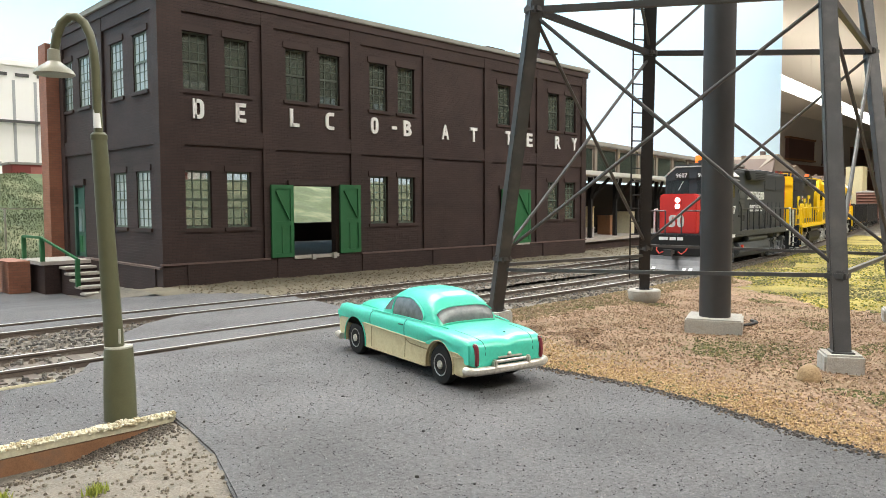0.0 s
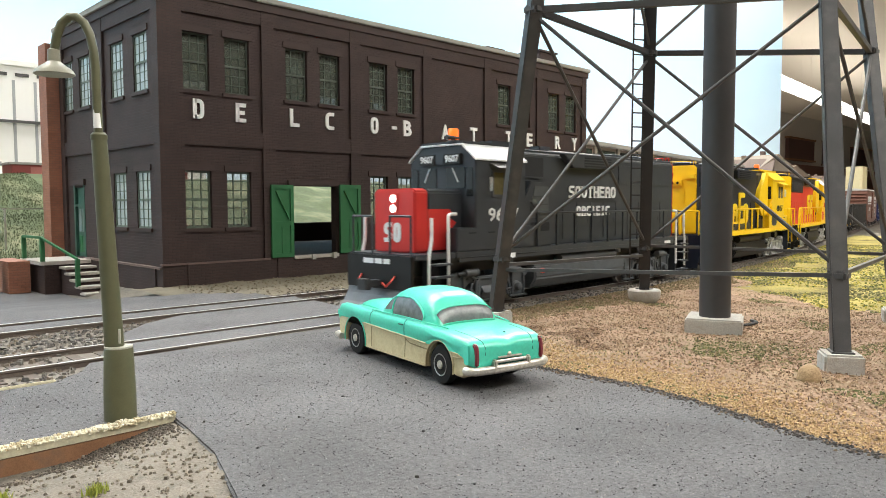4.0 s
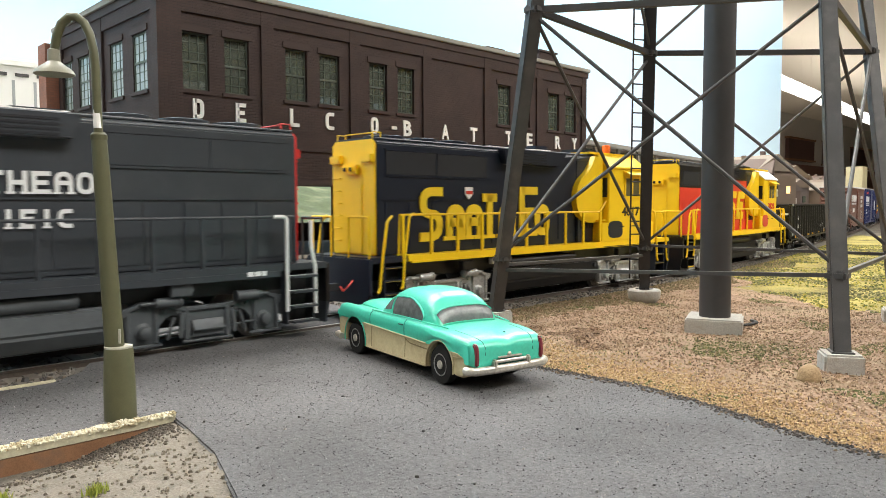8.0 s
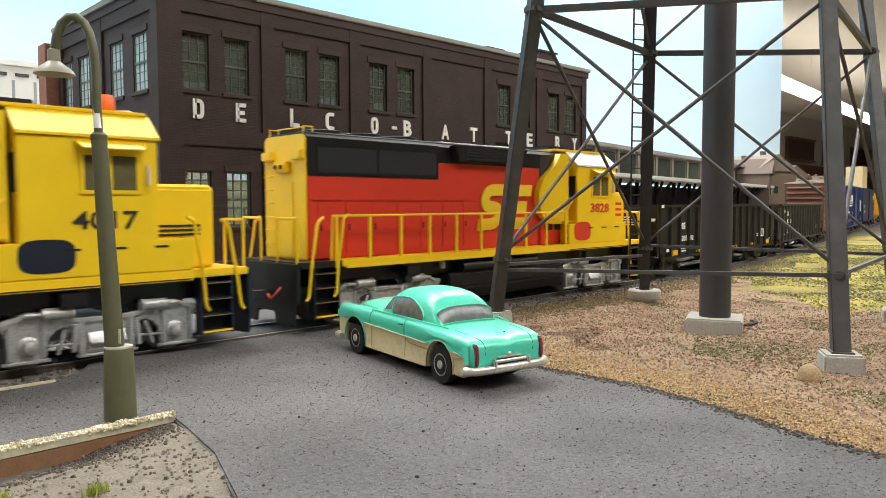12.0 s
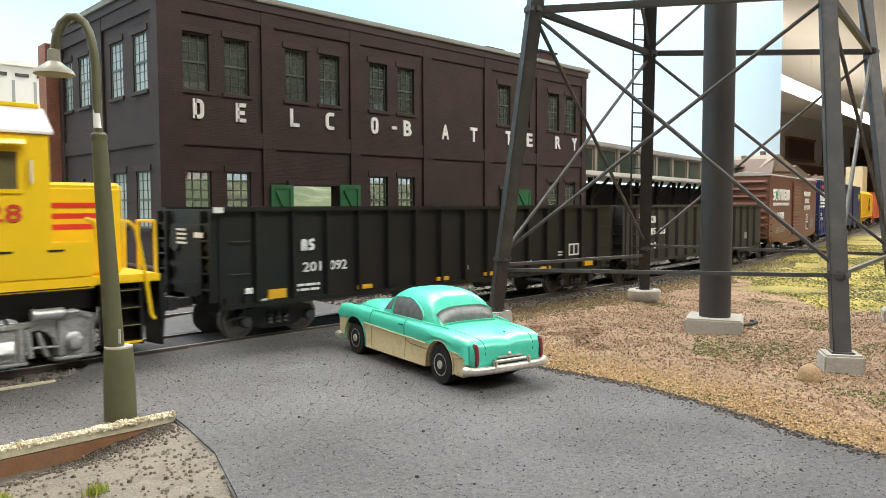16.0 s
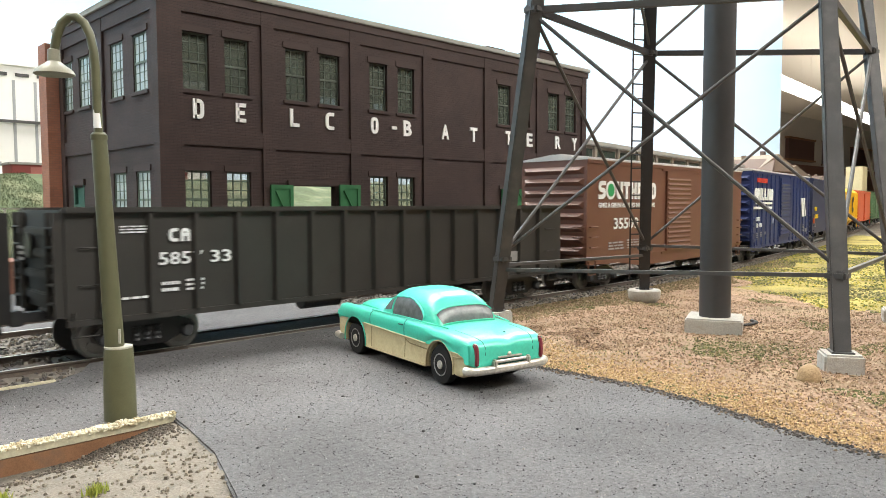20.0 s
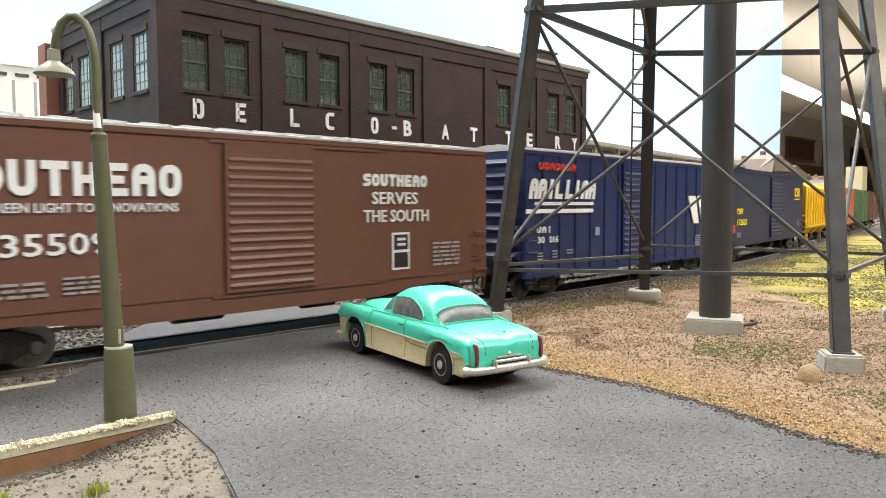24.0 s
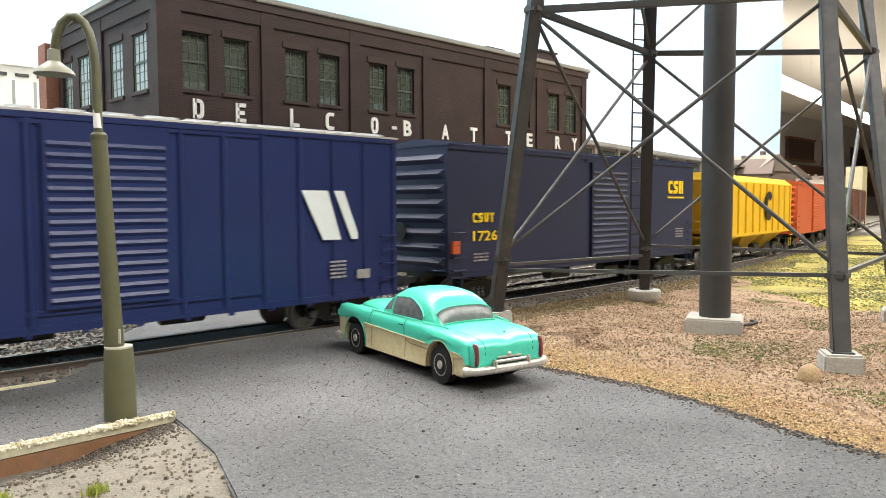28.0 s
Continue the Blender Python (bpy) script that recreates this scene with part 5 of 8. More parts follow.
    wheelset(tr, 1.47, 0.48)


def freight_truck(parent, x):
    if "f" not in FRAME_MESH:
        poly = [(-1.12, 0.52), (-1.02, 0.66), (-0.45, 0.84), (0.45, 0.84), (1.02, 0.66), (1.12, 0.52), (0.98, 0.36), (0.78, 0.36), (0.45, 0.2), (-0.45, 0.2), (-0.78, 0.36), (-0.98, 0.36)]
        FRAME_MESH["f"] = {
            "bolster": Shape().box(-0.3, -0.95, 0.45, 0.3, 0.95, 0.8).mesh("bolster", KOB, bevel=0.01, segs=1),
            "side_frame": Shape().prism(poly, -0.07, 0.07).mesh("side_frame", KOB, bevel=0.02, segs=1),
            "coil_spring": Shape().lathe([(0.07, 0.3), (0.09, 0.33), (0.07, 0.38), (0.09, 0.43), (0.07, 0.48), (0.09, 0.53), (0.07, 0.58), (0.09, 0.62)], 10).mesh("coil_spring", GUN, smooth=True),
            "bearing_cap": Shape().lathe([(0.15, 0.0), (0.15, 0.1), (0.12, 0.16), (0.05, 0.17)], 14, (0, 0, 0), "y").mesh("bearing_cap", GUN, smooth=True)}
    fm = FRAME_MESH["f"]
    tr = part("truck", fm["bolster"], KOB, parent, "dark freight truck with cast side frames", at=M(x, 0, 0))
    for s in (-1, 1):
        part("side_frame", fm["side_frame"], KOB, tr, at=M(0, s * 1.03, 0))
        for k in (-0.22, 0, 0.22):
            part("coil_spring", fm["coil_spring"], GUN, tr, at=M(k, s * 1.1, 0))
        for ax in (-0.9, 0.9):
            part("bearing_cap", fm["bearing_cap"], GUN, tr, at=M(ax, s * 1.06, 0.43, 0 if s > 0 else 180))
    wheelset(tr, -0.9, 0.44)
    wheelset(tr, 0.9, 0.44)


def coupler(parent, x, s):
    part("coupler", Shape().box(x, -0.14, 0.82, x + s * 0.5, 0.14, 1.02).box(x + s * 0.45, -0.22, 0.76, x + s * 0.68, 0.16, 1.08), GUN, parent, bevel=0.02)


def chamfer_box(x0, x1, w, z0, z1, c):
    """A hood: a long box with chamfered top edges."""
    return Shape().prism([(-w, z0), (-w, z1 - c), (-w + c, z1), (w - c, z1), (w, z1 - c), (w, z0)], x0, x1, "x")


def loco(label, place, turn, hood, hood_top, cabm, nose, endm, sill, rail, truckm, number, num_mat, beacon=True, cab=(-5.95, -3.4, -4.58), num=(-5.34, 1.5, 2.7, 0.43), longer=0.0):
    """A four-axle hood diesel; its nose points to -x."""
    lo = thing("diesel_locomotive", label, "locomotive", M(place, Y1, 0))
    TRAIN.append((lo, place, turn))
    dark = {SPG: SPG, SFB: SFB, KOR: KOB}[hood]
    ends = {-1: 8.35 + 1.6 * longer, 1: 8.35}           # the cab end may stand further out
    steps = {-1: longer, 1: 0.0}
    rail_worn = mat("worn_tread_edge", (0.22, 0.17, 0.04), 0.6, vary=0.4, scale=6.0)
    # platform, tank, trucks
    part("underframe", Shape().box(-ends[-1], -1.0, 1.12, 8.35, 1.0, 1.62), GUN if hood is SPG else KOB, lo)
    part("walkway", Shape().box(-7.0, -1.5, 1.62, 7.0, 1.5, 1.8), sill, lo, bevel=0.02)
    part("end_platform", Shape().box(7.01, -1.48, 1.62, 8.3, 1.48, 1.79), dark, lo, bevel=0.02)
    part("end_platform", Shape().box(0.05 - ends[-1], -1.48, 1.62, -7.01, 1.48, 1.79), sill, lo, bevel=0.02)
    for s in (-1, 1):
        part("side_sill", Shape().box(-6.9, s * 1.5 - 0.03, 1.5 if hood is SPG else 1.58, 6.9, s * 1.5 + 0.03, 1.64), sill, lo)
        part("end_plate", Shape().box(s * ends[s] - 0.06, -1.45, 0.75, s * ends[s] + 0.06, 1.45, 1.75), KOB if hood is SPG else dark, lo, bevel=0.02)
        if hood is SPG and s < 0:
            pl = [(0.0, 0.74), (0.06, 0.55), (0.22, 0.3), (0.5, 0.08), (0.44, 0.06), (0.12, 0.28), (-0.04, 0.55), (-0.06, 0.74)]
            part("snow_plough", Shape().prism([(s * (ends[s] + a), b) for a, b in pl], -1.45, 1.45), PLOUGH, lo, "worn grey ploughshare pilot")
            for q in (-1.05, -0.75, 0.75, 1.05):
                part("plough_mark", Shape().prism([(-ends[-1] - a, b) for a, b in ((0.36, 0.20), (0.495, 0.10), (0.51, 0.10), (0.38, 0.21))], q - 0.08, q + 0.08), LETW, lo)
            stripes(1, 1.3, 0.3, lo, LETW, M(-ends[-1] - 0.07, 0.65, 1.42, -90), seed=77)
        else:
            part("pilot_plate", Shape().prism([(-1.4, 0.85), (-1.3, 0.2), (-0.5, 0.16), (-0.4, 0.5), (0.4, 0.5), (0.5, 0.16), (1.3, 0.2), (1.4, 0.85)], s * (ends[s] + 0.03) - 0.03, s * (ends[s] + 0.03) + 0.03, "x"), dark, lo)
        coupler(lo, s * (ends[s] + 0.05), s)
        for q in (-1, 1):
            for k in range(4):
                z = 0.34 + k * 0.37
                part("step_tread", Shape().box(s * (7.15 + steps[s]), q * 1.48 - 0.26, z, s * (7.85 + steps[s]), q * 1.48, z + 0.05), dark, lo)
                part("tread_edge", Shape().box(s * (7.15 + steps[s]), q * 1.48 - 0.04, z + 0.012, s * (7.85 + steps[s]), q * 1.48 + 0.015, z + (0.03 if k and hood is not SPG else 0.054)), LETW if hood is SPG else (SFY if k == 0 else rail_worn), lo)
            part("step_side", Shape().box(s * (7.85 + steps[s]), q * 1.2, 0.3, s * (7.9 + steps[s]), q * 1.48, 1.62).box(s * (7.1 + steps[s]), q * 1.2, 0.3, s * (7.15 + steps[s]), q * 1.48, 1.62), dark, lo)
            part("step_back", Shape().box(s * (7.15 + steps[s]), q * 1.15, 0.32, s * (7.85 + steps[s]), q * 1.2, 1.62), DARK, lo)
    for x in (-5.15, 5.15):
        loco_truck(lo, x, truckm)
    part("fuel_tank", Shape().prism([(-1.35, 1.15), (-1.42, 0.7), (-1.2, 0.34), (1.2, 0.34), (1.42, 0.7), (1.35, 1.15)], -2.95, 2.95, "x"), GEAR if hood is SPG else KOB, lo, bevel=0.06)
    for s in (-1, 1):
        part("air_tank", Shape().tube((-1.4, s * 1.25, 1.32), (2.3, s * 1.25, 1.32), 0.17, n=16), GEAR if hood is SPG else KOB, lo, smooth=True)
        part("tank_cap", Shape().tube((-2.6, s * 1.3, 0.95), (-2.6, s * 1.48, 0.95), 0.09, n=10), KOR if hood is SPG else GUN, lo)
    c0, c1, wc = cab
    # long hood
    h0, h1, hw, ht = -3.35, 7.72, 0.98, 5.08
    part("long_hood", chamfer_box(h0, h1, hw, 1.8, ht, 0.12), hood, lo, bevel=0.03)
    part("hood_roof", chamfer_box(h0 + 0.01, h1 - 0.01, hw - 0.1, ht, ht + 0.06, 0.03), hood_top, lo)
    part("hood_end", Shape().prism([(-hw, 1.8), (-hw, ht - 0.12), (-hw + 0.12, ht), (hw - 0.12, ht), (hw, ht - 0.12), (hw, 1.8)], h1, h1 + 0.06, "x"), endm, lo, bevel=0.04)
    part("end_light_box", Shape().box(h1 + 0.06, -0.3, 4.1, h1 + 0.22, 0.3, 4.38).tube((h1 + 0.2, -0.13, 4.24), (h1 + 0.26, -0.13, 4.24), 0.09, n=12).tube((h1 + 0.2, 0.13, 4.24), (h1 + 0.26, 0.13, 4.24), 0.09, n=12), endm, lo, bevel=0.02)
    part("end_door", Shape().box(h1 + 0.061, -0.42, 1.85, h1 + 0.09, 0.42, 3.85), endm, lo, bevel=0.02)
    for k in range(7):
        part("grab_iron", Shape().path([(h1 + 0.06, -0.85, 2.2 + k * 0.36), (h1 + 0.14, -0.85, 2.2 + k * 0.36), (h1 + 0.14, -0.55, 2.2 + k * 0.36), (h1 + 0.06, -0.55, 2.2 + k * 0.36)], 0.018, 5), rail if hood is not SPG else KOR, lo)
    for x, r in ((6.6, 0.62), (5.2, 0.62), (3.8, 0.62)):
        f = part("roof_fan", Shape().lathe([(r, ht + 0.05), (r, ht + 0.17), (r - 0.08, ht + 0.19), (0.1, ht + 0.17)], 24, (x, 0, 0)), hood_top, lo, "dark round cooling fan", smooth=True)
        part("fan_hub", Shape().tube((x, 0, ht + 0.17), (x, 0, ht + 0.24), 0.14, n=12), hood_top, f)
    for x in (1.9, 0.6):
        part("roof_hatch", Shape().box(x - 0.5, -0.6, ht + 0.06, x + 0.5, 0.6, ht + 0.14), hood_top, lo, bevel=0.02)
    part("exhaust_stack", Shape().box(-1.2, -0.25, ht + 0.06, -0.5, 0.25, ht + 0.3), hood_top, lo, bevel=0.03)
    for s in (-1, 1):
        y = s * hw
        part("radiator_grille", Shape().box(3.1, y - 0.03, 4.1, 5.35, y + 0.03, 4.76), GRILL if hood is not SPG else hood_top, lo)
        part("radiator_grille", Shape().box(5.42, y - 0.03, 4.1, 7.4, y + 0.03, 4.76), GRILL if hood is not SPG else hood_top, lo)
        part("grille_frame", Shape().bar((3.05, y, 4.06), (7.45, y, 4.06), 0.07, 0.05).bar((3.05, y, 4.8), (7.45, y, 4.8), 0.07, 0.05).bar((5.385, y, 4.08), (5.385, y, 4.78), 0.05, 0.05), dark, lo)
        part("hood_seam", Shape().box(h0 + 1.3, y - 0.035, 3.36, h1 - 0.1, y + 0.035, 3.40), hood, lo)
        for k in range(10):
            x = -1.7 + k * 0.92
            part("access_door", Shape().box(x, y - 0.022, 1.95, x + 0.84, y + 0.022, 3.3), hood, lo)
        bx = part("brake_blister", Shape().prism([(-1.05, ht - 0.04), (-0.5, ht - 0.52), (2.35, ht - 0.52), (2.55, ht - 0.04)], min(y, y + s * 0.28), max(y, y + s * 0.28)), hood_top, lo, "flared dynamic brake housing", bevel=0.03)
        for k in range(4):
            part("louvre", Shape().box(0.25, y + s * 0.28 - 0.015, ht - 0.46 + k * 0.1, 2.1, y + s * 0.28 + 0.02, ht - 0.41 + k * 0.1), GRILL, bx)
            d = 0.40 if hood is SPG else 0.1
        part("filter_box", Shape().prism([(c1 - 0.02, 1.8), (c1 - 0.02, 3.4), (-3.2, 4.02), (-2.1, 4.02), (-1.95, 3.8), (-1.95, 1.8)], min(y, y + s * d), max(y, y + s * d)), hood, lo, bevel=0.04)
        part("intake_panel", Shape().prism([(-3.25, 2.75), (-3.2, 3.3), (-3.0, 3.88), (-2.2, 3.88), (-2.15, 2.75)], y + s * d - 0.015, y + s * d + 0.06), GEAR if hood is SPG else hood, lo, bevel=0.03)
        for k in range(3):
            part("panel_louvre", Shape().box(-3.1, y + s * (d + 0.06) - 0.015, 2.95 + k * 0.27, -2.3, y + s * (d + 0.06) + 0.015, 2.98 + k * 0.27), dark, lo)
        for u in (-3.2, -2.62):
            part("filter_screen", Shape().box(u, y + s * d - 0.02, 2.32, u + 0.46, y + s * d + 0.02, 2.62), GRILL, lo)
        part("upper_intake", Shape().box(c1 + 0.05, y - 0.025, 4.2, -2.0, y + 0.025, 4.86), GRILL, lo, "dark air intake screen")
        part("intake_frame", Shape().bar((c1 + 0.03, y, 4.17), (-1.97, y, 4.17), 0.07, 0.06), hood, lo)
    # cab with a sloped roof edge and windows
    cw = 1.46
    part("cab", Shape().prism([(-cw, 1.8), (-cw, 4.62), (-0.9, 5.1), (0.9, 5.1), (cw, 4.62), (cw, 1.8)], c0, c1, "x"), cabm, lo, bevel=0.03)
    # White on the roof slopes is overhead light put into the colour.
    part("cab_roof", Shape().prism([(-cw - 0.05, 4.6), (-cw - 0.05, 4.66), (-0.92, 5.16), (0.92, 5.16), (cw + 0.05, 4.66), (cw + 0.05, 4.6), (0.9, 5.1), (-0.9, 5.1)], c0 - 0.06, c1 + 0.02, "x"), LETW if hood is not SFB else SFY, lo, "cab roof with the light on its slopes painted white" if hood is not SFB else "yellow cab roof", bevel=0.01)
    part("cab_roof_top", Shape().box(c0, -0.95, 5.15, c1 + 0.6, 0.95, 5.24), hood_top if hood is SPG else cabm, lo, bevel=0.02)
    part("light_housing", Shape().box(c0 - 0.1, -0.2, 4.5, c0 + 0.05, 0.2, 4.86), cabm, lo, bevel=0.03)
    for s in (-1, 1):
        w = part("cab_side_window", Shape().box(wc - 0.52, s * cw - 0.02, 3.55, wc + 0.52, s * cw + 0.02, 4.25), CABSIDE, lo, "tinted cab side window")
        part("window_frame", Shape().box(wc - 0.6, s * cw - 0.035, 3.47, wc + 0.6, s * cw + 0.035, 3.55).box(wc - 0.6, s * cw - 0.035, 4.25, wc + 0.6, s * cw + 0.035, 4.32).box(wc - 0.6, s * cw - 0.035, 3.55, wc - 0.52, s * cw + 0.035, 4.25).box(wc + 0.52, s * cw - 0.035, 3.55, wc + 0.6, s * cw + 0.035, 4.25).box(wc - 0.03, s * cw - 0.03, 3.55, wc + 0.03, s * cw + 0.03, 4.25), cabm, w)
        part("sunshade", Shape().add([(wc - 0.7, s * cw, 4.55), (wc + 0.7, s * cw, 4.55), (wc + 0.6, s * (cw + 0.3), 4.39), (wc - 0.6, s * (cw + 0.3), 4.39), (wc - 0.7, s * cw, 4.51), (wc + 0.7, s * cw, 4.51), (wc + 0.6, s * (cw + 0.3), 4.36), (wc - 0.6, s * (cw + 0.3), 4.36)], [(0, 1, 2, 3), (7, 6, 5, 4), (0, 3, 7, 4), (1, 5, 6, 2), (3, 2, 6, 7)]), STEEL if hood is SPG else cabm, lo)
        part("windscreen", Shape().box(c0 - 0.025, s * 0.62 - 0.4, 3.75, c0 + 0.02, s * 0.62 + 0.4, 4.4), CABGLASS, lo, "front cab window")
        part("side_door_window", Shape().box(c0 - 0.025, s * 1.22 - 0.13, 3.5, c0 + 0.02, s * 1.22 + 0.13, 4.4), CABGLASS, lo)
        part("wiper", Shape().bar((c0 - 0.04, s * 0.5, 4.4), (c0 - 0.04, s * 0.75, 3.95), 0.03), LETW, lo)
        lettering(number, num[3], num[1], lo, num_mat, M(num[0], -1.475, num[2]) if s < 0 else M(num[0] + num[1], 1.475, num[2], 180), "road_number")
        part("number_board", Shape().box(c0 - 0.12, s * 0.56 - 0.35, 4.5, c0 + 0.05, s * 0.56 + 0.35, 4.84), LETK, lo, "black number board", bevel=0.02)
        lettering(number, 0.23, 0.58, lo, LETW, M(c0 - 0.13, s * 0.56 + 0.29, 4.57, -90), "board_number")
        part("cab_rear_window", Shape().box(c1 - 0.02, s * 1.24 - 0.15, 3.5, c1 + 0.025, s * 1.24 + 0.15, 4.25), DARK, lo, "dark cab rear window")
    for s in (-1, 1):
        part("battery_box", Shape().box(-6.95, s * 1.0 if s > 0 else -1.47, 1.8, c1 + 0.5, s * 1.47 if s > 0 else -1.0, 2.52), cabm, lo, bevel=0.03)
        for q in range(3):
            part("box_latch", Shape().box(-6.4 + q * 0.9, s * 1.475 - 0.012, 2.34, -6.1 + q * 0.9, s * 1.475 + 0.012, 2.38), GRILL, lo)
    # short nose
    n0 = 0.6 - ends[-1]
    part("short_nose", chamfer_box(n0 + 0.56 if hood is SPG else n0, c0, 0.9, 1.8, 3.72, 0.1), cabm if hood is not SPG else hood, lo, bevel=0.05)
    if hood is SPG:
        part("red_nose", chamfer_box(n0, n0 + 0.56, 0.92, 1.8, 3.72, 0.1), nose, lo, "scarlet nose front", bevel=0.05)
        for s in (-1, 1):
            part("red_wing", Shape().prism([(n0 + 0.54, 1.85), (n0 + 0.54, 3.1), (n0 + 1.5, 3.1), (n0 + 1.62, 2.95), (n0 + 1.5, 2.82), (n0 + 1.8, 2.68), (n0 + 1.6, 2.52), (n0 + 1.85, 2.36), (n0 + 1.9, 1.85)], s * 0.905 - 0.006, s * 0.905 + 0.006), nose, lo)
    part("nose_headlight", Shape().tube((n0 - 0.05, 0, 3.42), (n0 - 0.02, 0, 3.42), 0.12, n=14).tube((n0 - 0.05, 0, 3.12), (n0 - 0.02, 0, 3.12), 0.12, n=14), HEADL if hood is SPG else LETW, lo, "round nose headlights")
    part("headlight_casing", Shape().box(n0 - 0.03, -0.2, 2.95, n0 + 0.05, 0.2, 3.6), nose, lo, bevel=0.02)
    # roof equipment
    part("air_horn", Shape().tube((c0 + 0.3, -0.5, 5.36), (c0 - 0.3, -0.5, 5.36), 0.03, 0.07, 10).tube((c0 + 0.3, -0.35, 5.36), (c0 - 0.15, -0.35, 5.36), 0.03, 0.07, 10).tube((c0 + 0.2, -0.42, 5.2), (c0 + 0.2, -0.42, 5.36), 0.03), GUN if hood is SPG else SFY, lo)
    if beacon:
        part("beacon", Shape().lathe([(0.17, 5.34), (0.17, 5.64), (0.13, 5.7)], 16, (c0 + 0.45, -0.1, 0)), AMBER if hood is SPG else mat("orange_lens_" + number, (0.8, 0.15, 0.02), 0.3), lo, "orange rotating beacon", smooth=True)
    if beacon:
        part("beacon_base", Shape().lathe([(0.2, 5.23), (0.2, 5.3), (0.14, 5.34)], 16, (c0 + 0.45, -0.1, 0)), GUN, lo)
    part("roof_box", Shape().box(c1 - 0.6, -0.5, 5.24, c1 + 0.4, 0.5, 5.38), hood_top, lo, bevel=0.02)
    # railings
    rm = rail if hood is not SPG else SPG
    for s in (-1, 1):
        y = s * 1.46
        for k in range(10):
            x = -2.9 + k * 1.12
            part("stanchion", Shape().box(x - 0.045, y - 0.03, 1.6, x + 0.045, y + 0.03, 2.95), rm, lo)
        part("handrail", Shape().path([(-3.3, y * 0.995, 3.35), (-2.9, y, 2.95), (7.3, y, 2.95), (7.35, y, 1.8)], 0.035, 8), rm, lo, smooth=True)
        for e in (-1, 1):
            x = e * (ends[e] - 0.07)
            for q in (0.4, 1.3):
                part("end_post", Shape().tube((x, s * q, 1.75), (x, s * q, 2.9), 0.035, n=6), rm, lo)
            part("end_rail", Shape().path([(x, s * 0.4, 2.9), (x, s * 1.3, 2.9)], 0.035, 6), rm, lo)
            k = steps[e]
            if hood is SPG:
                ways = ([(7.92, 0.5), (7.92, 1.7), (7.8, 2.2), (7.8, 2.85)], [(7.1, 0.62), (7.1, 2.2), (7.1, 2.95), (6.75, 2.95)])
            else:
                ways = ([(8.16, 0.82), (8.08, 0.9), (7.98, 1.7), (7.84, 2.5), (7.8, 2.78), (7.62, 2.92)], [(7.3, 0.86), (7.22, 0.95), (7.16, 1.7), (7.02, 2.6), (6.98, 2.9), (6.8, 2.98)])
            for way in ways:
                pts = eased([(u + k, z) for u, z in way], 0.12)
                part("step_rail", Shape().path([(e * p.x, s * 1.5, p.y) for p in pts], 0.05 if hood is SPG else 0.042, 8), LETW if hood is SPG else rail, lo, "white step handrail" if hood is SPG else "yellow step handrail", smooth=True)
            part("air_hose", Shape().path([(e * (ends[e] + 0.06), s * 0.75, 1.15), (e * (ends[e] + 0.2), s * 0.72, 1.0), (e * (ends[e] + 0.25), s * 0.55, 0.85), (e * (ends[e] + 0.2), s * 0.35, 0.95)], 0.03, 6), LETR, lo, "red air hose")
    # lifting lugs, hinges, latches and roof edge rails
    for s in (-1, 1):
        y = s * hw
        for k in range(10):
            x = -1.7 + k * 0.92
            part("door_latch", Shape().box(x + 0.72, y - 0.032, 2.55, x + 0.77, y + 0.032, 2.72), dark, lo)
            for z in (2.15, 2.95):
                part("door_hinge", Shape().box(x + 0.02, y - 0.03, z, x + 0.08, y + 0.03, z + 0.12), hood, lo)
        part("jacking_pad", Shape().box(-4.7, s * 1.35 - 0.1, 1.22, -4.2, s * 1.35 + 0.12, 1.5), GEAR if hood is SPG else KOB, lo, bevel=0.02)
        part("jacking_pad", Shape().box(4.2, s * 1.35 - 0.1, 1.22, 4.7, s * 1.35 + 0.12, 1.5), GEAR if hood is SPG else KOB, lo, bevel=0.02)
        part("end_number_board", Shape().box(h1 + 0.02, s * 0.7 - 0.24, 4.42, h1 + 0.2, s * 0.7 + 0.24, 4.66), endm, lo, bevel=0.03)
        part("end_lamp_lens", Shape().tube((h1 + 0.262, s * 0.13, 4.24), (h1 + 0.275, s * 0.13, 4.24), 0.065, n=12), DARK, lo)
        part("roof_grab", Shape().path([(h1 - 0.3, s * 0.8, ht + 0.02), (h1 - 0.3, s * 0.8, ht + 0.2), (h1 - 0.02, s * 0.8, ht + 0.2), (h1 - 0.02, s * 0.8, ht)], 0.022, 6), endm, lo)
        part("sill_seam", Shape().box(-6.85, s * 1.535 - 0.006, 1.6, -3.1, s * 1.535 + 0.006, 1.625), GRILL, lo)
        part("mirror", Shape().box(wc - 0.75, s * (cw + 0.1) - 0.06, 3.65, wc - 0.72, s * (cw + 0.1) + 0.06, 4.1), LETW, lo, bevel=0.01)
        part("horn_bracket", Shape().box(2.9, s * 1.1 - 0.08, 1.3, 3.02, s * 1.1 + 0.1, 1.5), LETW, lo, "small white valve bracket", bevel=0.02)
    # Pale strip added along the hood roof as its painted highlight.
    part("roof_strip", chamfer_box(-0.9, 2.5, 0.62, ht + 0.05, ht + 0.12, 0.03), GALV, lo, "pale roof hatch strip, a painted highlight")
    part("roof_grab", Shape().path([(h1 - 0.16, -0.6, ht + 0.04), (h1 - 0.16, -0.6, ht + 0.2), (h1 - 0.16, 0.6, ht + 0.2), (h1 - 0.16, 0.6, ht + 0.04)], 0.022, 6), endm, lo)
    return lo


def hood_cover(lo, m, zs):
    part('hood_top_paint', chamfer_box(-3.36, 7.73, 0.995, zs, 5.095, 0.12), m, lo, 'black hood top')


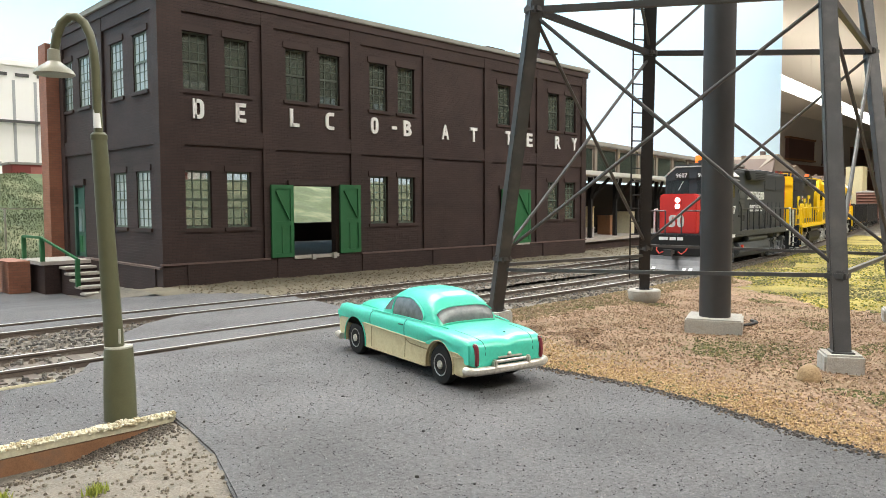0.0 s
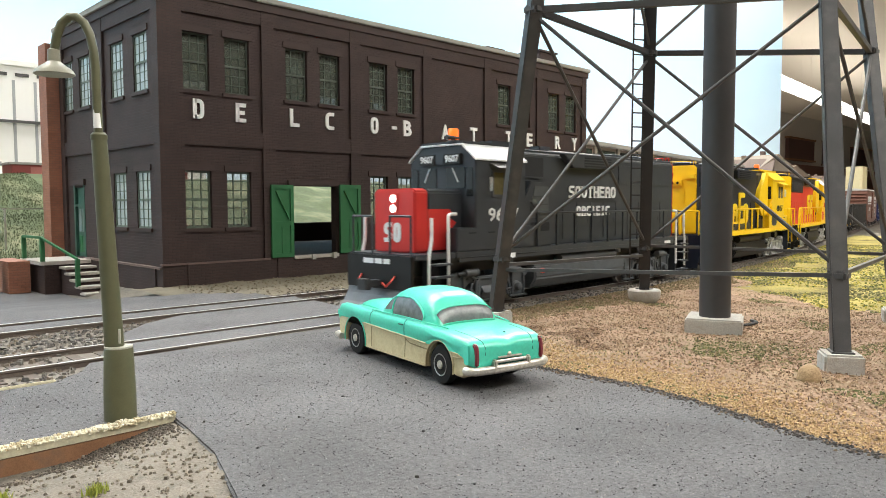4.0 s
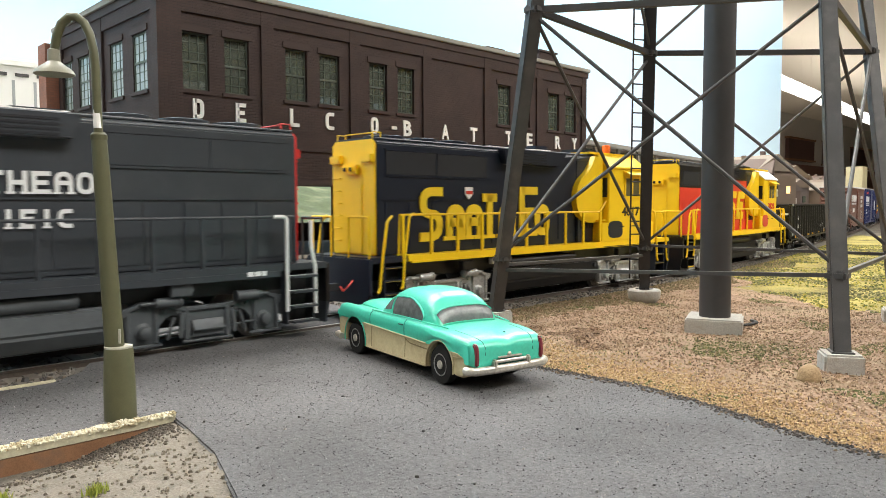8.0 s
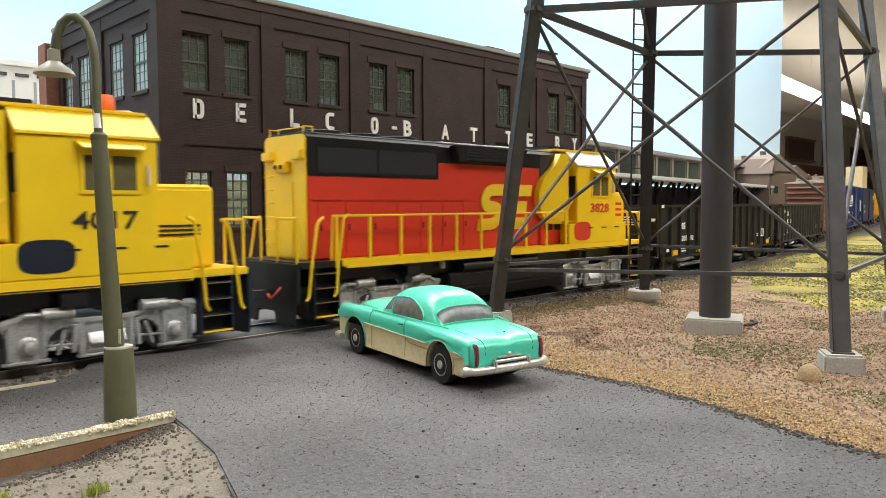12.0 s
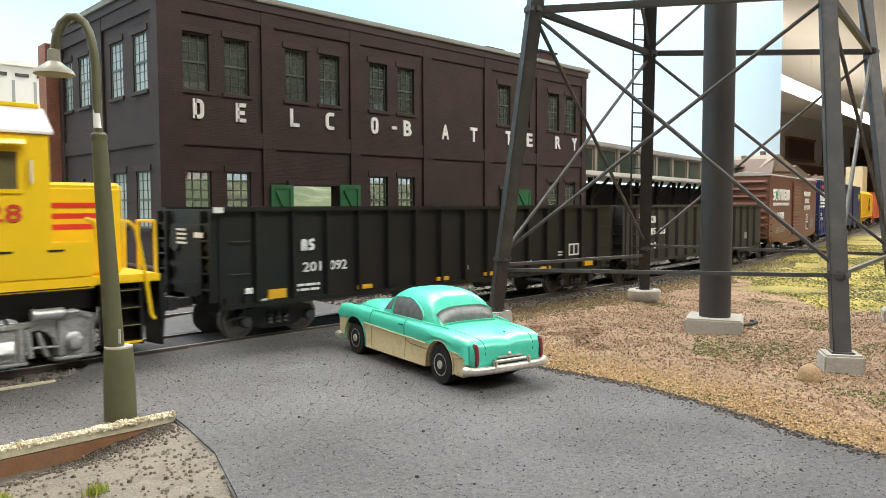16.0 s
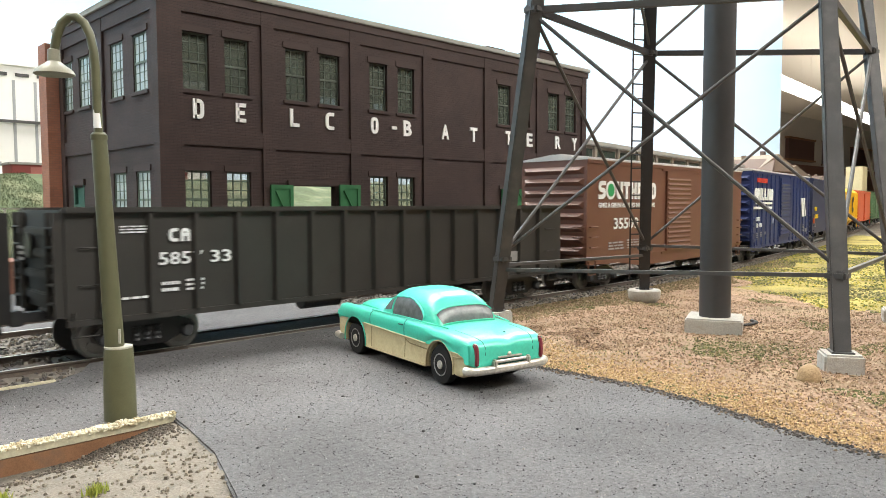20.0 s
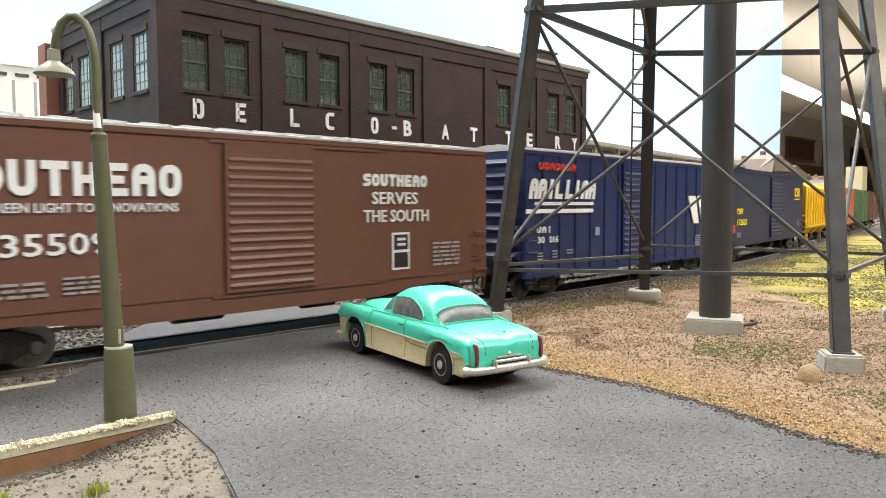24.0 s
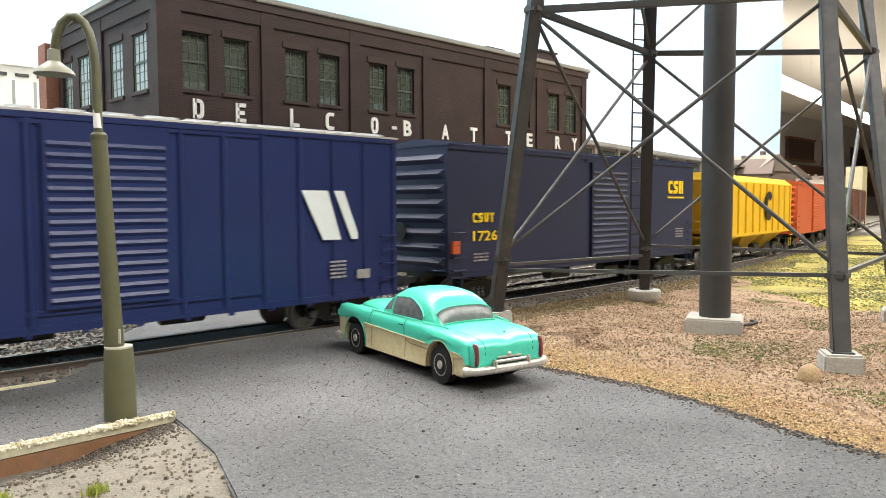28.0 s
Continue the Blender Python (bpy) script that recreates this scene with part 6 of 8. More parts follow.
sp = loco("dark grey hood diesel locomotive with scarlet nose", 39.45, 0, SPG, SPG, SPG, SPR, SPR, SPG, SPG, GEAR, "9607", LETW, True, (-6.1, -3.58, -4.74), (-5.5, 1.5, 2.7, 0.43), 0.27)
sf = loco("navy and yellow hood diesel locomotive with silver trucks", 57.5, 180, SFB, SFB, SFY, SFY, SFY, SFY, SFY, SILVER, "4017", LETK, True, (-6.2, -3.5, -5.22), (-5.76, 1.3, 2.76, 0.37))
ko = loco("red, black and yellow hood diesel locomotive with silver trucks", 75.52, 180, KOR, KOB, SFY, SFY, SFY, SFY, SFY, SILVER, "3828", LETR, False, (-6.2, -3.6, -5.1), (-5.68, 1.2, 2.93, 0.34))

marks("sruthear", 0.45, 0.415, sp, LETW, M(-0.45, -1.03, 3.47), "name_mark", stroke=0.2, fill=0.84, serif=0.5)
marks("racpepc", 0.38, 0.338, sp, LETW, M(0.05, -1.03, 2.79), "name_mark", stroke=0.22, fill=0.82, serif=0.5)
marks("sr", 0.6, 0.42, sp, LETW, M(-8.205, 0.42, 2.1, -90), "nose_mark", stroke=0.22)
part("data_plate", Shape().box(-4.75, -1.56, 1.5, -4.25, -1.53, 1.66), LETW, sp)
stripes(1, 0.5, 0.22, sp, LETW, M(6.0, -1.54, 1.5), seed=5)


def yellow_face(lo, hoodm, ox, ow, oh):
    """The yellow rounded panel where the cab's colour runs into the hood."""
    for s in (-1, 1):
        y = s * 1.0
        pts = [(-3.4, 2.53)] + [(-2.55 + 0.90 * math.cos(t), 3.45 + 0.92 * math.sin(t)) for t in np.linspace(-math.pi / 2, math.pi * 0.3, 14)] + [(-2.3, 4.38), (-2.6, 4.62), (-2.9, 5.04), (-3.4, 5.04)]
        part("colour_panel", Shape().prism(pts, min(y, y + s * 0.24), max(y, y + s * 0.24)), SFY, lo, "yellow rounded colour panel", bevel=0.01)
        disc = [(ox + ow * math.copysign(abs(math.cos(t)) ** 0.6, math.cos(t)), 2.25 + oh * math.copysign(abs(math.sin(t)) ** 0.6, math.sin(t))) for t in np.linspace(0, math.tau, 33)[:-1]]
        part("cab_disc", Shape().prism(disc, s * 1.475 - 0.008, s * 1.475 + 0.008), hoodm, lo, "dark rounded patch under the cab")
        for k in range(4):
            part("cab_step", Shape().box(-3.35, s * 1.2, 1.85 + k * 0.25, -2.95, s * 1.44, 1.89 + k * 0.25), SFY, lo)


yellow_face(sf, SFB, -3.98, 0.52, 0.33)
yellow_face(ko, KOR, -3.95, 0.52, 0.34)
hood_cover(ko, KOB, 4.5)
# the side of the turned engines that faces the road is +y in their own space
for k, u, w, h in (("s", 6.12, 0.98, 1.62), ("a", 5.0, 0.86, 1.1), ("a", 4.14, 0.84, 1.1), ("t", 3.32, 0.7, 1.45), ("a", 2.5, 0.86, 1.1), ("e", 1.44, 1.02, 1.7), ("r", 0.58, 0.86, 1.1)):
    marks(k, h, w, sf, LETY, M(u, 1.03, 2.14, 180), "name_mark", stroke=0.27 / h, fill=0.97, lift=0.03, serif=0.45)
part("herald", Shape().prism([(4.14, 3.78), (4.14, 3.56), (3.97, 3.4), (3.8, 3.56), (3.8, 3.78)], 1.0, 1.045), LETW, sf, "small white shield")
part("herald_band", Shape().box(3.82, 1.045, 3.56, 4.12, 1.055, 3.66), LETR, sf)
marks("s", 1.5, 1.3, ko, LETY, M(1.3, 1.03, 2.4, 180), "name_mark", stroke=0.25, fill=0.85, lift=0.03, slant=0.2)
marks("e", 1.5, 1.3, ko, LETY, M(-0.1, 1.03, 2.4, 180), "name_mark", stroke=0.26, fill=0.85, lift=0.03, slant=0.2)
for s in (-1, 1):
    part("black_band", Shape().box(3.0, s * 0.99 - 0.012, 4.0, 7.72, s * 0.99 + 0.012, 5.0), KOB, ko, "black upper hood band")
    for k in range(3):
        part("nose_stripe", Shape().box(-7.5, s * 0.905 - 0.006, 2.75 + k * 0.22, -6.25, s * 0.905 + 0.006, 2.86 + k * 0.22), KOR, ko, "red nose stripe")
        part("nose_louvre", Shape().box(-7.4, s * 0.905 - 0.02, 2.55 + k * 0.1, -6.3, s * 0.905 + 0.02, 2.6 + k * 0.1), LETK, sf)

GONB = mat("black_gondola_paint", (0.0065, 0.0065, 0.007), 0.5, vary=0.2, scale=0.8, bump=0.05, dirt=(0.02, 0.02, 0.019))
GONG = mat("brown_black_gondola_paint", (0.029, 0.027, 0.024), 0.6, vary=0.2, scale=0.8, bump=0.05, dirt=(0.04, 0.036, 0.032))
BOXBR = mat("oxide_boxcar_paint", (0.15, 0.066, 0.045), 0.42, vary=0.1, scale=0.8, bump=0.05, dirt=(0.115, 0.055, 0.04))
BOXBL = mat("blue_boxcar_paint", (0.0115, 0.0235, 0.105), 0.4, vary=0.1, scale=0.8, bump=0.05)
BOXNV = mat("navy_boxcar_paint", (0.018, 0.024, 0.066), 0.5, vary=0.12, scale=0.8, bump=0.05)
HOPY = mat("yellow_hopper_paint", (0.75, 0.46, 0.02), 0.5, vary=0.1, scale=0.8)
BOXOR = mat("orange_red_boxcar_paint", (0.55, 0.10, 0.03), 0.5, vary=0.1, scale=0.8)
BOXGR = mat("green_boxcar_paint", (0.07, 0.14, 0.06), 0.5, vary=0.1, scale=0.8)
REFL = mat("yellow_reflector", (0.75, 0.42, 0.02), 0.4, vary=0.05, bump=0)
BLUEP = mat("blue_placard", (0.03, 0.05, 0.2), 0.5, bump=0)
GREEND = mat("green_disc_paint", (0.02, 0.30, 0.10), 0.5, vary=0.03, bump=0)


def ends_and_gear(c, half, m, ztop):
    part("underframe", Shape().box(-half, -0.35, 0.85, half, 0.35, 1.15), KOB, c)
    part("bolster", Shape().box(-half + 1.5, -1.2, 0.88, -half + 2.1, 1.2, 1.1), KOB, c)
    part("bolster", Shape().box(half - 2.1, -1.2, 0.88, half - 1.5, 1.2, 1.1), KOB, c)
    for s in (-1, 1):
        coupler(c, s * half, s)
        freight_truck(c, s * (half - 1.72))
    part("brake_cylinder", Shape().tube((1.2, -0.9, 0.75), (2.2, -0.9, 0.75), 0.2, n=12), KOB, c)
    part("air_reservoir", Shape().tube((-2.2, -0.8, 0.75), (-1.0, -0.8, 0.75), 0.22, n=12), KOB, c)
    # brake wheel on the leading end
    part("brake_wheel", Shape().lathe([(0.28, -half - 0.16), (0.28, -half - 0.12), (0.22, -half - 0.12), (0.22, -half - 0.16)], 16, (0, 0.5, 2.4), "x"), KOB, c)
    low = ztop < 4
    for s in (-1, 1):
        for k in range(5 if low else 4):
            z = 1.25 + k * 0.38
            if low:                                   # open cars carry broad treads on their ends and thin grips on their sides
                for e in (-1, 1):
                    x0, x1 = sorted((e * (half + 0.02), e * (half + 0.2)))
                    part("end_tread", Shape().box(x0, s * 1.15 - 0.22, z, x1, s * 1.15 + 0.22, z + 0.045), m, c, bevel=0.01)
                    if k in (1, 3):
                        part("side_grip", Shape().path([(e * (half - 0.25), s * 1.45, z), (e * (half - 0.25), s * 1.5, z), (e * (half - 0.75), s * 1.5, z), (e * (half - 0.75), s * 1.45, z)], 0.014, 5), m, c)
                continue
            part("ladder_rung", Shape().path([(-half + 0.1, s * 1.5, z), (-half + 0.1, s * 1.58, z), (-half + 0.62, s * 1.58, z), (-half + 0.62, s * 1.5, z)], 0.025, 5), m, c)
            part("ladder_rung", Shape().path([(half - 0.1, s * 1.5, z), (half - 0.1, s * 1.58, z), (half - 0.62, s * 1.58, z), (half - 0.62, s * 1.5, z)], 0.025, 5), m, c)
            part("end_rung", Shape().path([(-half, s * 1.35, z), (-half - 0.1, s * 1.35, z), (-half - 0.1, s * 0.9, z), (-half, s * 0.9, z)], 0.025, 5), m, c)
        if low:
            for e in (-1, 1):
                for q in (0.92, 1.38):
                    part("ladder_stile", Shape().box(min(e * half, e * (half + 0.2)), s * q - 0.025, 1.0, max(e * half, e * (half + 0.2)), s * q + 0.025, ztop), m, c)
        part("stirrup", Shape().path([(-half + 0.12, s * 1.48, 1.1), (-half + 0.12, s * 1.48, 0.6), (-half + 0.6, s * 1.48, 0.6), (-half + 0.6, s * 1.48, 1.1)], 0.03, 5), m, c)
        part("stirrup", Shape().path([(half - 0.12, s * 1.48, 1.1), (half - 0.12, s * 1.48, 0.6), (half - 0.6, s * 1.48, 0.6), (half - 0.6, s * 1.48, 1.1)], 0.03, 5), m, c)


def gondola(label, place, m, ribs, zb, shift=0.9):
    c = thing("gondola_car", label, "freight car", M(place, Y1, 0))
    TRAIN.append((c, place, 0))
    h = 8.05
    zt = 3.1
    for s in (-1, 1):
        y0, y1 = sorted((s * 1.38, s * 1.44))
        part("side", Shape().prism([(-h, zb + 0.04), (-h, zt), (h, zt), (h, zb + 0.04), (h - 2.6, zb), (-h + 2.6, zb)], y0, y1), m, c)
        part("top_chord", Shape().box(-h, s * 1.45 - 0.12, zt - 0.02, h, s * 1.45 + 0.12, zt + 0.1), m, c, bevel=0.02)
        for k in range(ribs):
            x = -h + shift + (2 * h - 1.8) * k / (ribs - 1)
            y = s * 1.5
            part("side_rib", Shape().prism([(x - 0.1, y - s * 0.06), (x - 0.05, y + s * 0.06), (x + 0.05, y + s * 0.06), (x + 0.1, y - s * 0.06)], zb + 0.1, zt - 0.02, "z"), m, c)
        part("bottom_chord", Shape().box(-h, s * 1.45 - 0.05, zb - 0.02, h, s * 1.45 + 0.07, zb + 0.1), m, c)
    for s in (-1, 1):
        part("end_wall", Shape().box(s * h - 0.06, -1.38, 1.1, s * h + 0.02, 1.38, zt + 0.05), m, c)
        for k in range(4):
            z = 1.35 + k * 0.45
            part("end_rib", Shape().prism([(-1.36, z - 0.09), (-1.36, z + 0.09), (1.36, z + 0.09), (1.36, z - 0.09)], min(s * h, s * (h + 0.13)), max(s * h, s * (h + 0.13)), "x"), m, c, bevel=0.03)
    part("floor", Shape().box(-h, -1.38, 1.1, h, 1.38, 1.2), m, c)
    ends_and_gear(c, h, m, zt)
    return c


FAINTW = mat("dull_white_print", (0.45, 0.44, 0.43), 0.6, vary=0.2, bump=0)
ns = gondola("black steel gondola car with yellow reflectors", 93.25, GONB, 15, 0.84, 0.94)
cr = gondola("weathered brown-black steel gondola car", 110.5, GONG, 15, 0.84, 0.68)
bare = {ch.name for g in (ns, cr) for ch in g.children}
marks("as", 0.29, 0.22, ns, LETW, M(-5.72, -1.47, 2.1), "reporting_mark", stroke=0.24)
lettering("201", 0.25, 0.55, ns, LETW, M(-5.68, -1.47, 1.56), "road_number")
lettering("092", 0.25, 0.55, ns, LETW, M(-4.86, -1.47, 1.56), "road_number")
stripes(2, 0.76, 0.24, ns, LETW, M(-5.94, -1.47, 1.06), seed=2)
part("corner_plate", Shape().box(-8.1, -1.58, 3.06, -7.86, -1.57, 3.19), LETW, ns)
part("tread_plate", Shape().box(-8.28, -1.36, 2.5, -8.26, -0.95, 2.62), LETW, ns)
stripes(4, 0.5, 0.42, ns, LETW, M(-8.2, 0.1, 2.3, -90), seed=8)
stripes(1, 0.4, 0.1, ns, LETW, M(-6.95, -1.47, 0.92), seed=18)
for i, (x, z0, z1) in enumerate(((-6.7, 0.98, 1.2), (-4.0, 0.99, 1.1), (-1.07, 0.99, 1.1), (1.03, 0.99, 1.1), (3.94, 0.99, 1.1), (6.5, 0.98, 1.2))):
    part("reflector", Shape().box(x, -1.53, z0, x + 0.5, -1.455, z1), REFL, ns, "yellow reflective plate")
for x, z in ((-7.3, 1.15), (0.12, 1.24), (3.2, 1.24), (7.2, 1.15)):
    part("data_plate", Shape().box(x, -1.49, z, x + 0.2, -1.455, z + 0.13), LETW, ns)
part("data_stencil", Shape().box(5.6, -1.47, 1.4, 6.2, -1.45, 1.45).box(5.6, -1.47, 1.77, 6.2, -1.45, 1.82).box(5.6, -1.47, 1.45, 5.65, -1.45, 1.77).box(6.15, -1.47, 1.45, 6.2, -1.45, 1.77).box(5.88, -1.47, 1.45, 5.93, -1.45, 1.77), LETW, ns)
stripes(2, 0.4, 0.2, ns, LETW, M(4.95, -1.47, 1.4), seed=12)
marks("ca", 0.29, 0.27, cr, LETW, M(-5.67, -1.47, 2.45), "reporting_mark", stroke=0.24)
lettering("5857", 0.28, 1.0, cr, LETW, M(-5.9, -1.47, 1.95), "road_number")
lettering("33", 0.28, 0.5, cr, LETW, M(-4.71, -1.47, 1.95), "road_number")
stripes(2, 0.4, 0.28, cr, LETW, M(-5.85, -1.47, 1.34), seed=4)
stripes(3, 0.42, 0.3, cr, LETW, M(-5.3, -1.47, 1.34), seed=7)
stripes(3, 0.4, 0.35, cr, FAINTW, M(-8.2, 0.1, 2.1, -90), seed=19)
stripes(3, 0.6, 0.18, cr, LETW, M(-6.7, -1.47, 2.65), seed=9)
stripes(1, 0.6, 0.1, cr, LETW, M(-6.7, -1.47, 1.25), seed=11)
part("data_stencil", Shape().box(5.73, -1.47, 1.38, 6.16, -1.455, 1.7), mat("grey_stencil", (0.3, 0.3, 0.3), 0.6), cr)


for g in (ns, cr):                                 # the markings sit towards the leading end
    for ch in g.children:
        if ch.name not in bare:
            ch.location.x -= (0.13 if g is ns else 0.28) * K


FAINT = mat("faded_print", (0.33, 0.31, 0.31), 0.6, vary=0.3, bump=0)


def boxcar(label, place, m, ribbed, door, roofm, zb=1.15, drop=0.0, zt=4.85, h=7.72):
    """door: (x0, x1, number of leaves)."""
    c = thing("boxcar", label, "freight car", M(place, Y1, 0))
    TRAIN.append((c, place, 0))
    w = 1.46
    if drop:
        poly = [(-h, 0.98), (-h, zt), (h, zt), (h, 0.98), (5.2, 0.93), (3.4, 0.72), (-3.4, 0.72), (-5.2, 0.93)]
    else:
        poly = [(-h, zb), (-h, zt), (h, zt), (h, zb)]
    for s in (-1, 1):
        y0, y1 = sorted((s * (w - 0.06), s * w))
        part("side", Shape().prism(poly, y0, y1), m, c)
        part("roof_rail", Shape().box(-h, s * w - 0.04, zt - 0.12, h, s * w + 0.05, zt + 0.02), m, c)
        if ribbed:
            for k in range(16):
                x = -h + 0.12 + (2 * h - 0.24) * k / 15
                if door[0] - 0.1 < x < door[1] + 0.1:
                    continue
                part("side_post", Shape().prism([(x - 0.1, s * (w - 0.01)), (x - 0.05, s * (w + 0.06)), (x + 0.05, s * (w + 0.06)), (x + 0.1, s * (w - 0.01))], zb + 0.05, zt - 0.12, "z"), m, c)
            part("side_sill", Shape().box(-h, s * w - 0.03, zb - 0.05, h, s * w + 0.07, zb + 0.11), m, c)
            for k in range(14):
                x = -h + 0.8 + k * (2 * h - 1.6) / 13
                part("rivet_tab", Shape().box(x - 0.06, s * w - 0.03, zb - 0.12, x + 0.06, s * w + 0.05, zb - 0.05), m, c)
        else:
            part("side_sill", Shape().box(-h, s * w - 0.03, 1.16, h, s * w + 0.02, 1.22), m, c)
        leaves = door[2]
        dw = (door[1] - door[0]) / leaves
        for q in range(leaves):
            a = door[0] + q * dw
            d = part("door", Shape().box(a + 0.03, s * w + (0.0 if s > 0 else -0.1), 1.2, a + dw - 0.03, s * w + (0.1 if s > 0 else 0.0), zt - 0.22), m, c, "sliding steel door", bevel=0.015)
            for k in range(15):
                z = 1.36 + k * (zt - 1.75) / 15
                part("door_rib", Shape().add([(a + 0.12, s * (w + 0.1), z - 0.07), (a + dw - 0.12, s * (w + 0.1), z - 0.07), (a + dw - 0.14, s * (w + 0.14), z), (a + 0.14, s * (w + 0.14), z), (a + 0.12, s * (w + 0.1), z + 0.07), (a + dw - 0.12, s * (w + 0.1), z + 0.07)], [(0, 1, 2, 3), (3, 2, 5, 4), (0, 3, 4), (1, 5, 2)]), m, d)
        for z0, z1 in ((zt - 0.22, zt - 0.14), (1.1, 1.2)):
            part("door_track", Shape().box(door[0] - 0.3, s * w - 0.04, z0, door[1] + 2.2, s * w + 0.1, z1), m, c)
    rf = Shape().prism([(-w - 0.05, zt), (-w - 0.05, zt + 0.05), (0, zt + 0.24), (w + 0.05, zt + 0.05), (w + 0.05, zt)], -h - 0.04, h + 0.04, "x")
    part("roof", rf, roofm, c)
    for k in range(16):
        x = -h + 0.5 + k * (2 * h - 1.0) / 15
        part("roof_seam", Shape().prism([(-w - 0.02, zt + 0.05), (0, zt + 0.24), (w + 0.02, zt + 0.05), (w + 0.02, zt + 0.1), (0, zt + 0.29), (-w - 0.02, zt + 0.1)], x - 0.04, x + 0.04, "x"), roofm, c)
    for s in (-1, 1):
        part("end_wall", Shape().prism([(-w + 0.06, 1.15), (-w + 0.06, zt), (0, zt + 0.2), (w - 0.06, zt), (w - 0.06, 1.15)], min(s * h, s * (h - 0.06)), max(s * h, s * (h - 0.06)), "x"), m, c)
        for k in range(8):
            z = 1.35 + k * (zt - 1.45) / 8
            x0, x1 = s * h, s * (h + 0.14)
            part("end_corrugation", Shape().add([(x0, -w + 0.12, z), (x0, w - 0.12, z), (x1, w - 0.3, z + 0.14), (x1, -w + 0.3, z + 0.14), (x0, -w + 0.12, z + 0.28), (x0, w - 0.12, z + 0.28)], [(0, 1, 2, 3), (3, 2, 5, 4), (0, 3, 4), (1, 5, 2)]), m, c)
    part("floor", Shape().box(-h, -w + 0.06, 1.1, h, w - 0.06, 1.2), KOB, c)
    ends_and_gear(c, h, m, zt)
    return c


so = boxcar("oxide brown boxcar with white lettering and pale roof", 127.87, BOXBR, False, (-1.25, 1.28, 1), GALV, 1.15, 0.3, 4.87)
mr = boxcar("blue ribbed boxcar with white stripe emblem", 144.97, BOXBL, True, (-1.32, 1.25, 1), GALV, 0.80, 0.0, 5.03)
cs = boxcar("navy blue boxcar with yellow lettering", 162.7, BOXNV, False, (-0.45, 2.2, 1), BOXNV, 1.0, 0.0, 5.0, 8.1)
marks("s", 0.68, 0.58, so, LETW, M(-6.94, -1.49, 3.43), "name_mark", stroke=0.24, fill=0.9)
part("name_mark", Shape().lathe([(0.36, -1.49), (0.36, -1.475)], 28, (-6.0, 0, 3.77), "y"), LETW, so)
part("green_disc", Shape().lathe([(0.25, -1.5), (0.25, -1.485)], 28, (-6.0, 0, 3.77), "y"), GREEND, so, "green disc in the lettering")
marks("uthear", 0.68, 0.575, so, LETW, M(-5.58, -1.49, 3.43), "name_mark", stroke=0.24, fill=0.84)
lettering("GIVES A GREEN LIGHT TO INNOVATIONS", 0.19, 4.63, so, LETW, M(-6.92, -1.49, 3.1), "slogan")
lettering("35509", 0.44, 2.0, so, LETW, M(-5.76, -1.49, 2.26), "road_number")
stripes(3, 1.2, 0.35, so, FAINT, M(-6.15, -1.49, 1.45), seed=21)
stripes(4, 1.1, 0.4, so, FAINT, M(-4.68, -1.49, 1.45), seed=22)
marks("sruthear", 0.33, 0.295, so, LETW, M(2.82, -1.49, 3.74), "name_mark", stroke=0.26, fill=0.84)
lettering("SERVES", 0.34, 1.67, so, LETW, M(3.11, -1.49, 3.25), "slogan")
lettering("THE SOUTH", 0.34, 2.38, so, LETW, M(2.82, -1.49, 2.76), "slogan")
pl = part("placard", Shape().box(3.82, -1.49, 1.42, 4.46, -1.462, 2.46), LETW, so, "white-framed black service placard")
part("placard_panel", Shape().box(3.88, -1.5, 1.98, 4.4, -1.491, 2.4), LETK, pl)
part("placard_panel", Shape().box(3.88, -1.5, 1.48, 4.4, -1.491, 1.9), LETK, pl)
stripes(2, 0.3, 0.3, pl, LETW, M(4.0, -1.503, 2.05), seed=26, lift=0.004)
stripes(6, 1.1, 0.75, so, FAINT, M(5.38, -1.49, 1.42), seed=25)
# emblem and name of the blue car
marks("urarara", 0.26, 0.33, mr, LETR, M(-6.97, -1.53, 4.4), "name_mark", stroke=0.3, fill=0.85, slant=0.25)
marks("aapl", 0.68, 0.5, mr, LETW, M(-7.5, -1.53, 3.42), "name_mark", stroke=0.26, fill=0.92, slant=0.18)
marks("lpaa", 0.68, 0.5, mr, LETW, M(-5.36, -1.53, 3.42), "name_mark", stroke=0.26, fill=0.92, slant=0.18)
for x0, x1, z0, z1 in ((-7.13, -5.53, 3.2, 3.32), (-5.39, -3.48, 3.2, 3.32), (-7.64, -3.49, 2.93, 3.07)):
    part("stripe", Shape().box(x0, -1.545, z0, x1, -1.5, z1), LETW, mr)
marks("uap", 0.22, 0.31, mr, LETW, M(-7.04, -1.53, 2.26), "reporting_mark", stroke=0.25)
lettering("30", 0.23, 0.4, mr, LETW, M(-6.98, -1.53, 1.91), "road_number")
lettering("016", 0.23, 0.55, mr, LETW, M(-6.3, -1.53, 1.91), "road_number")
stripes(3, 0.3, 0.3, mr, FAINT, M(-6.98, -1.53, 1.32), seed=31)
stripes(3, 0.3, 0.3, mr, FAINT, M(-6.1, -1.53, 1.36), seed=33)
stripes(2, 0.4, 0.2, mr, FAINT, M(-5.2, -1.53, 1.45), seed=32)
part("data_stencil", Shape().box(-3.32, -1.54, 2.07, -3.02, -1.5, 2.38), mat("pale_stencil", (0.3, 0.33, 0.45), 0.5), mr)
part("emblem", Shape().prism([(4.57, 3.6), (5.35, 3.6), (5.75, 2.34), (5.2, 2.34)], -1.545, -1.5), LETW, mr, "white slanted emblem")
